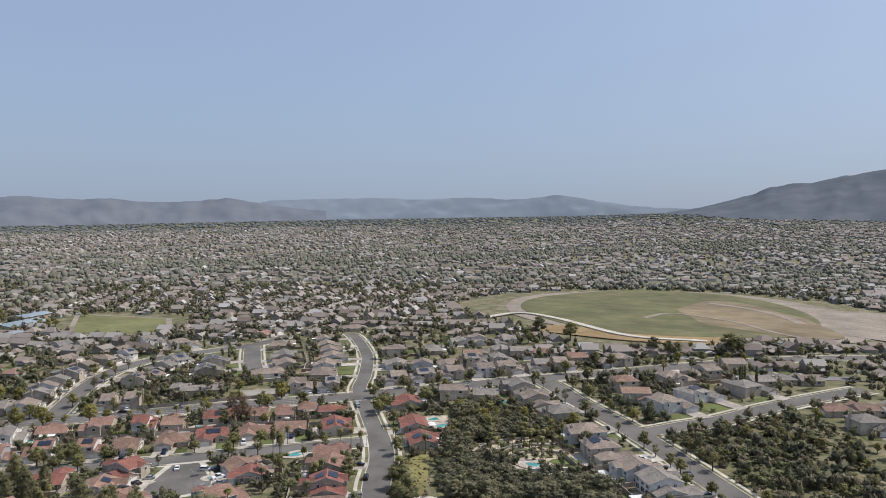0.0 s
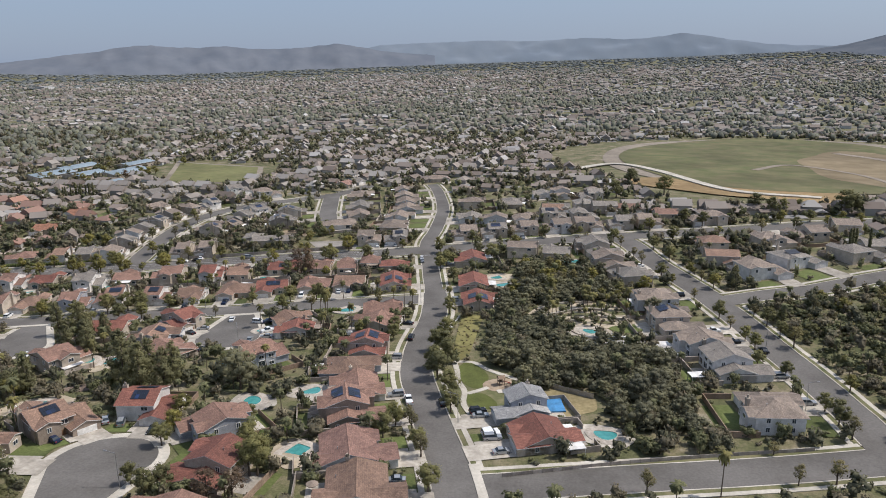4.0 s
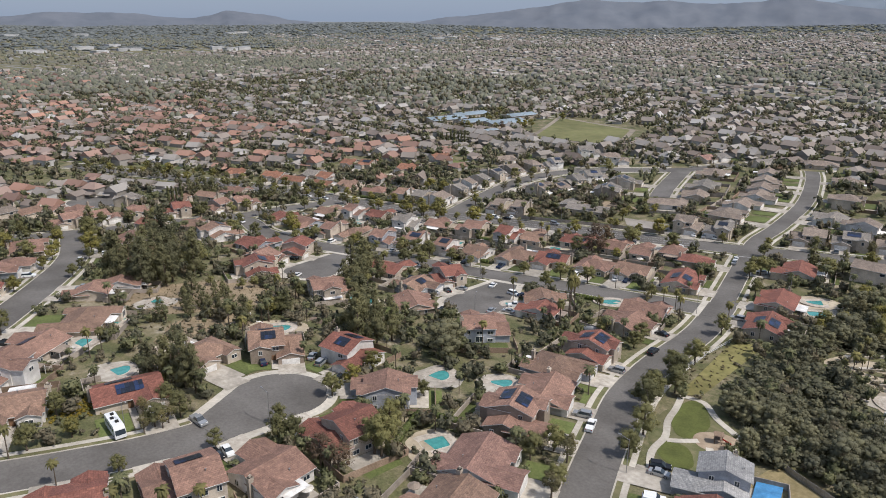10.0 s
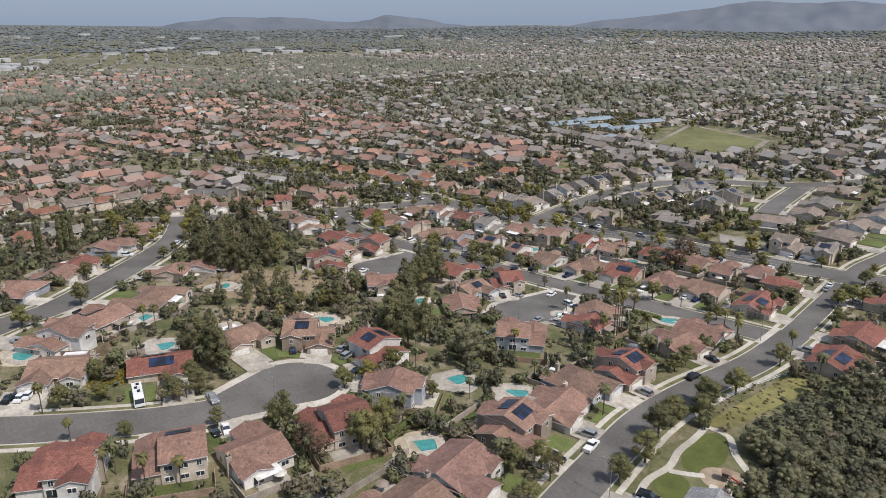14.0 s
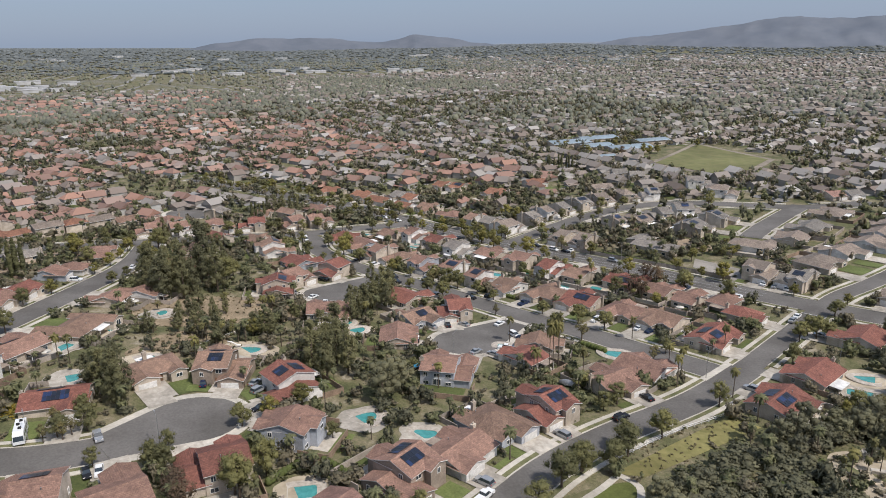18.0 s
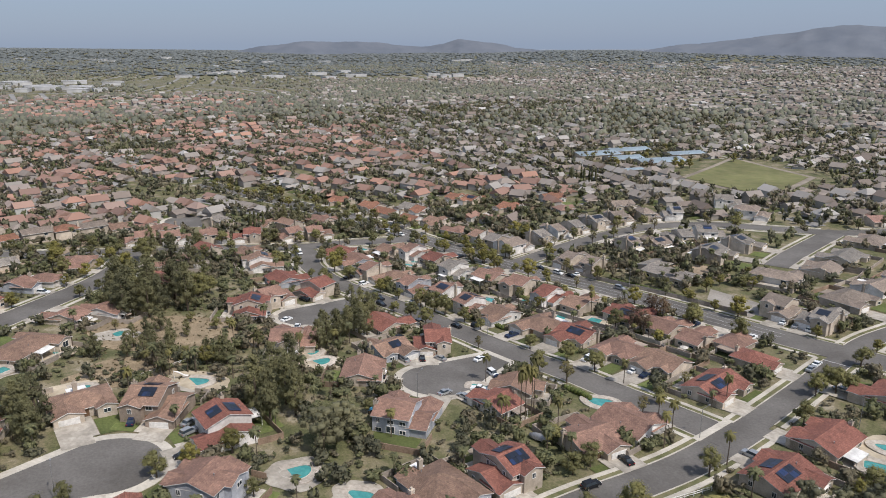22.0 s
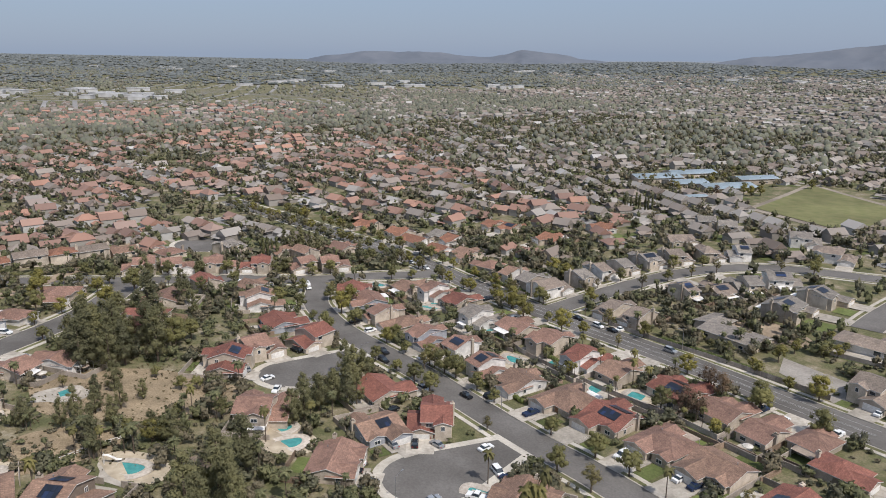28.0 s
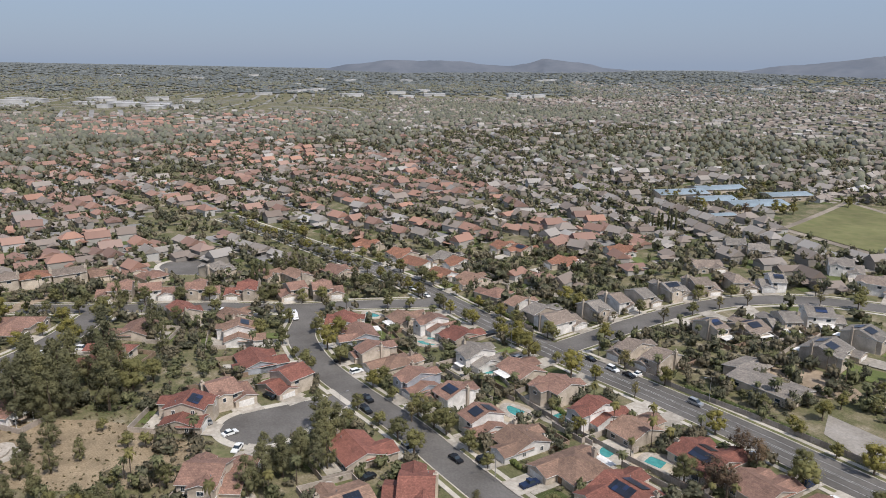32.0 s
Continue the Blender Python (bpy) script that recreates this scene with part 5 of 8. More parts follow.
car(-136.1, 363.3, 12, 'suv', 'silver')
car(-180.4, 354.2, 10, 'sedan', 'dark')
car(-276.4, 326.6, 14, 'sedan', 'white')
car(-288.6, 323.6, 17, 'sedan', 'white')
car(-106.1, 100.7, 148, 'sedan', 'white')
car(-105.7, 98.9, 153, 'sedan', 'white')
car(-106.5, 96.6, 146, 'sedan', 'dark')
car(-240.7, 172.3, 148, 'sedan', 'white')
car(-267.3, 263.6, 0, 'truck', 'white')
car(-285.6, 234.0, 74, 'sedan', 'white')
car(-135.0, 282.4, 15, 'sedan', 'dark')
motorhome(-91.0, 122.8, -8)
driveway_cars()


# ---- trees ----
def leaf_quads(points, normals, size, rng):
    """Small bent leaf clumps at the points, turned at random about the outward way."""
    n = len(points)
    a = rng.normal(size=(n, 3)) * 0.55 + normals
    a /= np.linalg.norm(a, axis=1)[:, None]
    a *= np.where((a * normals).sum(1) < 0, -1.0, 1.0)[:, None]
    b = np.cross(a, rng.normal(size=(n, 3)))
    b /= np.linalg.norm(b, axis=1)[:, None]
    c = np.cross(a, b)
    s = size * rng.uniform(0.42, 1.08, (n, 1))
    v = np.stack([points - c * s * 0.7 - a * s * 0.2, points + b * s, points + c * s * 0.7 - a * s * 0.2, points - b * s], 1).reshape(-1, 3)
    soft = np.repeat(normals * 0.8 + a * 0.2, 4, 0)
    return v, np.arange(4 * n).reshape(-1, 4), soft


def cube_ball(n):
    """A ball of 6 n n quads."""
    g = np.linspace(-1, 1, n + 1)
    v, f = [], []
    for ax in range(3):
        for sg in (-1, 1):
            o = len(v)
            for i in g:
                for j in g:
                    q = [0, 0, 0]
                    q[ax], q[(ax + 1) % 3], q[(ax + 2) % 3] = sg, i, j
                    v.append(q)
            for i in range(n):
                for j in range(n):
                    q = [o + i * (n + 1) + j, o + (i + 1) * (n + 1) + j, o + (i + 1) * (n + 1) + j + 1, o + i * (n + 1) + j + 1]
                    f.append(q if sg > 0 else q[::-1])
    v = np.array(v, float)
    return v / np.linalg.norm(v, axis=1)[:, None], np.array(f)


BALLS = {n: cube_ball(n) for n in (1, 2)}


def foliage(centres, radii, count, size, rng, core=0.8, grain=2, flat=0.85):
    """Leaf clumps over the skins of several balls, with a dense heart inside each: verts, quads, normals."""
    k = rng.integers(0, len(centres), count)
    d = rng.normal(size=(count, 3))
    d /= np.linalg.norm(d, axis=1)[:, None]
    d[:, 2] = np.where(rng.random(count) < 0.4, np.abs(d[:, 2]), d[:, 2])
    r = radii[k] * rng.uniform(0.55, 1.28, count)
    pts = centres[k] + d * r[:, None] * np.array([1, 1, flat])
    mid = centres.mean(0) - [0, 0, 0.1]
    out = pts - mid
    out /= np.linalg.norm(out, axis=1)[:, None] + 1e-6
    nor = d * 0.4 + out * 0.7 + [0, 0, 0.2]
    nor /= np.linalg.norm(nor, axis=1)[:, None]
    v, f, s = leaf_quads(pts, nor, size, rng)
    bv, bf = BALLS[grain]
    V, F, N = [v], [f], [s]
    o = len(v)
    for c, q in zip(centres, radii):
        V.append(c + bv * (q * core * rng.uniform(0.82, 1.12, (len(bv), 1))) * np.array([1, 1, flat]))
        F.append(bf + o)
        N.append(bv + [0, 0, 0.15])
        o += len(bv)
    N = np.concatenate(N)
    return np.concatenate(V), np.concatenate(F), N / np.linalg.norm(N, axis=1)[:, None]


def crown_shape(kind, seed, count):
    """A crown for a tree one metre high, as (verts, quads, normals)."""
    rng = np.random.default_rng(seed)
    if kind in ("round", "bright", "slim", "plum", "oak"):
        wide = {"round": 0.4, "bright": 0.4, "slim": 0.28, "plum": 0.36, "oak": 0.5}[kind]
        low = {"round": 0.34, "bright": 0.34, "slim": 0.4, "plum": 0.34, "oak": 0.3}[kind]
        n = 26
        a, t = np.arange(n) * 2.4 + rng.uniform(0, 0.9, n), rng.permutation((np.arange(n) + 0.5) / n)
        prof = np.sin(np.pi * (0.2 + 0.7 * t))
        rad = wide * prof * rng.uniform(0.25, 0.95, n)
        cen = np.stack([rad * np.cos(a), rad * np.sin(a), low + (0.88 - low) * t], 1)
        return foliage(cen, rng.uniform(0.08, 0.18, n) * (wide / 0.38), count, 0.0168, rng, 0.66 if kind not in ("plum", "slim") else 0.42, 1)
    if kind == "pine":
        n = 24
        t = (np.arange(n) + rng.uniform(0, 1, n)) / n
        a = np.arange(n) * 2.4 + rng.uniform(-0.5, 0.5, n)
        rad = 0.17 * np.sin(np.pi * (0.3 + 0.62 * t)) * rng.uniform(0.25, 1.25, n)
        cen = np.stack([rad * np.cos(a), rad * np.sin(a), 0.17 + 0.76 * t], 1)
        return foliage(cen, (0.105 - 0.055 * t) * rng.uniform(0.65, 1.35, n), count, 0.0155, rng, 0.62, 1, 1.1)
    if kind == "cypress":
        t = np.linspace(0.06, 0.94, 14)
        cen = np.stack([rng.normal(0, 0.01, 14), rng.normal(0, 0.01, 14), t], 1)
        return foliage(cen, 0.02 + 0.06 * np.sin(np.pi * (0.12 + 0.8 * t)), count, 0.018, rng, 0.85, 2, 1.2)
    # palm: drooping fronds of paired leaflets
    v, f = [], []
    for k in range(28):
        a, up, reach = k * 2.4 + rng.uniform(-0.2, 0.2), rng.uniform(-0.4, 1.2), rng.uniform(0.23, 0.32)
        d = np.array([math.cos(a), math.sin(a), 0])
        e = np.array([-d[1], d[0], 0])
        p = np.array([0, 0, 0.93])
        for j in range(5):
            q = p + (d * math.cos(up) + np.array([0, 0, math.sin(up)])) * reach / 5
            w0, w1 = 0.05 * math.sin(0.5 + j * 0.5), 0.05 * math.sin(0.5 + (j + 1) * 0.5)
            for s in (-1, 1):
                i = len(v)
                v += [p, p + e * s * w0 - [0, 0, w0 * 0.5], q + e * s * w1 - [0, 0, w1 * 0.5], q]
                f.append((i, i + 1, i + 2, i + 3)[::s * -1])
            p, up = q, up - 0.4
    v = np.array(v)
    soft = v - [0, 0, 0.8]
    return v, np.array(f), soft / np.linalg.norm(soft, axis=1)[:, None]


def trunk_mesh(kind, seed):
    rng = random.Random(seed)
    s = Solid()
    if kind == "palm":
        s.tube([(0, 0, -0.05), (0.004, 0, 0.3), (0.01, 0.004, 0.6), (0, 0, 0.94)], [0.026, 0.019, 0.017, 0.02], 7)
        return s.mesh("trunk", BARK)
    if kind in ("pine", "cypress"):
        s.tube([(0, 0, -0.05), (0, 0, 0.4), (0, 0, 0.92)], [0.026, 0.018, 0.004], 6)
        return s.mesh("trunk", BARK)
    s.tube([(0, 0, -0.05), (0.01, 0, 0.16), (0.0, 0.01, 0.42), (0, 0, 0.7)], [0.035, 0.026, 0.022, 0.008], 7)
    for k in range(5):
        a, z0 = k * 1.3 + rng.random(), 0.24 + 0.06 * k
        dx, dy = math.cos(a), math.sin(a)
        s.tube([(0, 0, z0), (dx * 0.1, dy * 0.1, z0 + 0.12), (dx * 0.22, dy * 0.22, z0 + 0.26)], [0.016, 0.011, 0.005], 5)
    return s.mesh("trunk", BARK)


TREE_WORDS = {"round": "broadleaf tree with a dense dark green crown", "bright": "broadleaf tree with fresh yellow-green leaves", "slim": "slender young street tree with thin grey-green leaves", "pine": "tall dark green pine tree with layered boughs", "plum": "tree with a sparse reddish-brown crown", "cypress": "narrow columnar dark cypress tree", "palm": "tall palm tree with a crown of drooping fronds", "oak": "spreading evergreen oak with a dense dark crown"}
TREE_NAMES = {"round": "broadleaf_tree", "bright": "broadleaf_tree", "slim": "street_tree", "plum": "garden_tree"}
TREE_MESH = {}


def crown_of(kind, seed, count):
    v, f, n = crown_shape(kind, seed, count)
    return big_mesh("crown", v, f, LEAF[kind], n)


for _kind, _n in (("round", 3400), ("bright", 3000), ("slim", 2000), ("pine", 3400), ("plum", 2200), ("cypress", 700), ("palm", 0), ("oak", 2100)):
    TREE_MESH[_kind] = [(trunk_mesh(_kind, 10 + s), crown_of(_kind, 10 + s, _n)) for s in range(3)]
TREE_DONE, TREE_AT = {}, []
_tree_rng = random.Random(5)


def clear_spot(x, y):
    """The nearest place off the roads and outside the houses."""
    for m, L, D, _, _ in YARDS:
        if abs(m.translation.x - x) < 14 and abs(m.translation.y - y) < 14:
            q = m.inverted() @ Vector((x, y, m.translation.z))
            if abs(q.x) < L / 2 + 0.8 and abs(q.y) < D / 2 + 0.8:
                if L / 2 - abs(q.x) < D / 2 - abs(q.y):
                    q.x = math.copysign(L / 2 + 1.6, q.x)
                else:
                    q.y = math.copysign(D / 2 + 1.6, q.y)
                w = m @ q
                x, y = w.x, w.y
    d = np.hypot(ROAD_POINTS[:, 0] - x, ROAD_POINTS[:, 1] - y) - ROAD_HALF
    k = int(d.argmin())
    if d[k] < 0.9:
        v = np.array([x, y]) - ROAD_POINTS[k]
        x, y = ROAD_POINTS[k] + v / max(np.linalg.norm(v), 0.1) * (ROAD_HALF[k] + 1.1)
    return float(x), float(y)


def tree(kind, x, y, height):
    x, y = clear_spot(x, y)
    s = _tree_rng.randrange(3)
    z = float(land(x, y))
    TREE_AT.append((x, y, height * 0.3))
    w = height * _tree_rng.uniform(0.9, 1.15)
    if kind == "palm":
        w = min(w * 0.85, 6.8)
    m = Matrix.Translation((x, y, z)) @ pose(0, 0, 0, 0, 0, _tree_rng.uniform(0, 360))
    if (kind, s) not in TREE_DONE:
        top = thing(TREE_NAMES.get(kind, kind + "_tree"), TREE_WORDS[kind], "tree" if kind != "palm" else "palm tree", m, kind + " trees")
        part("trunk", TREE_MESH[kind][s][0], top)
        part("crown", TREE_MESH[kind][s][1], top)
        TREE_DONE[kind, s] = top
    else:
        top = copy_thing(TREE_DONE[kind, s], m)
    top.scale = (w, w, height)
    return top


tree('slim', -93.2, 130.3, 6.0)
tree('round', -87.2, 130.1, 6.5)
tree('slim', -86.7, 133.1, 5.5)
tree('round', -87.7, 136.5, 7.0)
tree('round', -15.4, 229.4, 8.5)
tree('round', -11.5, 236.9, 8.5)
tree('round', -15.2, 257.5, 8.5)
tree('round', -7.3, 211.2, 8.5)
tree('round', -7.9, 199.9, 7.3)
tree('slim', -11.4, 189.2, 7.0)
tree('slim', -5.5, 176.8, 7.0)
tree('round', -3.4, 160.8, 7.3)
tree('round', -18.3, 189.8, 7.3)
tree('round', -47.2, 261.2, 6.0)
tree('round', -34.7, 262.0, 7.0)
tree('round', -30.9, 341.3, 8.0)
tree('round', -26.8, 350.0, 7.0)
tree('pine', -100.4, 144.6, 16.0)
tree('pine', -107.5, 146.6, 15.0)
tree('pine', -97.1, 145.6, 14.0)
tree('round', -94.5, 136.7, 7.0)
tree('slim', -85.5, 131.0, 5.5)
tree('bright', -95.5, 115.0, 5.0)
tree('round', -76.6, 152.5, 6.0)
tree('round', -60.2, 148.9, 8.0)
tree('round', -62.9, 146.5, 8.0)
tree('round', -43.6, 160.2, 11.0)
tree('round', -50.6, 160.2, 10.0)
tree('plum', -44.1, 148.7, 9.0)
tree('plum', -49.8, 149.3, 8.0)
tree('round', -49.1, 167.9, 10.0)
tree('bright', -73.5, 177.1, 7.0)
tree('bright', -78.2, 187.0, 7.0)
tree('round', -76.3, 166.1, 7.0)
tree('round', -57.0, 187.3, 5.0)
tree('round', -20.0, 183.2, 7.3)
tree('slim', -12.2, 192.7, 6.0)
tree('round', -6.4, 180.5, 6.1)
tree('round', -15.7, 221.5, 9.8)
tree('round', -15.4, 230.0, 8.5)
tree('round', -13.9, 244.3, 8.5)
tree('round', -18.0, 246.0, 8.5)
tree('pine', -95.3, 197.8, 18.0)
tree('pine', -89.0, 199.8, 16.0)
tree('pine', -90.2, 207.0, 15.0)
tree('oak', -69.5, 207.5, 12.0)
tree('oak', -73.0, 213.5, 11.0)
tree('pine', -110.8, 212.4, 17.0)
tree('pine', -128.0, 179.0, 12.0)
tree('pine', -162.9, 251.9, 14.0)
tree('pine', -152.7, 252.0, 15.0)
tree('pine', -150.2, 256.1, 13.0)
tree('pine', -211.8, 194.7, 27.0)
tree('pine', -195.6, 183.6, 21.6)
tree('pine', -189.9, 174.6, 20.2)
tree('pine', -190.5, 195.9, 20.2)
tree('pine', -209.3, 174.3, 18.9)
tree('pine', -168.9, 183.3, 10.0)
tree('pine', -141.4, 178.0, 9.0)
tree('pine', -131.7, 197.9, 10.0)
tree('pine', -134.3, 192.6, 9.0)
tree('pine', -149.0, 162.0, 9.0)
tree('pine', -108.3, 139.3, 12.0)
tree('pine', -106.5, 142.6, 14.0)
tree('round', -253.2, 178.4, 10.0)
tree('round', -249.8, 155.4, 10.0)
tree('round', -170.9, 119.5, 9.0)
tree('cypress', -240.7, 126.3, 16.0)
tree('cypress', -241.7, 128.5, 17.0)
tree('cypress', -242.7, 130.8, 15.0)
tree('cypress', -235.2, 117.5, 14.0)
tree('cypress', -236.3, 119.0, 13.0)
tree('round', -106.6, 115.9, 7.0)
tree('round', -96.1, 106.2, 7.0)
tree('palm', -92.3, 98.6, 8.0)
tree('palm', -79.4, 106.0, 6.0)
tree('slim', -84.8, 126.6, 5.5)
tree('palm', -60.6, 109.6, 8.0)
tree('palm', -56.1, 116.5, 9.0)
tree('palm', -54.3, 122.7, 7.0)
tree('palm', -134.3, 134.4, 9.0)
tree('palm', -132.7, 137.2, 9.0)
tree('palm', -111.1, 168.3, 11.0)
tree('palm', -60.2, 254.6, 9.0)
tree('palm', -52.2, 265.7, 10.0)
tree('palm', -60.2, 262.9, 16.0)
tree('palm', -59.9, 259.2, 17.0)
tree('palm', -66.3, 298.5, 8.0)
tree('palm', -37.7, 292.0, 9.0)
tree('palm', -41.2, 287.8, 9.0)
tree('palm', -72.1, 228.5, 8.0)
tree('round', -83.2, 225.3, 5.0)
tree('palm', -88.2, 265.7, 9.0)
tree('palm', -58.2, 251.8, 11.0)
tree('palm', -60.2, 260.9, 17.0)
tree('palm', -64.2, 266.6, 17.0)
tree('palm', -32.7, 284.0, 10.0)
tree('palm', -41.1, 315.0, 10.0)
tree('round', -88.2, 297.0, 8.0)
tree('round', -86.4, 287.0, 8.0)
tree('round', -76.9, 295.7, 8.0)
tree('round', -54.9, 297.7, 6.0)
tree('round', -22.1, 323.6, 8.0)
tree('round', -28.8, 347.3, 9.0)
tree('round', -32.4, 347.8, 8.0)
tree('round', -143.3, 275.7, 8.0)
tree('round', -150.8, 274.7, 8.0)
tree('round', -34.0, 256.1, 6.0)
tree('round', -19.8, 283.1, 8.0)
tree('slim', -52.8, 314.9, 6.0)
tree('palm', -21.1, 290.0, 9.0)
tree('pine', -140.8, 237.6, 12.0)
tree('pine', -137.1, 232.4, 13.0)
tree('pine', -133.2, 228.2, 12.0)
tree('pine', -144.6, 243.1, 12.0)
tree('pine', -148.6, 248.8, 11.0)
tree('pine', -105.5, 205.5, 17.0)
tree('pine', -97.7, 206.6, 16.0)
tree('round', -208.2, 257.3, 9.0)
tree('bright', -228.0, 268.7, 11.0)
tree('bright', -238.7, 275.7, 10.0)
tree('bright', -188.3, 273.0, 7.0)
tree('round', -191.0, 279.7, 7.0)
tree('round', -163.0, 281.7, 9.0)
tree('round', -154.8, 282.3, 9.0)
tree('round', -149.8, 285.6, 9.0)
tree('slim', -165.2, 275.3, 7.0)
tree('slim', -160.2, 278.1, 7.0)
tree('round', -138.4, 287.7, 7.0)
tree('round', -164.2, 260.2, 6.0)
tree('pine', -146.1, 234.1, 11.0)
tree('pine', -142.1, 237.7, 12.0)
tree('pine', -143.8, 242.3, 11.0)
tree('pine', -139.8, 245.9, 12.0)
tree('pine', -141.8, 249.2, 11.0)
tree('round', -101.9, 330.1, 9.0)
tree('plum', -97.1, 334.6, 10.0)
tree('plum', -93.5, 336.6, 10.0)
tree('round', -88.0, 354.2, 9.0)
tree('bright', -119.0, 355.3, 8.0)
tree('bright', -111.8, 388.1, 7.0)
tree('bright', -85.5, 374.0, 9.0)
tree('bright', -190.0, 334.1, 12.0)
tree('bright', -170.5, 339.9, 11.0)
tree('bright', -206.0, 339.0, 11.0)
tree('palm', -149.1, 334.8, 8.0)
tree('palm', -128.2, 332.3, 9.0)
tree('palm', -123.5, 334.6, 9.0)
tree('palm', -112.3, 337.0, 8.0)
tree('palm', -146.3, 318.1, 7.0)
tree('palm', -128.2, 336.2, 8.0)
tree('bright', -267.3, 160.1, 10.0)
tree('bright', -250.7, 177.8, 11.0)
tree('bright', -283.8, 153.3, 10.0)
tree('pine', -286.9, 195.2, 15.0)
tree('round', -275.1, 189.8, 12.0)
tree('pine', -254.1, 205.5, 17.0)
tree('round', -294.8, 200.9, 9.0)
tree('round', -296.6, 218.8, 8.0)
tree('round', -298.9, 231.4, 8.0)
tree('round', -302.9, 255.5, 7.0)
tree('round', -296.3, 262.4, 8.0)
tree('round', -286.6, 279.4, 8.0)
tree('round', -267.4, 216.9, 9.0)
tree('pine', -239.4, 211.1, 11.0)
tree('round', -246.6, 246.2, 9.0)
tree('round', -237.6, 253.6, 8.0)
tree('palm', -144.9, 203.0, 10.0)
tree('palm', -128.9, 180.7, 8.0)
tree('palm', -130.4, 175.0, 8.0)
tree('palm', -126.0, 219.6, 10.0)
tree('palm', -130.8, 232.9, 8.0)
tree('slim', -172.4, 169.5, 5.0)
tree('pine', -154.9, 173.5, 9.0)
tree('pine', -163.5, 178.4, 8.0)
tree('pine', -153.7, 178.6, 9.0)
tree('pine', -155.4, 184.9, 9.0)
tree('pine', -143.8, 183.1, 10.0)
tree('round', -137.4, 186.5, 6.0)
tree('pine', -160.8, 190.8, 7.0)
tree('round', -165.7, 201.5, 5.0)
tree('round', -164.7, 205.9, 5.0)
tree('round', -143.0, 210.5, 7.0)
tree('round', -145.8, 199.0, 5.0)
tree('bright', -133.4, 192.1, 7.0)
tree('round', -132.4, 195.8, 7.0)
tree('pine', -146.8, 170.8, 9.0)
tree('pine', -142.9, 175.3, 9.0)
tree('round', -176.8, 194.8, 4.0)
tree('pine', -185.5, 181.8, 16.2)
tree('pine', -194.9, 178.1, 20.2)
tree('pine', -187.2, 172.8, 18.0)
tree('pine', -192.4, 167.9, 16.2)
tree('pine', -189.0, 186.1, 16.2)
tree('pine', -208.2, 185.3, 20.2)
tree('pine', -209.0, 180.3, 17.3)
tree('pine', -210.1, 173.8, 18.9)
tree('round', -200.3, 202.2, 13.0)
tree('pine', -211.2, 198.9, 14.9)
tree('pine', -206.8, 193.8, 17.0)
tree('round', -209.7, 207.8, 9.0)
tree('round', -217.7, 158.6, 6.0)
tree('plum', -212.9, 188.5, 9.0)
tree('cypress', -325.4, 253.5, 12.0)
tree('cypress', -324.8, 255.7, 12.0)
tree('cypress', -324.3, 257.9, 11.0)
tree('cypress', -323.6, 260.4, 12.0)
tree('pine', -335.7, 266.9, 13.0)
tree('pine', -334.4, 271.2, 13.0)
tree('pine', -333.1, 275.4, 13.0)
tree('pine', -331.8, 279.7, 12.0)
tree('pine', -330.4, 283.9, 12.0)
tree('pine', -299.0, 298.4, 12.0)
tree('pine', -284.1, 311.3, 13.0)
tree('round', -297.0, 303.7, 9.0)
tree('pine', 94.7, 317.3, 10.0)
tree('round', 60.7, 499.7, 12.0)
tree('round', 73.6, 542.7, 14.0)
tree('round', 92.4, 508.6, 14.0)
tree('round', 135.4, 452.5, 12.0)
tree('round', 142.6, 444.9, 11.0)
tree('round', 148.7, 445.1, 10.0)
tree('round', 160.3, 453.6, 8.0)
tree('round', 183.1, 448.0, 15.0)
tree('round', 187.2, 448.6, 13.0)
tree('bright', 142.3, 417.2, 8.0)
tree('round', 99.4, 418.0, 9.0)
tree('round', 96.2, 424.6, 9.0)
tree('round', 80.7, 389.8, 8.0)
tree('bright', 104.5, 399.8, 5.0)
tree('cypress', 155.7, 365.4, 12.0)
tree('cypress', 157.4, 365.5, 12.0)
tree('cypress', 159.4, 365.6, 12.0)
tree('cypress', 161.4, 365.8, 12.0)
tree('palm', 59.0, 169.6, 11.0)
tree('slim', 42.7, 169.0, 7.0)
tree('slim', 85.6, 178.3, 7.0)
tree('slim', 76.9, 179.2, 6.0)
tree('round', 84.8, 242.3, 6.0)
tree('round', 91.0, 235.0, 6.0)
tree('round', 90.5, 265.3, 6.0)
tree('round', 95.3, 214.4, 6.0)
tree('slim', 76.4, 183.8, 4.0)
tree('pine', -16.6, 368.5, 10.0)
tree('round', -8.5, 358.8, 9.0)
tree('pine', -5.2, 368.2, 10.0)
tree('bright', -224.5, 340.2, 8.0)
tree('bright', -228.0, 379.2, 9.0)
tree('bright', -238.2, 378.6, 9.0)
tree('bright', -197.0, 365.0, 8.0)
tree('slim', -188.6, 324.2, 7.0)
tree('plum', -99.6, 351.1, 10.0)
tree('plum', -105.5, 351.2, 10.0)
tree('round', -70.2, 355.3, 9.0)


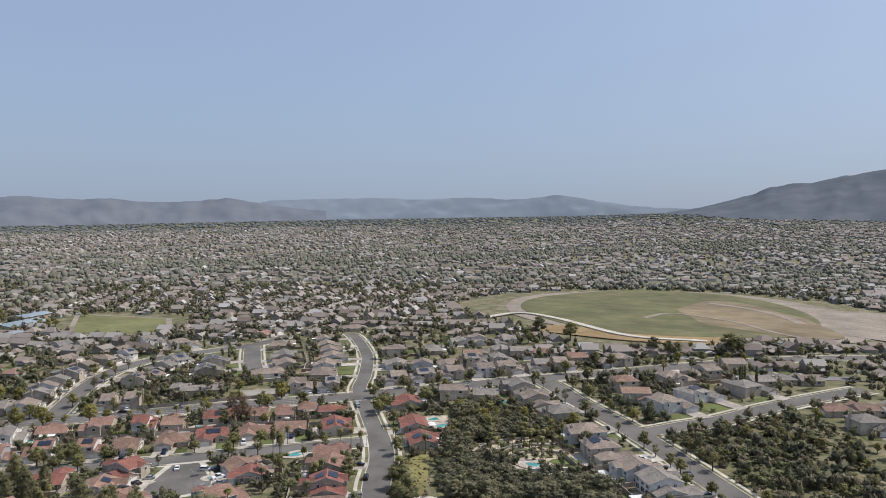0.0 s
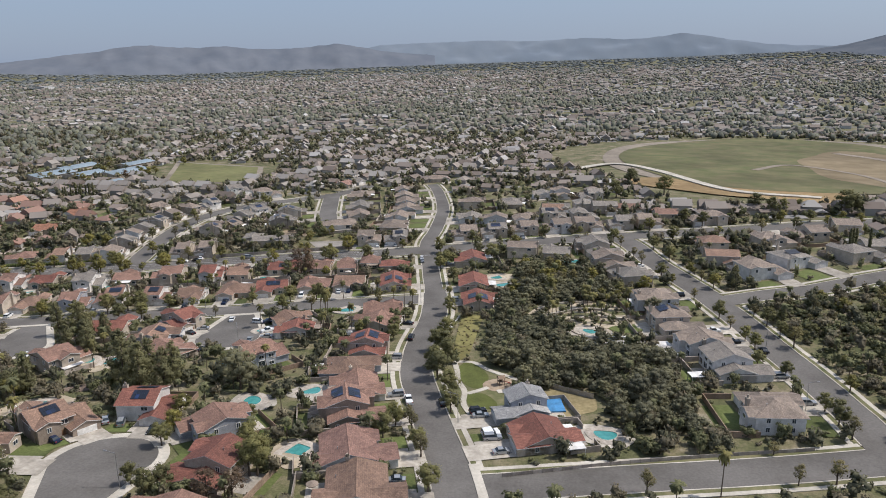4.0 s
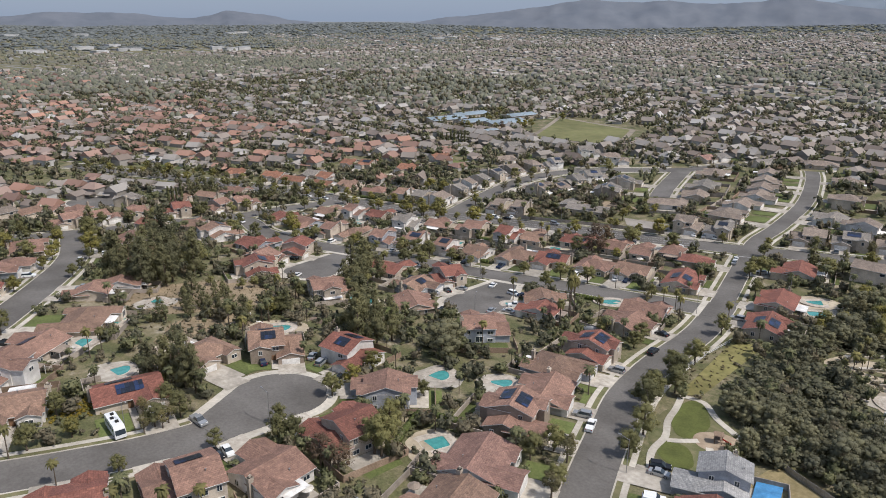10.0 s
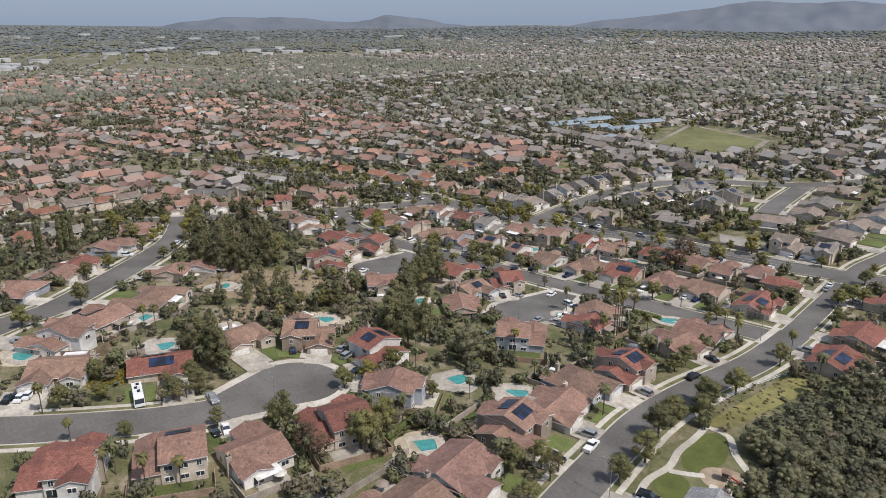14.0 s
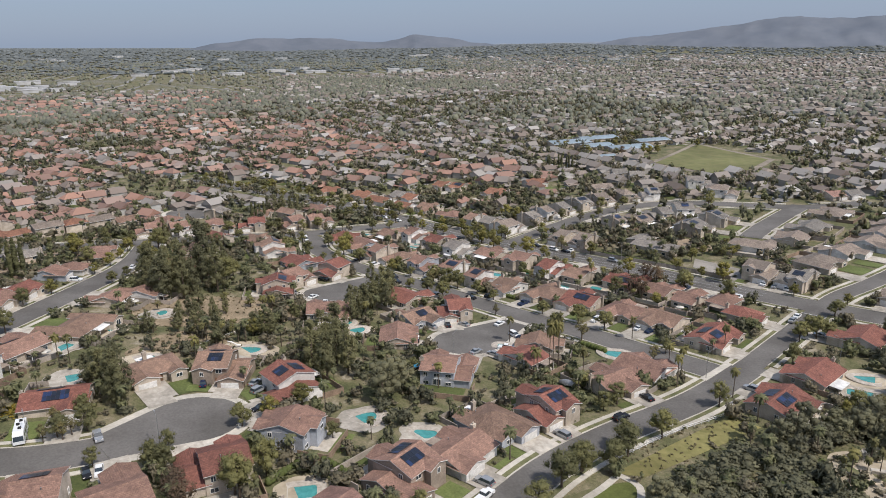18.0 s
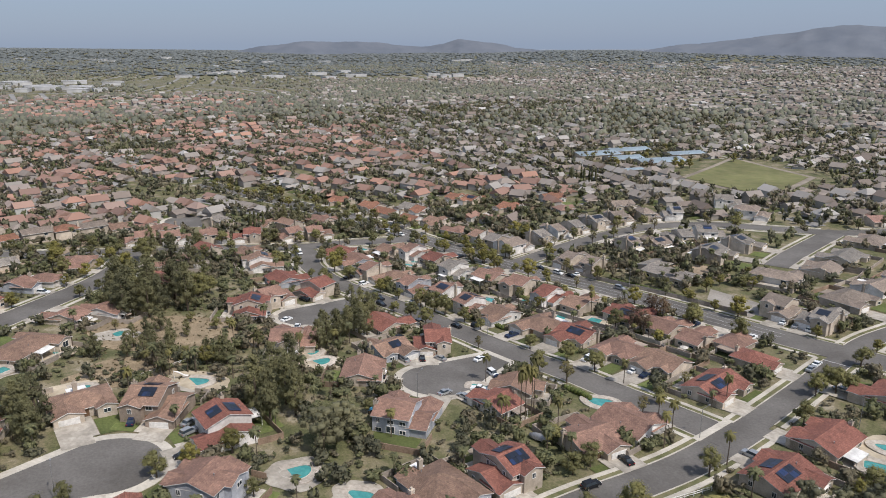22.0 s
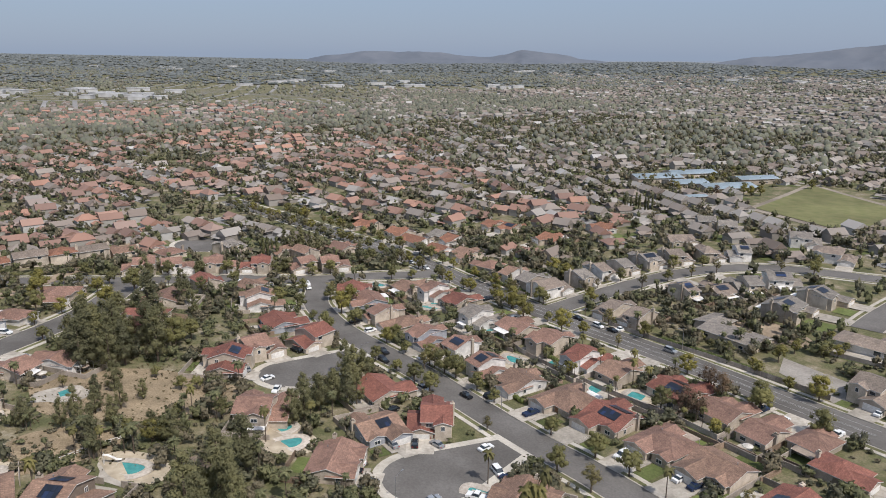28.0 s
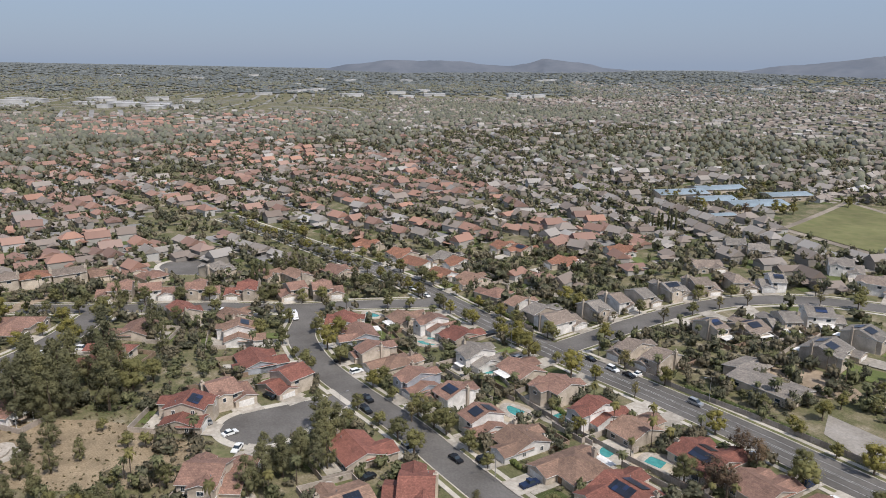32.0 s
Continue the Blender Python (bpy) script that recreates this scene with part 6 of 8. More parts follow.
# ---- open ground: slope, lots, sports field, dry basin ----
def sheet(name, cx, cy, rx, ry, turn, lift, mat, label, category, wobble=0.12, seed=1):
    """A rounded sheet with an uneven rim, laid over the ground."""
    rng = np.random.default_rng(seed)
    a = np.linspace(0, 2 * np.pi, 73)[:-1]
    w = 1 + wobble * sum(np.sin(k * a + rng.uniform(0, 6.28)) / k for k in (2, 3, 5, 7))
    rings = np.linspace(0, 1, 14)[1:]
    u, v = rx * np.cos(a) * w, ry * np.sin(a) * w
    c, s = math.cos(radians(turn)), math.sin(radians(turn))
    px = np.concatenate([[cx], *[cx + r * (u * c - v * s) for r in rings]])
    py = np.concatenate([[cy], *[cy + r * (u * s + v * c) for r in rings]])
    verts = np.stack([px, py, land(px, py) + lift], 1)
    f = [(0, 1 + k, 1 + (k + 1) % 72) for k in range(72)]
    for r in range(12):
        o = 1 + 72 * r
        f += [(o + k, o + 72 + k, o + 72 + (k + 1) % 72, o + (k + 1) % 72) for k in range(72)]
    return structure(name, mesh_of(name, verts, f, mat), label, category)


SLOPE = varied("dry_grass_slope", (0.19, 0.145, 0.09), (0.34, 0.27, 0.18), 2.2, 0.16, 0.95, 0.6)
CREAM = varied("cream_paving", (0.36, 0.305, 0.22), (0.52, 0.45, 0.345), 0.5, 0.09, 0.95, 0.3)
GREY_PAVING = varied("grey_paving", (0.27, 0.265, 0.25), (0.38, 0.37, 0.35), 0.8, 0.08, 0.95, 0.2)
GRAVEL = varied("grey_gravel", (0.24, 0.22, 0.195), (0.33, 0.305, 0.27), 1.5, 0.1, 0.95, 0.3)
FIELD = varied("playing_field", (0.125, 0.135, 0.05), (0.185, 0.175, 0.08), 0.15, 0.02, 0.95, 0.2)
TRACK = varied("pale_track_soil", (0.2, 0.17, 0.135), (0.3, 0.26, 0.21), 0.3, 0.03, 0.95, 0.3)
BASIN = varied("basin_scrub", (0.08, 0.095, 0.034), (0.155, 0.135, 0.07), 0.06, 0.02, 0.95, 0.4)
sheet("dry_slope", -164.7, 189.5, 30.5, 19.2, 60, 0.08, SLOPE, "bare tan slope with dry grass", "slope", 0.15, 3)
sheet("dry_slope", -135.3, 169.2, 18, 10.2, 100, 0.10, SLOPE, "bare tan slope with dry grass", "slope", 0.2, 4)
patch("empty_lot", [(-10.4, 236.5), (-5.4, 240.0), (-4.6, 282.5), (-13.4, 282.0)], 0.16, varied("yellow_green_grass", (0.15, 0.145, 0.05), (0.25, 0.22, 0.09), 0.5, 0.08, 0.95, 0.4), "empty lot of yellow dry grass behind a fence", "lot")
sheet("turf_lawn", -2.2, 226.6, 4.3, 10.0, 12, 0.13, TURF, "neat dark green turf lawn", "lawn", 0.14, 6)
sheet("turf_lawn", 2.2, 208.6, 4.0, 5.4, 35, 0.13, TURF, "neat dark green turf lawn", "lawn", 0.12, 7)
sheet("play_circle", 7.0, 220.4, 5.4, 4.8, 30, 0.14, DIRT, "round tan sand play area", "play area", 0.05, 8)
sheet("garden_bed", 1.0, 219.5, 9.0, 17.5, 12, 0.06, VERGE, "planted garden bed round the lawns", "garden", 0.08, 18)
for _pts in ([(-9.3, 236.4), (-7.4, 229.0), (-6.0, 221.5), (-3.2, 214.4), (-2.4, 206.0), (1.0, 198.5)], [(-9.3, 236.4), (-3.4, 236.8), (2.6, 230.8), (10.0, 225.8), (15.6, 220.5)], [(-2.2, 213.0), (0.8, 215.4), (3.4, 218.0)], [(7.6, 214.6), (6.6, 216.8)]):
    ribbon("garden_path", smooth_line(_pts, 1.5), -0.85, 0.85, 0.17 + 0.004 * len(_pts), 0.15, CONCRETE, "pale curved concrete garden path", "path")
sheet("dirt_yard", 25.9, 210.9, 9, 9, 0, 0.08, DRY, "dry tan grass back yard", "yard", 0.15, 9)
patch("sports_field", [(-308.2, 585.4), (-359.6, 702.2), (-261.8, 668.8), (-222.9, 571.5)], 0.5, FIELD, "wide sports field of pale green grass", "field")
patch("field_margin", [(-310.8, 579.3), (-368.9, 711.3), (-258.4, 673.6), (-214.4, 563.6)], 0.2, TRACK, "pale path and dry margin round the sports field", "path")
sheet("basin_road", 240, 720, 172, 226, -14, 0.5, TRACK, "pale dirt track round the dry basin", "track", 0.05, 12)
sheet("dry_basin", 228, 728, 146, 208, -14, 0.9, BASIN, "broad dry basin of green and brown scrub", "field", 0.05, 13)
sheet("dry_flat", 292, 676, 62, 128, -10, 1.0, varied("brown_dry_scrub", (0.15, 0.115, 0.065), (0.25, 0.2, 0.125), 0.05, 0.015, 0.95, 0.4), "brown dry ground in the basin", "field", 0.2, 23)
ribbon("track", smooth_line([(182, 640), (225, 690), (262, 640), (268, 560), (286, 505)]), -3, 3, 1.2, 0.2, TRACK, "pale dirt track across the basin", "track")
ribbon("track", smooth_line([(300, 800), (328, 750), (334, 690), (326, 640)]), -5, 5, 1.2, 0.2, TRACK, "pale dirt apron in the basin", "track")
sheet("bare_ground", 385, 650, 80, 110, -20, 0.7, TRACK, "bare pale graded ground beside the basin", "field", 0.15, 19)
sheet("dry_basin_bank", 146.6, 530.1, 33.8, 78.9, 60, 0.8, varied("ochre_bank", (0.22, 0.15, 0.07), (0.32, 0.23, 0.12), 0.2, 0.03, 0.95, 0.3), "ochre dry bank beside the basin", "field", 0.1, 14)
for _k, (_x, _y, _a, _b, _t) in enumerate(POOL_PATIOS):
    sheet("pool_patio", _x, _y, _a, _b, _t, 0.16, CREAM if _k % 2 else DRIVE, "pale paved terrace round a garden pool", "patio", 0.2, 50 + _k)
sheet("pool_patio", -121.5, 188.0, 9.5, 6.5, 40, 0.18, CREAM, "broad cream paved pool terrace", "patio", 0.12, 90)
sheet("rock_bed", -117.0, 203.0, 5.5, 3.6, 30, 0.14, varied("brown_rock_bed", (0.1, 0.075, 0.06), (0.26, 0.2, 0.16), 1.2, 0.1, 0.95, 0.6), "brown bed of rocks and bark", "garden bed", 0.2, 91)
sheet("terraced_garden", 34, 285, 23, 13.5, -8, 0.1, CREAM, "terraced cream-paved hillside garden", "garden", 0.12, 17)
for _x, _y, _a, _b, _t in ((22, 294, 6, 2.0, 20), (36, 294, 5, 1.6, -4), (30, 285, 7, 1.8, 6), (46, 287, 5, 1.8, -20), (20, 281, 4, 1.6, -24), (40, 277, 5, 1.5, -12)):
    sheet("planting_bed", _x, _y, _a, _b, _t, 0.16, VERGE, "planting bed of dry grass and low shrubs on a terrace", "planting bed", 0.25, int(_x))
sheet("garden_lawn", 47.5, 270.5, 6.0, 3.0, -12, 0.17, LAWN, "green lawn above the garden wall", "lawn", 0.1, 31)
sheet("corner_lawn", 90.3, 207.8, 3.4, 6.8, 14, 0.17, LAWN, "green corner lawn beside the street", "lawn", 0.08, 32)
sheet("garden_lawn", 28.5, 369.5, 9.0, 3.4, 12, 0.17, LAWN, "green back lawn beside a pool", "lawn", 0.15, 33)
patch("paved_yard", [(33.5, 255.8), (58.5, 257.2), (60.5, 260.8), (33.0, 260.2)], 0.12, GREY_PAVING, "long grey paved yard below a white wall", "yard")
patch("paved_yard", [(54.5, 244.5), (60.5, 243.0), (62.0, 256.9), (54.0, 256.6)], 0.13, GREY_PAVING, "grey paved yard with white shelters", "yard")
patch("gravel_yard", [(-113.5, 392.5), (-90.0, 394.0), (-78.0, 377.5), (-106.0, 382.0)], 0.12, GRAVEL, "pale grey gravel yard behind a wall", "yard")
sheet("paved_yard", -134.0, 406.5, 18.5, 9.0, 12, 0.09, DIRT, "bare earth yard beside the low hall", "yard", 0.1, 16)
ribbon("drain_path", smooth_line([(-664.3, 525.6), (-631.6, 530.1), (-541.4, 496.2), (-451.1, 442.1), (-360.9, 419.5)]), -3, 3, 0.3, 0.3, CONCRETE, "pale concrete drainage channel", "channel")
ribbon("track", smooth_line([(22.6, 603.4), (69.9, 654.1), (101.5, 614.7), (137.6, 521.1), (186.1, 496.2)]), -3.5, 3.5, 1.5, 0.5, CONCRETE, "pale dirt track beside the basin", "track")
ribbon("track", smooth_line([(-372.2, 189.5), (-321.4, 166.9), (-283.1, 145.5), (-242.5, 112.8)]), -3, 3, 0.3, 0.3, DIRT, "pale dirt easement track", "track")
for _k in (-0.3, 0.3, 3.1, -3.1):
    _q = ROAD_LINES["S"][0]
    _q = _q[(_q[:, 0] > -372) & (_q[:, 0] < -62)]
    ribbon("lane_line", _q, _k - 0.06, _k + 0.06, 0.19, 0.02, PAINT, "white painted lane line", "road marking")
patch("driveway", [(-113.5, 92.5), (-108.5, 103.5), (-99.5, 101.5), (-103.5, 91.0)], 0.2, DRIVE, "wide pale concrete driveway beside a house", "driveway")
for _x, _y, _t, _l in ((-41.2, 366.6, 12, 8), (7.3, 161.3, 100, 8)):
    patch("stop_line", [(_x + math.cos(radians(_t)) * a - math.sin(radians(_t)) * b, _y + math.sin(radians(_t)) * a + math.cos(radians(_t)) * b) for a, b in ((-_l / 2, -0.2), (_l / 2, -0.2), (_l / 2, 0.2), (-_l / 2, 0.2))], 0.25, PAINT, "white painted stop line", "road marking")


# ---- school and low hall ----
BLUE_ROOF = varied("blue_metal_roof", (0.19, 0.245, 0.285), (0.28, 0.335, 0.37), 1.0, 0.05, 0.5, 0.1)


def hall(x, y, turn, L, D, h, mat, label, name="school_building"):
    top = thing(name, label, "building", pose(x, y, float(land(x, y)), 0, 0, turn), "school buildings" if name == "school_building" else "")
    v, f = gable_walls(L, D, h, D / 2 * 0.18, 2)
    part("wall", mesh_of("wall", v, f, WALL["c"]), top)
    part("roof", roof_mesh(L, D, h, 0.18, 0, 0.8, mat), top)
    for k in range(int(L / 7)):
        for s, a in ((-1, 0), (1, 180)) if L < 26 else ((-1, 0),):
            part("window", WINDOWS["wide"][2], top, pose(-L / 2 + 3.5 + k * 7, s * (D / 2 + 0.02), 1.0, 0, 0, a))


for _x, _y, _t, _l, _d in ((-434, 602, 80, 42, 24), (-400, 606, 80, 32, 20), (-372, 620, 80, 44, 24), (-438, 645, 80, 42, 20), (-392, 672, 80, 36, 17), (-346, 566, 80, 17, 8)):
    hall(_x, _y, _t, _l, _d, 4.5, BLUE_ROOF, "low school building with a pale blue metal roof")
patch("school_yard", [(-440, 564), (-345, 545), (-336, 572), (-428, 588)], 0.2, DRIVE, "pale paved yard and car park of the school", "yard")
_sr = random.Random(12)
for _k in range(22):
    tree(_sr.choice(("bright", "bright", "round")), _sr.uniform(-450, -345), _sr.choice((585, 592, 625, 632, 655, 690)) + _sr.uniform(-5, 5), _sr.uniform(6, 9))
for _k in range(9):
    tree("cypress", -345 + _k * 2.3, 502 + _k * 1.2 + _sr.uniform(-2, 2), _sr.uniform(9, 13))
tree("plum", -350, 590, 11)
hall(-132.5, 389.0, 12, 22, 12, 3.4, ROOF["g"], "low hall with a grey shingle roof", "low_hall")
hall(-146.5, 393.5, 102, 13, 9, 3.2, ROOF["g"], "low side hall with a grey shingle roof", "low_hall")


# ---- fences, street lamps ----
def fence(points, height, mat, label, rails=False):
    line = smooth_line(points, 2.4)
    top = thing("fence", label, "fence", Matrix.Identity(4))
    post = Solid().box(-0.08, 0.08, -0.08, 0.08, -0.4, height + 0.1).mesh("post", mat)
    for a, b in zip(line, line[1:]):
        za, zb = float(land(*a)), float(land(*b))
        part("post", post, top, pose(a[0], a[1], za))
        d = (b - a) / max(np.linalg.norm(b - a), 0.01)
        n = np.array([-d[1], d[0]]) * 0.04
        if rails:
            for q0 in (0.45, 0.95):
                v = [(*(p + n * s), z + q) for q in (q0, q0 + 0.14) for p, z in ((a, za), (b, zb)) for s in (-1, 1)]
                part("rail", mesh_of("rail", v, [(0, 2, 6, 4), (3, 1, 5, 7), (4, 6, 7, 5), (2, 3, 7, 6), (1, 0, 4, 5), (0, 1, 3, 2)], mat), top)
            continue
        v = [(*(p + n * s), z + q) for q in (0.08, height) for p, z in ((a, za), (b, zb)) for s in (-1, 1)]
        part("panel", mesh_of("panel", v, [(0, 2, 6, 4), (3, 1, 5, 7), (4, 6, 7, 5), (2, 3, 7, 6), (1, 0, 4, 5), (0, 1, 3, 2)], mat), top)


fence([(-14.1, 241.4), (-15.2, 261.7), (-13.5, 282)], 1.1, TRIM, "white rail fence along the empty lot", True)
fence([(11.3, 231.2), (20.3, 221.1), (33.8, 214.3)], 1.6, STEEL, "grey metal fence above the wooded slope")
fence([(-137.6, 187.2), (-133.1, 178.2), (-128.6, 171.4)], 1.1, TRIM, "white rail fence on the dry slope", True)
fence([(-169.2, 360.9), (-146.6, 365.4), (-118.4, 372.2), (-84.6, 378.9)], 1.9, BLOCK, "tan block wall beside the main street")
fence([(-259.4, 349.6), (-231.2, 348.5), (-214.3, 349.6)], 1.8, BLOCK, "tan block wall beside the main street")
fence([(-180.5, 318), (-157.9, 316.9), (-126.3, 322.6), (-99.2, 329.3)], 1.8, BLOCK, "tan block wall between back gardens")
fence([(11.3, 169.2), (38.3, 179.3), (64.3, 187.2), (85.7, 192.9)], 1.1, BLOCK, "low tan block wall along the street")
LAMP_POLE = Solid().tube([(0, 0, -0.2), (0, 0, 4), (0, 0, 8.6)], [0.1, 0.08, 0.06], 8).mesh("pole", STEEL)
LAMP_ARM = Solid().add([(0, -0.04, 8.4), (0, 0.04, 8.4), (0, 0.04, 8.5), (0, -0.04, 8.5), (2.2, -0.04, 8.9), (2.2, 0.04, 8.9), (2.2, 0.04, 9.0), (2.2, -0.04, 9.0)], [(0, 1, 5, 4), (1, 2, 6, 5), (2, 3, 7, 6), (3, 0, 4, 7), (4, 5, 6, 7)]).mesh("arm", STEEL)
LAMP_HEAD = Solid().box(1.9, 2.7, -0.15, 0.15, 8.86, 9.02).mesh("lamp_head", STEEL)
_first = None
for _x, _y, _t in ((-71.1, 150, 180), (-89.1, 124.1, 0), (-31.6, 295.5, 90), (-13.5, 333.8, 180), (-121.8, 287.6, -90), (-169.2, 259.4, 90), (-2.3, 194, 180), (90.2, 214.3, 0), (90.2, 253.8, 0), (-135.3, 367.7, -90), (-203, 333.8, 90), (-85.7, 241.4, 120)):
    _m = pose(_x, _y, float(land(_x, _y)), 0, 0, _t)
    if _first:
        copy_thing(_first, _m)
    else:
        _first = thing("street_lamp", "tall grey steel street lamp with a curved arm", "street lamp", _m, "street lamps")
        part("pole", LAMP_POLE, _first), part("arm", LAMP_ARM, _first), part("lamp_head", LAMP_HEAD, _first)


# ---- slide of the pool on the broad terrace ----
_z = float(land(-124.6, 182.2)) + 0.2
_slide = thing("pool_slide", "white curved water slide beside a pool", "pool slide", pose(-124.6, 181.4, _z, 0, 0, 75))
part("chute", Solid().tube([(0, 0, 2.5), (0.7, 0.1, 2.4), (1.7, 0.3, 1.6), (2.6, 0.6, 0.8), (3.4, 0.9, 0.55)], [0.36, 0.38, 0.38, 0.38, 0.4], 8).mesh("chute", TRIM), _slide)
for _a in (-0.3, 0.3):
    part("post", Solid().tube([(-0.1, _a, -0.3), (-0.1, _a, 2.9)], [0.05, 0.05], 6).mesh("post", TRIM), _slide)

# ---- terraces of the hillside garden ----
PALE_BLOCK = varied("pale_garden_wall", (0.37, 0.33, 0.27), (0.5, 0.45, 0.37), 3, 0.3, 0.9, 0.2, 0.2)
for _k, _pts in enumerate(([(17, 290), (26, 297), (37, 298)], [(22, 284), (32, 290), (44, 289)], [(28, 277), (38, 282), (50, 279)], [(32.5, 261.4), (45, 261.9), (60, 262.5)])):
    _top = thing("terrace_wall", "low white garden terrace wall on the hillside", "garden wall", Matrix.Identity(4), "terrace walls")
    _line = smooth_line(_pts, 2.0)
    for _a, _b in zip(_line, _line[1:]):
        _n = np.array([-(_b - _a)[1], (_b - _a)[0]]) / np.linalg.norm(_b - _a) * 0.2
        _v = [(*(p + _n * s), float(land(*p)) + q) for q in (-0.5, 0.9) for p in (_a, _b) for s in (-1, 1)]
        part("block", mesh_of("block", _v, [(0, 2, 6, 4), (3, 1, 5, 7), (4, 6, 7, 5), (2, 3, 7, 6), (1, 0, 4, 5)], TRIM if _k == 3 else PALE_BLOCK), _top)
    ribbon("terrace_path", _line, -2.4, -0.4, 0.25, 0.2, CONCRETE, "pale paved terrace path", "path")
for _x, _y, _t in ((57.4, 252.6, 12), (58.4, 245.6, 12), (64.8, 229.5, 12), (45.8, 309.5, 15), (27.5, 182.5, 18)):
    _shed = thing("garden_shelter", "white flat-roofed garden shelter on posts", "shelter", pose(_x, _y, float(land(_x, _y)), 0, 0, _t), "garden shelters")
    part("roof", Solid().box(-2.6, 2.6, -1.9, 1.9, 2.4, 2.55).mesh("roof", TRIM), _shed)
    for _a in (-2.4, 2.4):
        for _b in (-1.7, 1.7):
            part("post", PATIO_POST, _shed, pose(_a, _b, 0.1))


# ---- play equipment in the garden ----
_z = float(land(7.0, 220.4)) + 0.14
_play = thing("play_tower", "wooden garden play tower with a slide on sand", "play equipment", pose(7.0, 220.4, _z, 0, 0, 25))
for _a in (-0.8, 0.8):
    for _b in (-0.8, 0.8):
        part("post", Solid().box(_a - 0.06, _a + 0.06, _b - 0.06, _b + 0.06, -0.2, 2.4).mesh("post", WOOD), _play)
part("platform", Solid().box(-0.9, 0.9, -0.9, 0.9, 1.15, 1.25).mesh("platform", WOOD), _play)
part("canopy", Solid().add([(-1.1, -1.1, 2.3), (1.1, -1.1, 2.3), (1.1, 1.1, 2.3), (-1.1, 1.1, 2.3), (-1.1, 0, 3.0), (1.1, 0, 3.0)], [(0, 1, 5, 4), (2, 3, 4, 5), (1, 2, 5), (3, 0, 4)]).mesh("canopy", WOOD), _play)
part("slide", Solid().add([(0.9, -0.3, 1.2), (0.9, 0.3, 1.2), (3.0, 0.3, 0.15), (3.0, -0.3, 0.15), (0.9, -0.3, 1.1), (0.9, 0.3, 1.1), (3.0, 0.3, 0.05), (3.0, -0.3, 0.05)], [(0, 3, 2, 1), (4, 5, 6, 7), (0, 1, 5, 4), (2, 3, 7, 6), (0, 4, 7, 3), (1, 2, 6, 5)]).mesh("slide", COATS["red"]), _play, None, "red plastic slide")
_cover = thing("pool_cover", "bright blue tarpaulin cover beside the grey house", "cover", pose(22.6, 208.2, float(land(22.6, 208.2)) + 0.1, 0, 0, 12))
part("tarpaulin", Solid().box(-2.6, 2.6, -4.0, 4.0, -0.3, 0.5).mesh("tarpaulin", varied("blue_tarpaulin", (0.05, 0.2, 0.42), (0.09, 0.28, 0.52), 2, 0.4, 0.5, 0.4)), _cover)


def trampoline(x, y):
    top = thing("trampoline", "round black garden trampoline on a steel frame", "trampoline", pose(x, y, float(land(x, y))))
    ring = [(1.8 * math.cos(6.2832 * k / 20), 1.8 * math.sin(6.2832 * k / 20)) for k in range(20)]
    s = Solid().add([(a, b, 0.86) for a, b in ring] + [(a, b, 0.9) for a, b in ring], [tuple(range(20))[::-1], tuple(range(20, 40))] + [(k, (k + 1) % 20, 20 + (k + 1) % 20, 20 + k) for k in range(20)])
    part("mat", s.mesh("mat", RUBBER), top)
    rim = [(r * math.cos(6.2832 * k / 20), r * math.sin(6.2832 * k / 20), z) for r, z in ((1.78, 0.88), (1.78, 0.96), (2.05, 0.96), (2.05, 0.88)) for k in range(20)]
    part("rim", mesh_of("rim", rim, [(r * 20 + k, r * 20 + (k + 1) % 20, (r + 1) % 4 * 20 + (k + 1) % 20, (r + 1) % 4 * 20 + k) for r in range(4) for k in range(20)], STEEL), top, None, "grey steel rim")
    for k in range(4):
        a = 1.571 * k + 0.4
        part("leg", Solid().tube([(1.9 * math.cos(a), 1.9 * math.sin(a), -0.3), (1.9 * math.cos(a), 1.9 * math.sin(a), 0.9)], [0.04, 0.04], 6).mesh("leg", STEEL), top)


def above_ground_pool(x, y, turn, L, W):
    top = thing("above_ground_pool", "rectangular above-ground pool with bright blue water", "swimming pool", pose(x, y, float(land(x, y)), 0, 0, turn))
    for sx, sy, l, w in ((0, -1, L, 0.12), (0, 1, L, 0.12), (-1, 0, 0.12, W), (1, 0, 0.12, W)):
        part("side", Solid().box(sx * L / 2 - l / 2, sx * L / 2 + l / 2, sy * W / 2 - w / 2, sy * W / 2 + w / 2, -0.4, 1.1 + 0.003 * abs(sx)).mesh("side", RUBBER if sy else STEEL), top)
    part("water", Solid().box(-L / 2 + 0.08, L / 2 - 0.08, -W / 2 + 0.08, W / 2 - 0.08, 0.2, 0.98).mesh("water", BLUE_WATER), top, None, "bright blue water")


def garden_umbrella(x, y, coat):
    z = float(land(x, y))
    top = thing("garden_umbrella", "open garden umbrella over a back terrace", "umbrella", pose(x, y, z), "garden umbrellas")
    part("pole", Solid().tube([(0, 0, -0.2), (0, 0, 2.5)], [0.03, 0.03], 6).mesh("pole", STEEL), top)
    ring = [(1.45 * math.cos(0.7854 * k), 1.45 * math.sin(0.7854 * k), 2.1) for k in range(8)]
    part("canopy", mesh_of("canopy", ring + [(0, 0, 2.6)] + [(a, b, c - 0.12) for a, b, c in ring], [(k, (k + 1) % 8, 8) for k in range(8)] + [(k, 9 + k, 9 + (k + 1) % 8, (k + 1) % 8) for k in range(8)], coat), top)


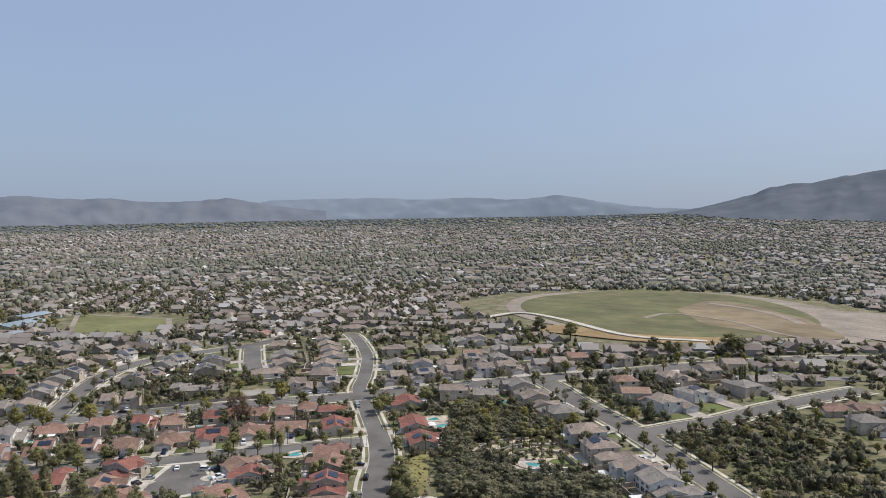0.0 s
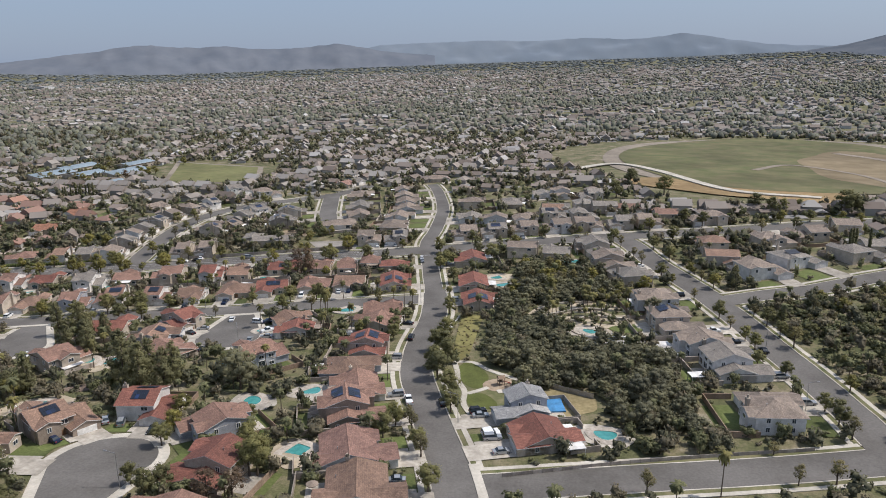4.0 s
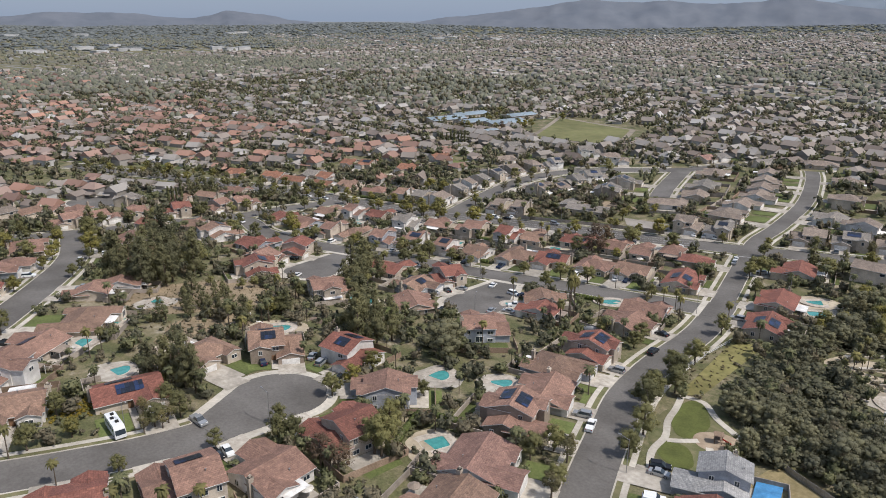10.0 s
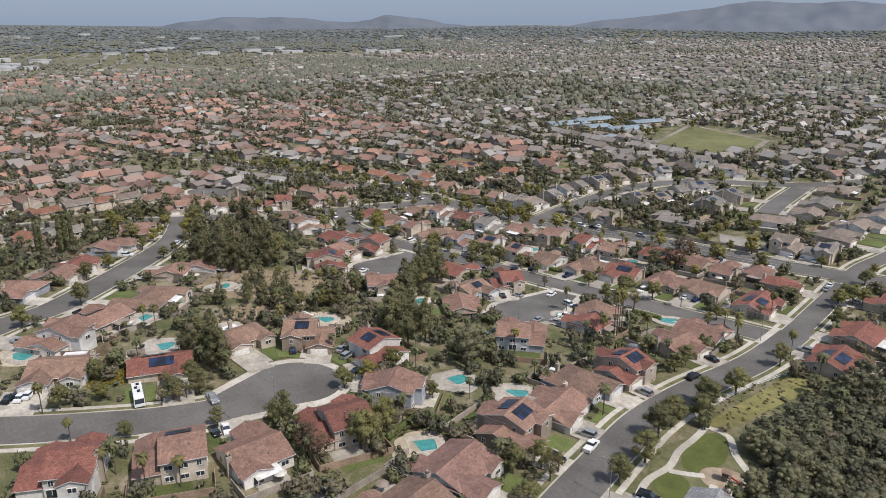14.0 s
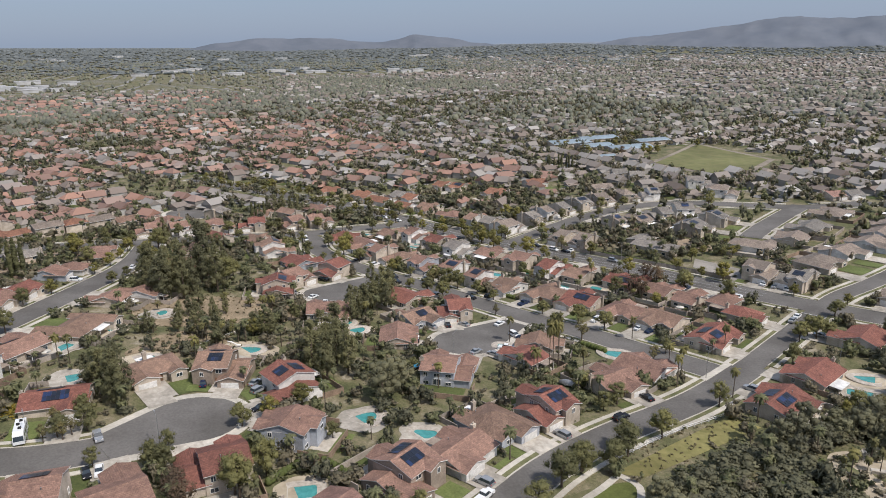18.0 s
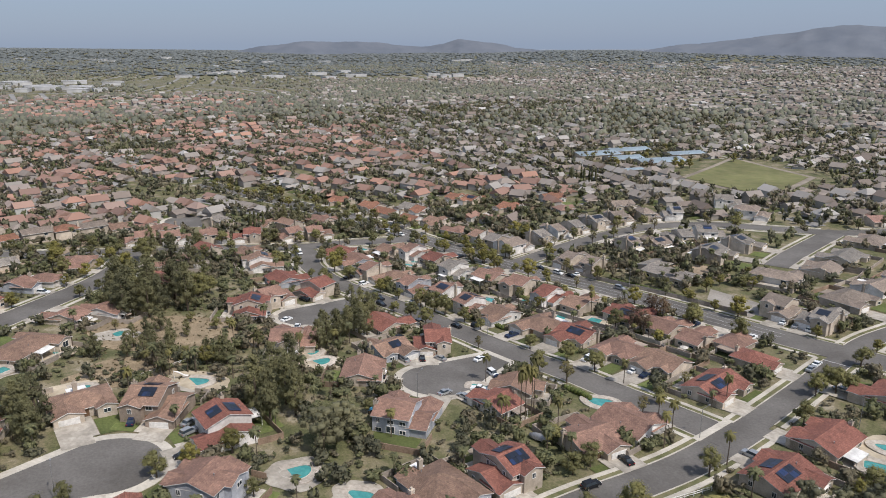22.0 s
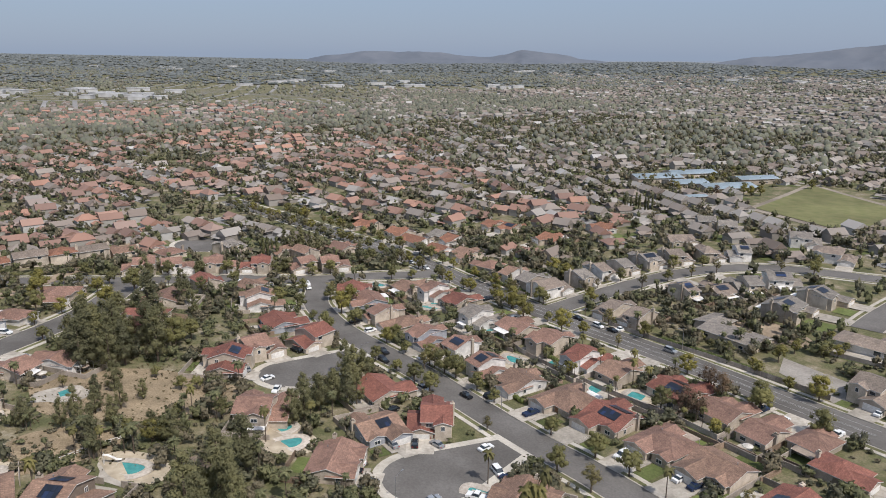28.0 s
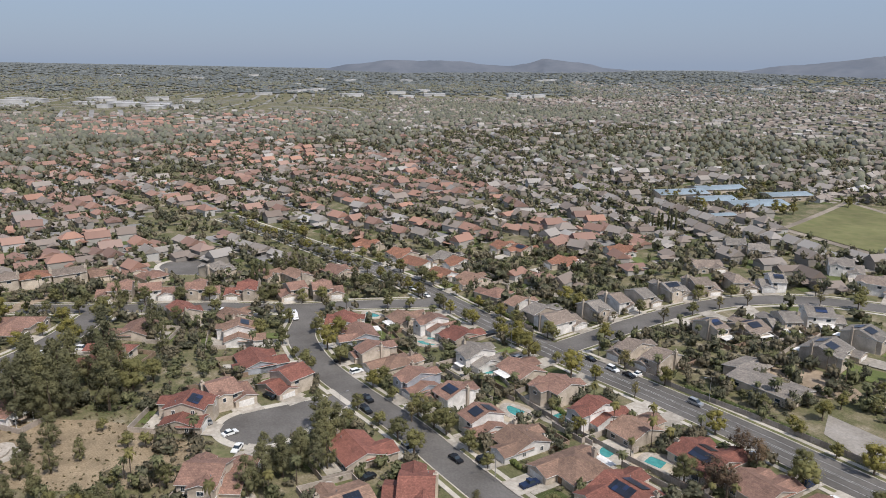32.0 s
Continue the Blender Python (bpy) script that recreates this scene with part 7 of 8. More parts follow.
def covered_boat(x, y, turn):
    """A boat shape on a trailer, standing in for a grey tarp-covered structure."""
    top = thing("covered_boat", "boat-shaped mound in place of a grey tarp-covered structure beside a house", "boat", pose(x, y, float(land(x, y)) + 0.1, 0, 0, turn))
    rows, rim = [(-2.9, 0.75, 1.1), (-1.5, 1.05, 1.75), (0.2, 1.1, 1.95), (1.8, 0.8, 1.5), (3.0, 0.1, 1.0)], 7
    v = [(px, w * math.cos(math.pi * k / (rim - 1)), 0.55 + (h - 0.55) * math.sin(math.pi * k / (rim - 1))) for px, w, h in rows for k in range(rim)]
    f = [(r * rim + k, (r + 1) * rim + k, (r + 1) * rim + k + 1, r * rim + k + 1) for r in range(4) for k in range(rim - 1)] + [tuple(range(rim))]
    part("cover", mesh_of("cover", v, f, STEEL, None, True), top)
    part("trailer", Solid().box(-2.6, 3.6, -0.6, 0.6, 0.35, 0.5).mesh("trailer", RUBBER), top)
    for sy in (-1, 1):
        part("wheel", TYRE, top, pose(-0.6, sy * 0.85, 0.33))


BLUE_WATER, _n, _l, _p = material("blue_pool_water", 0.05)
_l.new(ramp(_n, _l, noise_at(_n, _l, 0.8, 3), [(0.3, (0.05, 0.3, 0.45)), (0.7, (0.09, 0.4, 0.55))]), _p.inputs["Base Color"])
CREAM_CLOTH = varied("cream_canvas", (0.5, 0.47, 0.42), (0.66, 0.63, 0.57), 4, 0.6, 0.9, 0.1)
trampoline(-34.4, 144.1)
above_ground_pool(-84.6, 228.3, 80, 6.0, 3.2)
covered_boat(-50.7, 258.7, 20)
for _m, _l, _d, _r1, _r2 in YARDS:
    _c = _m @ Vector(((_r1 - 0.5) * _l * 0.5, _d / 2 + 3.4, 0))
    if _r2 < 0.3 and _c.x < -12 and math.hypot(_c.x + 60, _c.y - 220) < 150 and off_road(_c.x, _c.y) > 4 and all(math.hypot(_c.x - a, _c.y - b) > r for a, b, r in POOL_AT):
        garden_umbrella(_c.x, _c.y, CREAM_CLOTH if _r1 < 0.6 else TAIL_MAT if _r1 > 0.9 else WALL["b"])


# ---- houses and streets further off ----
HOUSE_XY = np.array([(x, y) for x, y, _ in HOUSE_AT])
BARE = [(-288, 632, 58), (-258, 598, 34), (-325, 668, 44), (240, 720, 225), (146.6, 631.6, 101.5), (146.6, 530.1, 67.7), (-418, 636, 62), (-152.3, 397, 33.8), (-103.8, 385.7, 18), (-164.7, 189.5, 33.8), (28.2, 248.1, 40.6), (135.3, 265, 47.4), (385, 650, 100)]


def zone(x, y):
    return (x < -262) & (y < np.where(x < -680, 540, 480)) & (x > -1400)


_rng = np.random.default_rng(21)
_cells, _streets = [], []
_BLOCK = 230.0
for _bx in range(-14, 13):
    for _by in range(-6, 16):
        _cx, _cy = (_bx + 0.5) * _BLOCK, (_by + 0.5) * _BLOCK
        _r, _th = math.hypot(_cx, _cy), math.degrees(math.atan2(-_cx, _cy))
        if _r > 3000 or not -48 < _th < 118:
            continue
        _ang = (0.25 if zone(_cx, _cy) else -0.15) + _rng.choice((0.0, 0.0, 1.571)) + _rng.normal(0, 0.16)
        _c, _s = math.cos(_ang), math.sin(_ang)
        for _v in np.arange(-_BLOCK / 2, _BLOCK / 2, 52.0):
            _streets.append((_cx - _s * _v, _cy + _c * _v, _ang, _BLOCK))
            _bend = _rng.normal(0, 4)
            for _off, _face in ((14.5, 0.0), (-14.5, 3.1416)):
                for _u in np.arange(-_BLOCK / 2 + 8, _BLOCK / 2 - 4, 14.6):
                    _uu, _vv = _u + _rng.normal(0, 1.0), _v + _off + _rng.normal(0, 1.3) + _bend * math.sin(_u / 50)
                    _cells.append((_cx + _c * _uu - _s * _vv, _cy + _s * _uu + _c * _vv, _ang + _face + (1.571 if _rng.random() < 0.3 else 0) + _rng.normal(0, 0.05), _ang + _face))
_cells = np.array(_cells)
_near = np.min(np.hypot(_cells[:, None, 0] - HOUSE_XY[None, :, 0], _cells[:, None, 1] - HOUSE_XY[None, :, 1]), axis=1)
_road = np.min(np.hypot(_cells[:, None, 0] - ROAD_POINTS[None, ::3, 0], _cells[:, None, 1] - ROAD_POINTS[None, ::3, 1]), axis=1)
_ok = (_near > 19) & (_road > 17) & ~((_cells[:, 0] > -262) & (_cells[:, 0] < 112) & (_cells[:, 1] < 346)) & ~((_cells[:, 0] > -80) & (_cells[:, 1] < 197)) & ~((_cells[:, 0] > -260) & (_cells[:, 1] < 62)) & ~((_cells[:, 0] > 68) & (_cells[:, 1] < 226))
for _x, _y, _rr in BARE:
    _ok &= np.hypot(_cells[:, 0] - _x, _cells[:, 1] - _y) > _rr + 4
_cells = _cells[_ok]


def wooded(p):
    """How wooded the distant suburb is, in bands and patches."""
    return np.array([noise.noise(Vector((a / 330, b / 210, 0.4))) + 0.5 * noise.noise(Vector((a / 110, b / 90, 3.0))) for a, b in p[:, :2]])


_cells = _cells[(np.hypot(_cells[:, 0] + 68, _cells[:, 1] - 226) < 640) | (wooded(_cells) < 0.42)]
_tb, _tr = np.degrees(np.arctan2(60 - _cells[:, 0], _cells[:, 1] - 180)), np.hypot(_cells[:, 0] - 60, _cells[:, 1] - 180)
_cells = _cells[~((_tb > 72) & (_tr > 1560)) & ~((_tb > 58) & (_tr > 2100))]
_cells = _cells[(np.hypot(_cells[:, 0], _cells[:, 1]) < 950) | (_rng.random(len(_cells)) < 0.5)]
_dist = np.hypot(_cells[:, 0] + 22, _cells[:, 1] - 135)
_cells = _cells[np.argsort(_dist)]
_kind = _rng.random(len(_cells))


def plain_house(L, D, h, slope, hip):
    """A simple house as arrays: walls, then roof, triangles."""
    x, y = L / 2, D / 2
    v, f = gable_walls(L, D, h, 0 if hip else y * slope, 3)
    wf = []
    for q in f:
        wf += [(q[0], q[k], q[k + 1]) for k in range(1, len(q) - 1)]
    o = 0.5
    ins = y if hip else 0
    z0 = h - o * slope + 0.1
    r = [(-x - o, -y - o, z0), (x + o, -y - o, z0), (x + o, y + o, z0), (-x - o, y + o, z0), (-x - o + ins, 0, h + y * slope + 0.1), (x + o - ins, 0, h + y * slope + 0.1)]
    rf = [(0, 1, 5), (0, 5, 4), (2, 3, 4), (2, 4, 5), (1, 2, 5), (3, 0, 4)]
    return (np.array(v, float), np.array(wf)), (np.array(r, float), np.array(rf))


# the nearest rows are houses of their own
PROTO = {}


def row_house(x, y, turn, tile, form, two):
    m = Matrix.Translation((x, y, float(land(x, y)))) @ Matrix.Rotation(turn, 4, "Z")
    key = (tile, form, two)
    HOUSE_AT.append((x, y, 9))
    if key in PROTO:
        return copy_thing(PROTO[key], m)
    L, D, hip = ((12.5, 10, 0), (12, 10.5, 1), (14, 9, 0))[form]
    h = 5.3 if two else 2.8
    top = thing("house", f"{'two-storey' if two else 'single-storey'} cream stucco house with a {ROOF_WORDS[tile]} roof", "house", m, "rows of houses")
    v, f = gable_walls(L, D, h, 0 if hip else D / 2 * 0.4, 3)
    part("wall", mesh_of("wall", v, f, WALL["c"]), top)
    part("roof", roof_mesh(L, D, h, 0.4, hip, 0.55, ROOF[tile]), top)
    v, f = gable_walls(9, 6.6, 2.7, 1.3, 3)
    wing = pose(L / 2 - 3.6, -D / 2 + 1.0, 0, 0, 0, 90)
    part("wing_wall", mesh_of("wing_wall", v, f, WALL["c"]), top, wing)
    part("wing_roof", roof_mesh(9, 6.6, 2.72, 0.4, 0, 0.5, ROOF[tile]), top, wing)
    part("garage_door", GARAGE, top, pose(L / 2 - 3.6, -D / 2 - 3.53, 0))
    part("chimney", CHIMNEY, top, Matrix.Translation((-L / 2 - 0.3, 1.5, 0)) @ Matrix.Diagonal((1, 1, h + 2.2, 1)))
    for s, a in ((1, 180),):
        part("window", WINDOWS["wide"][2], top, pose(-L / 4, s * (D / 2 + 0.02), h - 1.7, 0, 0, a))
    PROTO[key] = top
    return top


_inzone = zone(_cells[:, 0], _cells[:, 1]) & (_rng.random(len(_cells)) < 0.66)
for _k in range(85):
    _x, _y, _t = _cells[_k][:3]
    _tile = ("o", "o", "t", "r", "o", "b")[int(_kind[_k] * 6)] if _inzone[_k] else ("d", "g", "d", "g", "t", "b")[int(_kind[_k] * 6)]
    row_house(_x, _y, _t, _tile, int(_kind[_k] * 97) % 3, int(_kind[_k] * 53) % 3 == 0)
_rest, _zr = _cells[85:], _inzone[85:]
_p = np.c_[_rest[:, :2], land(_rest[:, 0], _rest[:, 1])]
FAR_WALL = islands("far_house_walls", [(0.0, (0.24, 0.215, 0.19)), (0.7, (0.34, 0.315, 0.285)), (1.0, (0.5, 0.485, 0.46))])
FAR_ROOF = islands("far_grey_brown_roofs", [(0.0, (0.18, 0.142, 0.118)), (0.4, (0.24, 0.198, 0.168)), (0.75, (0.268, 0.238, 0.21)), (0.95, (0.33, 0.305, 0.28)), (1.0, (0.43, 0.41, 0.39))])
FAR_RED = islands("far_orange_roofs", [(0.0, (0.21, 0.135, 0.11)), (0.5, (0.285, 0.17, 0.13)), (0.8, (0.345, 0.195, 0.142)), (1.0, (0.27, 0.225, 0.2))])
for _hip in (0, 1):
    for _red in (False, True):
        _sel = (_zr == _red) & ((np.arange(len(_rest)) % 6 == 0) == bool(_hip))
        if not _sel.any():
            continue
        _w, _r = plain_house(15, 11, 3.3, 0.4, _hip)
        _n = int(_sel.sum())
        _sz = np.stack([_rng.uniform(0.64, 0.86, _n), _rng.uniform(0.66, 0.9, _n), _rng.choice((0.82, 0.9, 1.35), _n)], 1)
        _a, _b = scattered(_w, _p[_sel], _rest[_sel, 2], _sz)
        tagged(new("far_house_walls", big_mesh("far_house_walls", _a, _b, FAR_WALL)), "cream stucco walls of distant rows of houses", "houses", kind="stuff")
        _a, _b = scattered(_r, _p[_sel], _rest[_sel, 2], _sz)
        tagged(new("far_house_roofs", big_mesh("far_house_roofs", _a, _b, FAR_RED if _red else FAR_ROOF)), "orange tile roofs of distant houses" if _red else "grey and brown roofs of distant houses", "roofs", kind="stuff")
        # a side wing on each, so that the outlines differ
        _w, _r = plain_house(9, 6.6, 2.8, 0.4, 0)
        _tt = _rest[_sel, 2]
        _q = _p[_sel] + np.stack([-np.sin(_tt) * -4.4 + np.cos(_tt) * 4, np.cos(_tt) * -5 + np.sin(_tt) * 4, 0 * _tt], 1)
        _a, _b = scattered(_r, _q, _tt + 1.571, np.full((_n, 3), 0.84))
        tagged(new("far_house_wings", big_mesh("far_house_wings", _a, _b, FAR_RED if _red else FAR_ROOF)), "roofs of the wings of distant houses", "roofs", kind="stuff")

# pale drives and small lawns in front of the rows
_front = _cells[np.hypot(_cells[:, 0], _cells[:, 1]) < 1500]
for _name, _mat, _o, _w, _label in (("far_driveways", DRIVE, 3.2, 2.7, "pale concrete drives of the rows of houses"), ("far_lawns", LAWN, -3.4, 3.4, "small front lawns of the rows of houses")):
    _pick = _front[_rng.random(len(_front)) < 0.8]
    _c, _s = np.cos(_pick[:, 3]), np.sin(_pick[:, 3])
    _v = []
    for _u, _t in ((_o - _w, -12.0), (_o + _w, -12.0), (_o + _w, -3.5), (_o - _w, -3.5)):
        _px, _py = _pick[:, 0] + _c * _u - _s * _t, _pick[:, 1] + _s * _u + _c * _t
        _v.append(np.stack([_px, _py, land(_px, _py) + 0.16], 1))
    _v = np.stack(_v, 1).reshape(-1, 3)
    tagged(new(_name, big_mesh(_name, _v, np.arange(len(_v)).reshape(-1, 4), _mat)), _label, "driveways" if _o > 0 else "lawns", kind="stuff")

# streets between the rows
_v, _f = [], []
for _x, _y, _a, _l in _streets:
    for _g in np.arange(-_l / 2, _l / 2 - 1, 23.0):
        _q = []
        for _u, _w in ((_g, -4.5), (_g + 23, -4.5), (_g + 23, 4.5), (_g, 4.5)):
            _px, _py = _x + math.cos(_a) * _u - math.sin(_a) * _w, _y + math.sin(_a) * _u + math.cos(_a) * _w
            _q.append((_px, _py))
        _m = np.mean(_q, 0)
        if np.hypot(HOUSE_XY[:, 0] - _m[0], HOUSE_XY[:, 1] - _m[1]).min() < 26 or np.hypot(ROAD_POINTS[:, 0] - _m[0], ROAD_POINTS[:, 1] - _m[1]).min() < 20:
            continue
        if any(math.hypot(_m[0] - a, _m[1] - b) < r + 10 for a, b, r in BARE):
            continue
        if (_m[0] > -110 and _m[1] < 215) or (_m[0] > -280 and _m[1] < 80) or (_m[0] > 50 and _m[1] < 240) or (-262 < _m[0] < 112 and _m[1] < 346):
            continue
        _i = len(_v)
        _v += [(a, b, float(land(a, b)) + 0.25) for a, b in _q]
        _f.append((_i, _i + 1, _i + 2, _i + 3))
tagged(new("far_streets", big_mesh("far_streets", np.array(_v), np.array(_f), varied("far_street", (0.2, 0.195, 0.19), (0.3, 0.29, 0.28), 0.05, 0.01, 0.95, 0.0))), "pale grey streets between distant houses", "road", kind="stuff")


# ---- plants between the houses ----
def low_lump(seed):
    """A low uneven crown of twenty faces."""
    rng = np.random.default_rng(seed)
    g = (1 + 5**0.5) / 2
    v = np.array([(-1, g, 0), (1, g, 0), (-1, -g, 0), (1, -g, 0), (0, -1, g), (0, 1, g), (0, -1, -g), (0, 1, -g), (g, 0, -1), (g, 0, 1), (-g, 0, -1), (-g, 0, 1)], float) / 1.9
    v *= rng.uniform(0.6, 1.2, (12, 1))
    f = [(0, 11, 5), (0, 5, 1), (0, 1, 7), (0, 7, 10), (0, 10, 11), (1, 5, 9), (5, 11, 4), (11, 10, 2), (10, 7, 6), (7, 1, 8), (3, 9, 4), (3, 4, 2), (3, 2, 6), (3, 6, 8), (3, 8, 9), (4, 9, 5), (2, 4, 11), (6, 2, 10), (8, 6, 7), (9, 8, 1)]
    nor = v / np.linalg.norm(v, axis=1)[:, None] + [0, 0, 0.35]
    return v * [0.5, 0.5, 0.5] + [0, 0, 0.5], np.array(f), nor / np.linalg.norm(nor, axis=1)[:, None]


def low_blob(seed, count, size):
    if not count:
        return low_lump(seed)
    rng = np.random.default_rng(seed)
    n = 7 if count > 100 else 3
    cen = np.stack([rng.normal(0, 0.2, n), rng.normal(0, 0.2, n), rng.uniform(0.28, 0.72, n)], 1)
    return foliage(cen, rng.uniform(0.2, 0.3, n) if n == 7 else rng.uniform(0.26, 0.36, n), count, size, rng, 0.78, 1)


ALL_XY = np.array([(x, y, r) for x, y, r in HOUSE_AT])
POOL_XY = np.array(POOL_AT)


def free_spots(n, x0, x1, y0, y1, seed, gap=0.0, road_gap=1.0):
    """Random places clear of houses, roads, pools and bare ground."""
    rng = np.random.default_rng(seed)
    p = np.stack([rng.uniform(x0, x1, n), rng.uniform(y0, y1, n)], 1)
    ok = np.ones(n, bool)
    for k in range(0, n, 2000):
        s = slice(k, k + 2000)
        q = p[s]
        ok[s] &= (np.hypot(q[:, None, 0] - ALL_XY[None, :, 0], q[:, None, 1] - ALL_XY[None, :, 1]) - ALL_XY[None, :, 2]).min(1) > gap
        ok[s] &= (np.hypot(q[:, None, 0] - ROAD_POINTS[None, :, 0], q[:, None, 1] - ROAD_POINTS[None, :, 1]) - ROAD_HALF[None, :]).min(1) > road_gap
        ok[s] &= (np.hypot(q[:, None, 0] - POOL_XY[None, :, 0], q[:, None, 1] - POOL_XY[None, :, 1]) - POOL_XY[None, :, 2]).min(1) > 0
        for c, r in BUSY:
            ok[s] &= np.hypot(q[:, 0] - c[0], q[:, 1] - c[1]) > r
    for x, y, r in BARE[:6] + [(-168, 186, 24), (36, 285, 14)] + [(-288, 632, 60), (240, 720, 215), (-1.1, 221.1, 14.7), (-9.2, 246, 7.0), (-9.2, 258, 7.0), (-9.2, 271, 7.0), (25.9, 210.9, 10.2), (-103.8, 385.7, 14.7)]:
        ok &= np.hypot(p[:, 0] - x, p[:, 1] - y) > r
    return p[ok]


def clumps(name, spots, mats, label, wide, tall, seed, count, size, category="shrubs"):
    """Joined shrubs or trees in several greens."""
    rng = np.random.default_rng(seed)
    for k, mat in enumerate(mats):
        q = spots[k :: len(mats)]
        if not len(q):
            continue
        n = len(q)
        w = rng.uniform(*wide, n)
        sz = np.stack([w, w * rng.uniform(0.85, 1.15, n), rng.uniform(*tall, n)], 1)
        shape, turn = low_blob(seed + k, count, size), rng.uniform(0, 6.28, n)
        a, b = scattered(shape[:2], np.c_[q, land(q[:, 0], q[:, 1]) - 0.1], turn, sz)
        tagged(new(name, big_mesh(name, a, b, mat, turned(shape[2], turn) if len(shape) > 2 else None)), label, category, kind="stuff")


FAR_LEAF = [islands("mixed_dark_foliage", [(0.0, (0.091, 0.094, 0.060)), (1.0, (0.194, 0.185, 0.119))], leaves=True), islands("mixed_green_foliage", [(0.0, (0.111, 0.120, 0.060)), (1.0, (0.237, 0.232, 0.119))], leaves=True), islands("mixed_olive_foliage", [(0.0, (0.125, 0.113, 0.077)), (1.0, (0.258, 0.220, 0.144))], leaves=True)]
# crowns past 600 m: greens paled and blued, painting in the haze
HAZED_CROWN = [islands("hazed_dark_crowns", [(0.0, (0.098, 0.101, 0.080)), (1.0, (0.150, 0.149, 0.110))]), islands("hazed_green_crowns", [(0.0, (0.108, 0.112, 0.084)), (1.0, (0.174, 0.172, 0.118))]), islands("hazed_olive_crowns", [(0.0, (0.120, 0.112, 0.092)), (1.0, (0.186, 0.168, 0.128))])]
_s = free_spots(11000, -330, 147, 68, 430, 3, -0.8, 3.2)
clumps("garden_shrubs", _s[:5200], FAR_LEAF, "low garden shrubs and hedges in mixed greens", (1.2, 3.0), (0.8, 2.2), 31, 26, 0.2)
_s = free_spots(6000, -330, 147, 68, 430, 4, 0.2, 3.4)
clumps("garden_trees", _s[:1750], FAR_LEAF, "back-garden trees in mixed greens", (2.6, 5.6), (2.8, 6.5), 41, 150, 0.11, "trees")
_palm = crown_shape("palm", 44, 0)
_stem = Solid().tube([(0, 0, -0.05), (0.005, 0, 0.5), (0, 0, 0.93)], [0.024, 0.017, 0.015], 4)
_q = _s[1750:2050]
_h = _rng.uniform(4.0, 8.5, len(_q))
_sz, _tt = np.stack([_h, _h, _h], 1), _rng.uniform(0, 6.28, len(_q))
_at = np.c_[_q, land(_q[:, 0], _q[:, 1])]
_a, _b = scattered(_palm[:2], _at, _tt, _sz)
tagged(new("garden_palm_fronds", big_mesh("garden_palm_fronds", _a, _b, FAR_LEAF[1], turned(_palm[2], _tt))), "feathery fronds of small garden palms", "palms", kind="stuff")
_a, _b = scattered((np.array(_stem.v), np.array([f for f in _stem.f if len(f) == 4])), _at, _tt, _sz)
tagged(new("garden_palm_stems", big_mesh("garden_palm_stems", _a, _b, BARK)), "slender stems of small garden palms", "palms", kind="stuff")
_s = free_spots(52000, -980, 520, 40, 980, 6, 0.2, 3.6)
_s = _s[(np.hypot(_s[:, 0] + 68, _s[:, 1] - 226) > 185)]
clumps("neighbourhood_trees", _s[:17500], FAR_LEAF, "trees among rows of houses in mixed greens", (2.6, 6.6), (3.0, 8.6), 51, 15, 0.26, "trees")
_r = np.concatenate([np.sqrt(_rng.uniform(480.0**2, 3100.0**2, 44000)), np.sqrt(_rng.uniform(600.0**2, 1900.0**2, 15000))])
_t = np.radians(_rng.uniform(-44, 112, 59000))
_s = np.stack([-_r * np.sin(_t), _r * np.cos(_t)], 1)
_r, _t = np.sqrt(_rng.uniform(950.0**2, 2900.0**2, 15000)), np.radians(_rng.uniform(46, 112, 15000))
_s = np.concatenate([_s, np.stack([-_r * np.sin(_t), _r * np.cos(_t)], 1)])
_s = _s[np.hypot(_s[:, 0] + 68, _s[:, 1] - 226) > 620]
for _x, _y, _rr in BARE:
    _s = _s[np.hypot(_s[:, 0] - _x, _s[:, 1] - _y) > _rr]
_s = _s[_rng.random(len(_s)) < np.clip(wooded(_s) * 1.5 + 0.5, 0.12, 1)]
_tb, _tr = np.degrees(np.arctan2(60 - _s[:, 0], _s[:, 1] - 180)), np.hypot(_s[:, 0] - 60, _s[:, 1] - 180)
_s = _s[~((_tb > 72) & (_tr > 1560) & (_tr < 2090) & (_rng.random(len(_s)) < 0.8)) & ~((_tb > 58) & (_tb < 84) & (_tr > 2100) & (_tr < 2520) & (_rng.random(len(_s)) < 0.75))]
clumps("distant_trees", _s, HAZED_CROWN, "trees scattered through the distant suburb", (4.0, 10.5), (4.0, 10.0), 61, 0, 0, "trees")
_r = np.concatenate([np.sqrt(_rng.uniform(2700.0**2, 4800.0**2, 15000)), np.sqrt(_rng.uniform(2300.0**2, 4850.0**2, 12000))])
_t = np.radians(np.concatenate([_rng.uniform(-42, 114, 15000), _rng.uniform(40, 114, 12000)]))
# distance haze is put into the grey-blue base colour of these woods
clumps("horizon_trees", np.stack([-_r * np.sin(_t), _r * np.cos(_t)], 1), [islands("far_hazed_woods", [(0.0, (0.1, 0.11, 0.108)), (1.0, (0.15, 0.16, 0.155))])], "woods and street trees towards the horizon, greyed with painted haze", (14, 34), (5, 9), 71, 0, 0, "trees")

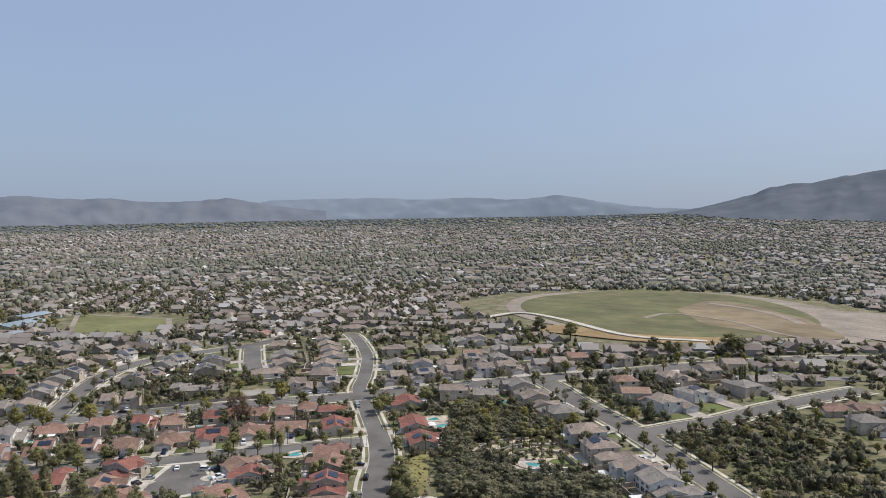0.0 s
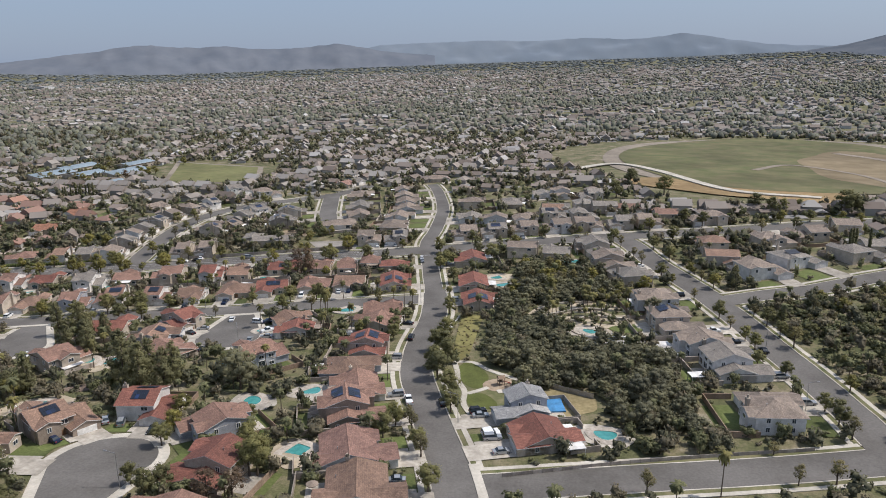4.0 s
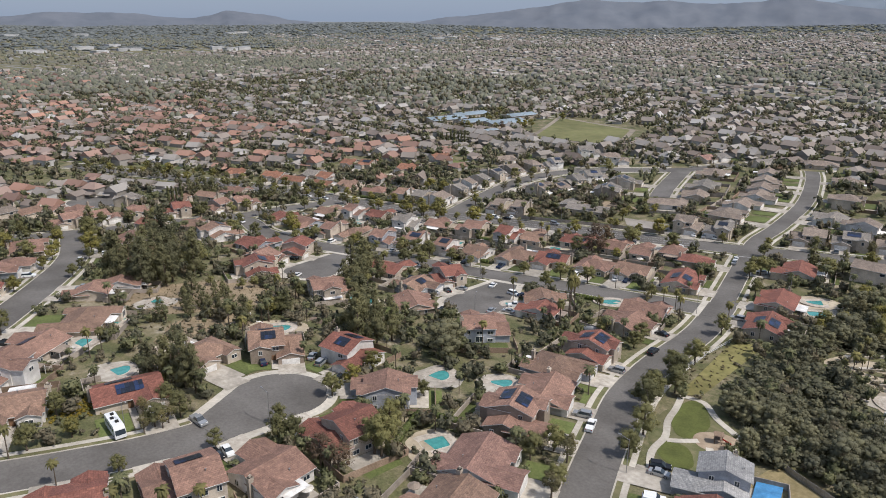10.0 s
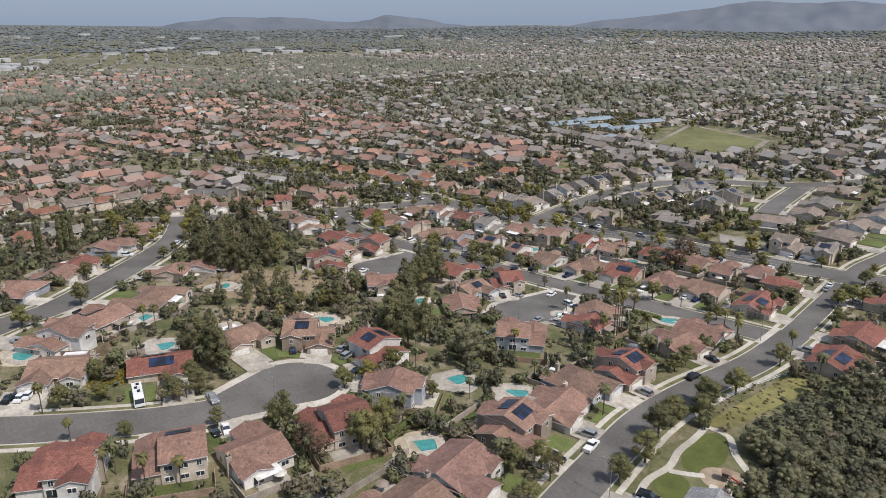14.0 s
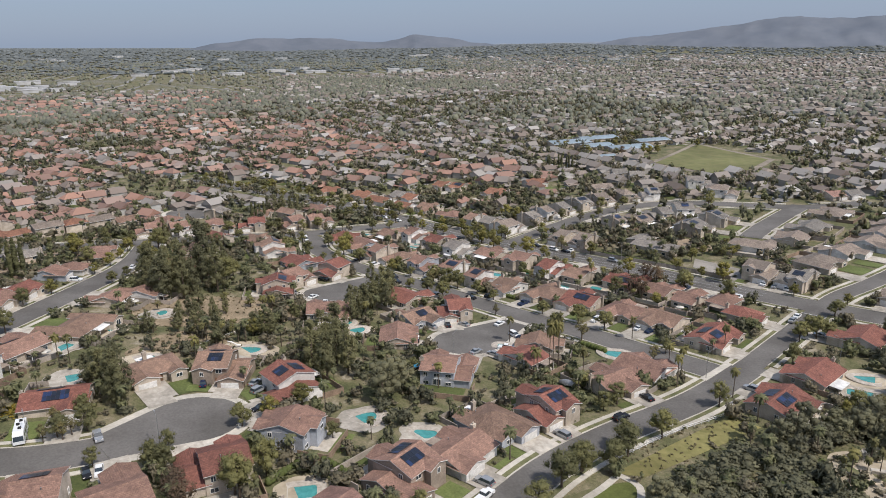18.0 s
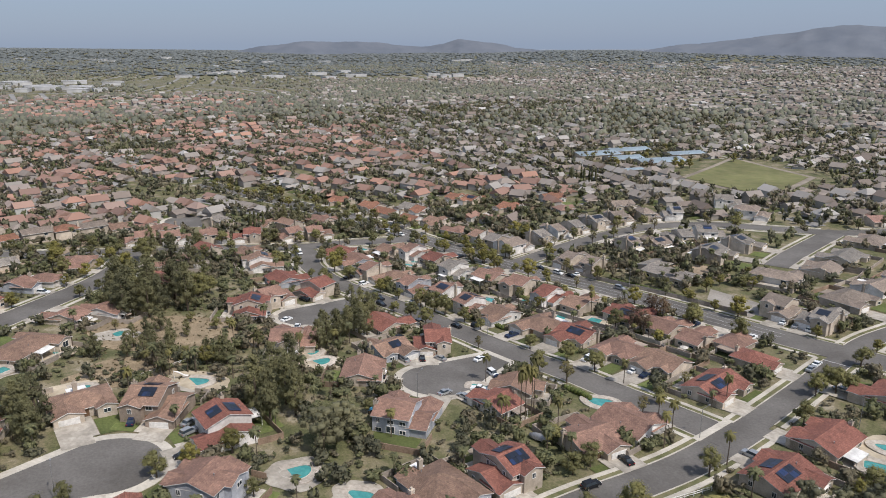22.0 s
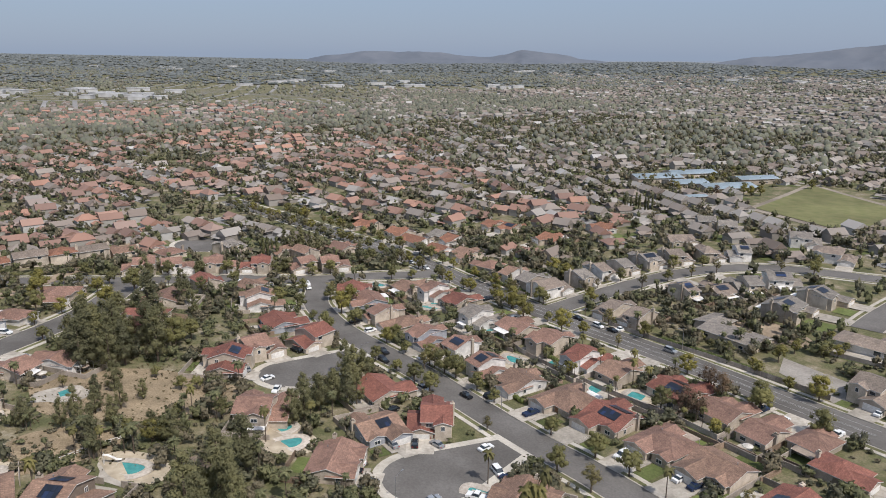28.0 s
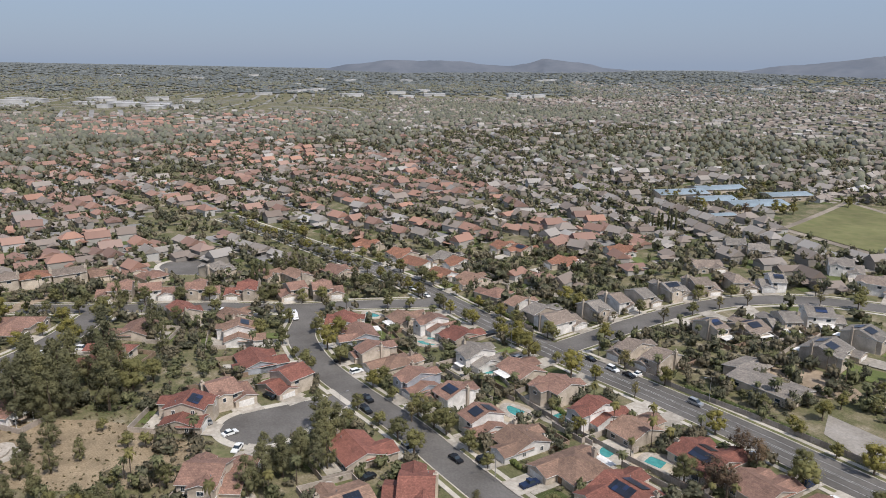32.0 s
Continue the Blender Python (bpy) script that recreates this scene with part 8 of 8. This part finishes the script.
# tufts of dry grass and small bushes on the bare slopes and lots
_u = np.random.default_rng(15)
_a, _r = _u.uniform(0, 6.28, 750), np.sqrt(_u.uniform(0, 1, 750))
_s = np.concatenate([np.stack([-160 + 40 * _r * np.cos(_a), 187 + 32 * _r * np.sin(_a)], 1), np.stack([-9.6 + 6 * _r[:120] * np.cos(_a[:120]), 260 + 20 * _r[:120] * np.sin(_a[:120])], 1)])
clumps("dry_tufts", _s, [islands("dry_grass_tufts", [(0.0, (0.12, 0.1, 0.05)), (0.6, (0.24, 0.19, 0.11)), (1.0, (0.11, 0.12, 0.06))], leaves=True)], "tufts of dry grass and small bushes", (0.4, 1.3), (0.25, 0.9), 91, 10, 0.25)

# a bed of yellow flowering shrubs
_s = np.random.default_rng(8).normal(0, 1, (70, 2)) * [2.2, 5.0] + [-106.7, 121.6]
clumps("flowering_shrubs", _s, [islands("yellow_flowering_leaves", [(0.0, (0.2, 0.17, 0.04)), (0.6, (0.42, 0.3, 0.05)), (1.0, (0.14, 0.16, 0.06))], leaves=True)], "low shrubs covered in yellow flowers", (1.0, 2.0), (0.7, 1.4), 81, 40, 0.16)

# clipped hedges along some gardens
HEDGE = leafy("hedge_leaves", (0.08, 0.105, 0.03), (0.15, 0.175, 0.058), 0.15)


def hedge(points, height, width):
    line = smooth_line(points, 1.2)
    if min(off_road(*q) for q in line) < 1.2:
        return
    n = len(line)
    rng = np.random.default_rng(n)
    cen = np.c_[line, land(line[:, 0], line[:, 1]) + height * 0.45] + rng.normal(0, 0.08, (n, 3))
    v, f, nn = foliage(cen, np.full(n, width * 0.62), n * 26, 0.2, rng, 0.9, 2, height / width)
    o = cen[0]
    top = thing("hedge", "clipped bright green hedge beside a garden", "hedge", Matrix.Translation(o), "hedges")
    part("foliage", big_mesh("foliage", v - o, f, HEDGE, nn), top)


hedge([(9.7, 174.3), (25.5, 175.3), (42.7, 180.2), (59.2, 186.7)], 1.3, 1.3)
hedge([(14.5, 260.8), (14.3, 269.4), (13.8, 277.9)], 2.2, 1.6)
hedge([(-47.9, 181.1), (-43.2, 182.6), (-38.4, 183.0)], 1.8, 1.4)
hedge([(-45.2, 166.9), (-47.9, 172.5), (-50.4, 178.8)], 2.0, 1.6)
hedge([(-61.4, 299.9), (-63.4, 291.2)], 2.2, 1.8)
hedge([(-146.0, 368.0), (-133.0, 371.2), (-117.0, 374.3), (-101.0, 376.6)], 1.7, 1.6)
hedge([(-262.0, 343.5), (-238.7, 348.0), (-214.6, 353.0)], 2.0, 1.6)
hedge([(-152.6, 323.0), (-143.3, 323.5)], 1.8, 1.4)
hedge([(-125.9, 348.3), (-111.4, 348.7)], 1.8, 1.4)
hedge([(-72.0, 284.2), (-63.0, 285.6)], 1.8, 1.5)
hedge([(-144.1, 293.8), (-125.0, 296.4)], 1.8, 1.4)

# palms and hedges along the back walls between two rows of houses
for _pts in ([(-152, 316), (-141, 319), (-128, 323), (-115, 327), (-104, 330)], [(-98, 331), (-88, 333), (-80, 333.5)]):
    for _q in smooth_line(_pts, 4.2):
        if all(math.hypot(_q[0] - a, _q[1] - b) > r * 0.9 for a, b, r in HOUSE_AT) and all(math.hypot(_q[0] - a, _q[1] - b) > r for a, b, r in POOL_AT):
            tree(_tree_rng.choice(("palm", "bright", "palm", "slim")), _q[0] + _tree_rng.uniform(-1, 1), _q[1] + _tree_rng.uniform(-1, 1), _tree_rng.uniform(4.0, 6.5))

# evergreen oaks of the wooded slopes
_s = free_spots(3200, -13, 65, 194, 350, 9, 1.5, 3.0)
_in = (_s[:, 0] > -0.8 + np.abs(_s[:, 1] - 254) * 0.08) & (_s[:, 0] < 59) & (_s[:, 1] > 198) & (_s[:, 1] < 346) & (np.hypot(_s[:, 0] - 16, _s[:, 1] - 194) > 24) & (np.hypot((_s[:, 0] - 34) / 1.6, _s[:, 1] - 285) > 15) & ((_s[:, 0] < 31) | (_s[:, 1] < 252) | (_s[:, 1] > 264))
_kept = []
for _q in _s[_in]:
    if all(math.hypot(_q[0] - a, _q[1] - b) > 4.6 for a, b in _kept):
        _kept.append(tuple(_q))
for _x, _y in [q for q in _kept if not 255 < q[1] < 276][:135]:
    tree("oak" if _y < 300 or _tree_rng.random() < 0.4 else _tree_rng.choice(("round", "bright", "slim")), _x, _y, (5.0 + 4.4 * _tree_rng.random() ** 1.5) * (0.55 if 247 < _y < 256 else 0.8 if 236 < _y < 248 else 1.0))
WOOD_LEAF = [islands("woodland_dark_leaves", [(0.0, (0.118, 0.117, 0.074)), (1.0, (0.190, 0.183, 0.112))], leaves=True), islands("woodland_olive_leaves", [(0.0, (0.132, 0.126, 0.078)), (1.0, (0.215, 0.203, 0.122))], leaves=True)]
_r, _t = np.sqrt(_rng.uniform(0, 1, 90)), _rng.uniform(0, 6.28, 90)
clumps("terrace_shrubs", np.stack([34 + 21 * _r * np.cos(_t), 285 + 12 * _r * np.sin(_t)], 1), FAR_LEAF, "shrubs and small palms on the garden terraces", (1.2, 3.2), (1.0, 2.6), 151, 60, 0.15)
clumps("woodland_understorey", _s[_in & ((_s[:, 1] < 256) | (_s[:, 1] > 276) | (_s[:, 0] < 27))][:620], WOOD_LEAF, "dense evergreen bushes under the oaks", (3.0, 6.0), (2.2, 4.2), 131, 80, 0.12, "bushes")
_s = free_spots(1100, 100, 172, 190, 322, 11, 1.0, 4.5)
_kept = []
for _q in _s:
    if all(math.hypot(_q[0] - a, _q[1] - b) > 5.2 for a, b in _kept):
        _kept.append(tuple(_q))
for _x, _y in _kept[:56]:
    tree(_tree_rng.choice(("round", "slim", "slim", "bright")), _x, _y, _tree_rng.uniform(3.8, 6.8))
clumps("slope_bushes", _s[::2][:480], FAR_LEAF[1:], "olive and green bushes on the dry slope", (1.8, 4.4), (1.2, 3.0), 141, 60, 0.13, "bushes")

for _k in range(22):
    tree("palm", 36 + _tree_rng.uniform(-17, 17), 285 + _tree_rng.uniform(-11, 11), _tree_rng.uniform(5, 9))

# trees of the walled garden in front of and beside the low hall
for _k in range(16):
    _x, _y = (_tree_rng.uniform(-145, -103), _tree_rng.uniform(374.5, 380.5)) if _k < 9 else (_tree_rng.uniform(-119, -104), _tree_rng.uniform(388, 420))
    if off_road(_x, _y) > 4:
        tree(_tree_rng.choice(("bright", "round")), _x, _y, _tree_rng.uniform(3.4, 5.4))

# street trees and palms in the planting strips
for _name, _every, _kinds in (("N", 13, ("round", "round", "slim")), ("S", 19, ("slim", "bright", "round")), ("R", 9, ("slim", "round", "bright")), ("W", 11, ("round", "slim", "round")), ("P", 17, ("round", "slim")), ("A", 16, ("round",)), ("L", 16, ("round", "bright"))):
    _line, _half = ROAD_LINES[_name]
    _sd = sideways(_line)
    for _k in range(3, len(_line) - 2, max(1, _every // 3)):
        for _e in (-1, 1):
            _q = _line[_k] + _sd[_k] * _e * (_half + 1.0)
            if _tree_rng.random() < 0.6 and off_road(*_q) > 0.7 and all(math.hypot(_q[0] - a, _q[1] - b) > 6 for a, b, _ in TREE_AT):
                if math.hypot(_q[0], _q[1] - 68) > 62:
                    tree(_tree_rng.choice(_kinds), _q[0], _q[1], _tree_rng.uniform(4.8, 8.2))


# rows of trees along the far end of the main street
_line, _half = ROAD_LINES["S"]
_sd = sideways(_line)
for _k in range(2, len(_line) - 2, 3):
    if _line[_k][0] < -205:
        for _e in (-1, 1):
            _q = _line[_k] + _sd[_k] * _e * (_half + 1.2)
            if _tree_rng.random() < 0.75 and off_road(*_q) > 0.7:
                tree(_tree_rng.choice(("round", "oak", "bright")), _q[0], _q[1], _tree_rng.uniform(5.5, 8.5))


# ---- white warehouses on the far plain ----
PALE = varied("pale_flat_roof", (0.36, 0.36, 0.36), (0.52, 0.52, 0.52), 0.05, 0.01, 0.8, 0.0)
TOWN = [(82, 103, 1680, 2060, 20), (60, 82, 2150, 2520, 12), (40, 62, 2600, 3300, 9), (70, 95, 2700, 3900, 9)]
for _b0, _b1, _r0, _r1, _n in TOWN:
    for _k in range(_n):
        _b, _rr = radians(_rng.uniform(_b0, _b1)), _rng.uniform(_r0, _r1)
        _x, _y = 60 - _rr * math.sin(_b), 180 + _rr * math.cos(_b)
        _l, _d, _h = _rng.uniform(20, 70), _rng.uniform(18, 42), _rng.uniform(5, 8)
        _top = thing("warehouse", "white flat-roofed warehouse on the far plain", "warehouse", pose(_x, _y, float(land(_x, _y)), 0, 0, _rng.uniform(60, 100)), "far warehouses")
        part("wall", Solid().box(-_l / 2, _l / 2, -_d / 2, _d / 2, -6, _h).mesh("wall", PALE), _top)
        part("roof", Solid().box(-_l / 2 - 0.4, _l / 2 + 0.4, -_d / 2 - 0.4, _d / 2 + 0.4, _h + 0.004, _h + 0.9).mesh("roof", PALE), _top)


# ---- mountains on the horizon, a backdrop with haze in its colour and glow ----
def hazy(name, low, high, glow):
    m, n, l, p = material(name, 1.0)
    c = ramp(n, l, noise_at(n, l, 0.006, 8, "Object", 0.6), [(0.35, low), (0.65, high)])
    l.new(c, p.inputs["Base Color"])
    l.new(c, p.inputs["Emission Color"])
    # the mountains give no light themselves; this emission imitates haze over them
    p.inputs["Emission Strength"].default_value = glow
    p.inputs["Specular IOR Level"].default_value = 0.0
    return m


def range_of(name, bearings, heights, near, far, mat, label, rough=14.0, base=-60.0, seed=0, seen_from=(0, 0)):
    """A mountain range: heights in metres above the eye along bearings in degrees."""
    b = np.arange(bearings[0], bearings[-1], 0.3)
    crest = np.interp(b, bearings, heights) + 96
    rows = 12
    v = []
    for j in range(rows):
        t = j / (rows - 1)
        for a, hgt in zip(b, crest):
            r = near + (far - near) * t
            q = Vector((a * 0.36 + seed, t * 1.8, 0.3))
            rid = 1 - abs(noise.fractal(q, 0.9, 2.1, 4))
            fine = noise.noise(Vector((a * 2.3, seed, t * 3.0)))
            z = base + (hgt - base) * t**0.8 * (1 + (0.55 * rid - 0.47) * (1 - 0.9 * t)) + rough * 0.2 * fine * t
            v.append((seen_from[0] - r * math.sin(radians(a)), seen_from[1] + r * math.cos(radians(a)), z))
    n = len(b)
    f = [(j * n + k, j * n + k + 1, (j + 1) * n + k + 1, (j + 1) * n + k) for j in range(rows - 1) for k in range(n - 1)]
    me = mesh_of(name, v, f, mat, None, True)
    return tagged(new(name, me), label, "mountains", kind="structure")


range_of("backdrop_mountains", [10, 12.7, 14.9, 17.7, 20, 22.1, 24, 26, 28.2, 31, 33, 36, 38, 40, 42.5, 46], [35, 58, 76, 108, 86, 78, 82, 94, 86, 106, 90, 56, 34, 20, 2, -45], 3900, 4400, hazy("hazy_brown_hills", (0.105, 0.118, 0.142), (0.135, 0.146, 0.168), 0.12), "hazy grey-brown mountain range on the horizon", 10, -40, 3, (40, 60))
range_of("backdrop_mountains", [-19, -14.7, -11.7, -8.9, -6.2, -2.9, 2.7, 6.6, 10.5, 13.6, 17], [62, 80, 120, 150, 120, 130, 120, 120, 110, 102, 40], 4500, 4600, hazy("far_hazed_hills", (0.14, 0.165, 0.2), (0.16, 0.183, 0.215), 0.42), "distant mountain range in painted pale blue haze", 6, 20, 7, (10, 10))
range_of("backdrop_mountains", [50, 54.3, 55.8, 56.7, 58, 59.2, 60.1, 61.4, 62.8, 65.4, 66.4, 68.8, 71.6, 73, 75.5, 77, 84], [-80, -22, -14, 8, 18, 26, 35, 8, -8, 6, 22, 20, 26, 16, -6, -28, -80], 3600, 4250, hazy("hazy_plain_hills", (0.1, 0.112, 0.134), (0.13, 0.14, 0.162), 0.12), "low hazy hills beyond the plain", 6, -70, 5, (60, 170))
range_of("backdrop_mountains", [75, 82, 90, 100, 110, 125, 140], [-35, -25, -22, -28, -20, -25, -35], 4500, 4680, hazy("farthest_haze_hills", (0.15, 0.17, 0.205), (0.165, 0.185, 0.22), 0.25), "faint hills coloured blue by painted haze", 5, -70, 9, (60, 170))
range_of("backdrop_mountains", [40, 46, 52, 60, 70, 78], [-30, -20, -24, -20, -26, -35], 4500, 4650, hazy("farthest_haze_hills", (0.15, 0.17, 0.205), (0.165, 0.185, 0.22), 0.25), "faint hills coloured blue by painted haze", 5, -70, 12, (60, 170))
range_of("backdrop_mountains", [-60, -45, -38, -32, -29.2, -28.2, -27.4, -26.5, -25.4, -24.5, -23.6, -21.6, -19.9, -17, -14], [330, 320, 300, 252, 222, 203, 194, 198, 181, 168, 135, 99, 68, 30, -20], 3000, 4100, hazy("dark_hazed_mountain", (0.085, 0.098, 0.118), (0.115, 0.125, 0.142), 0.055), "dark scrub-covered mountain beyond the suburb, blued with painted haze", 10, 60, 15)
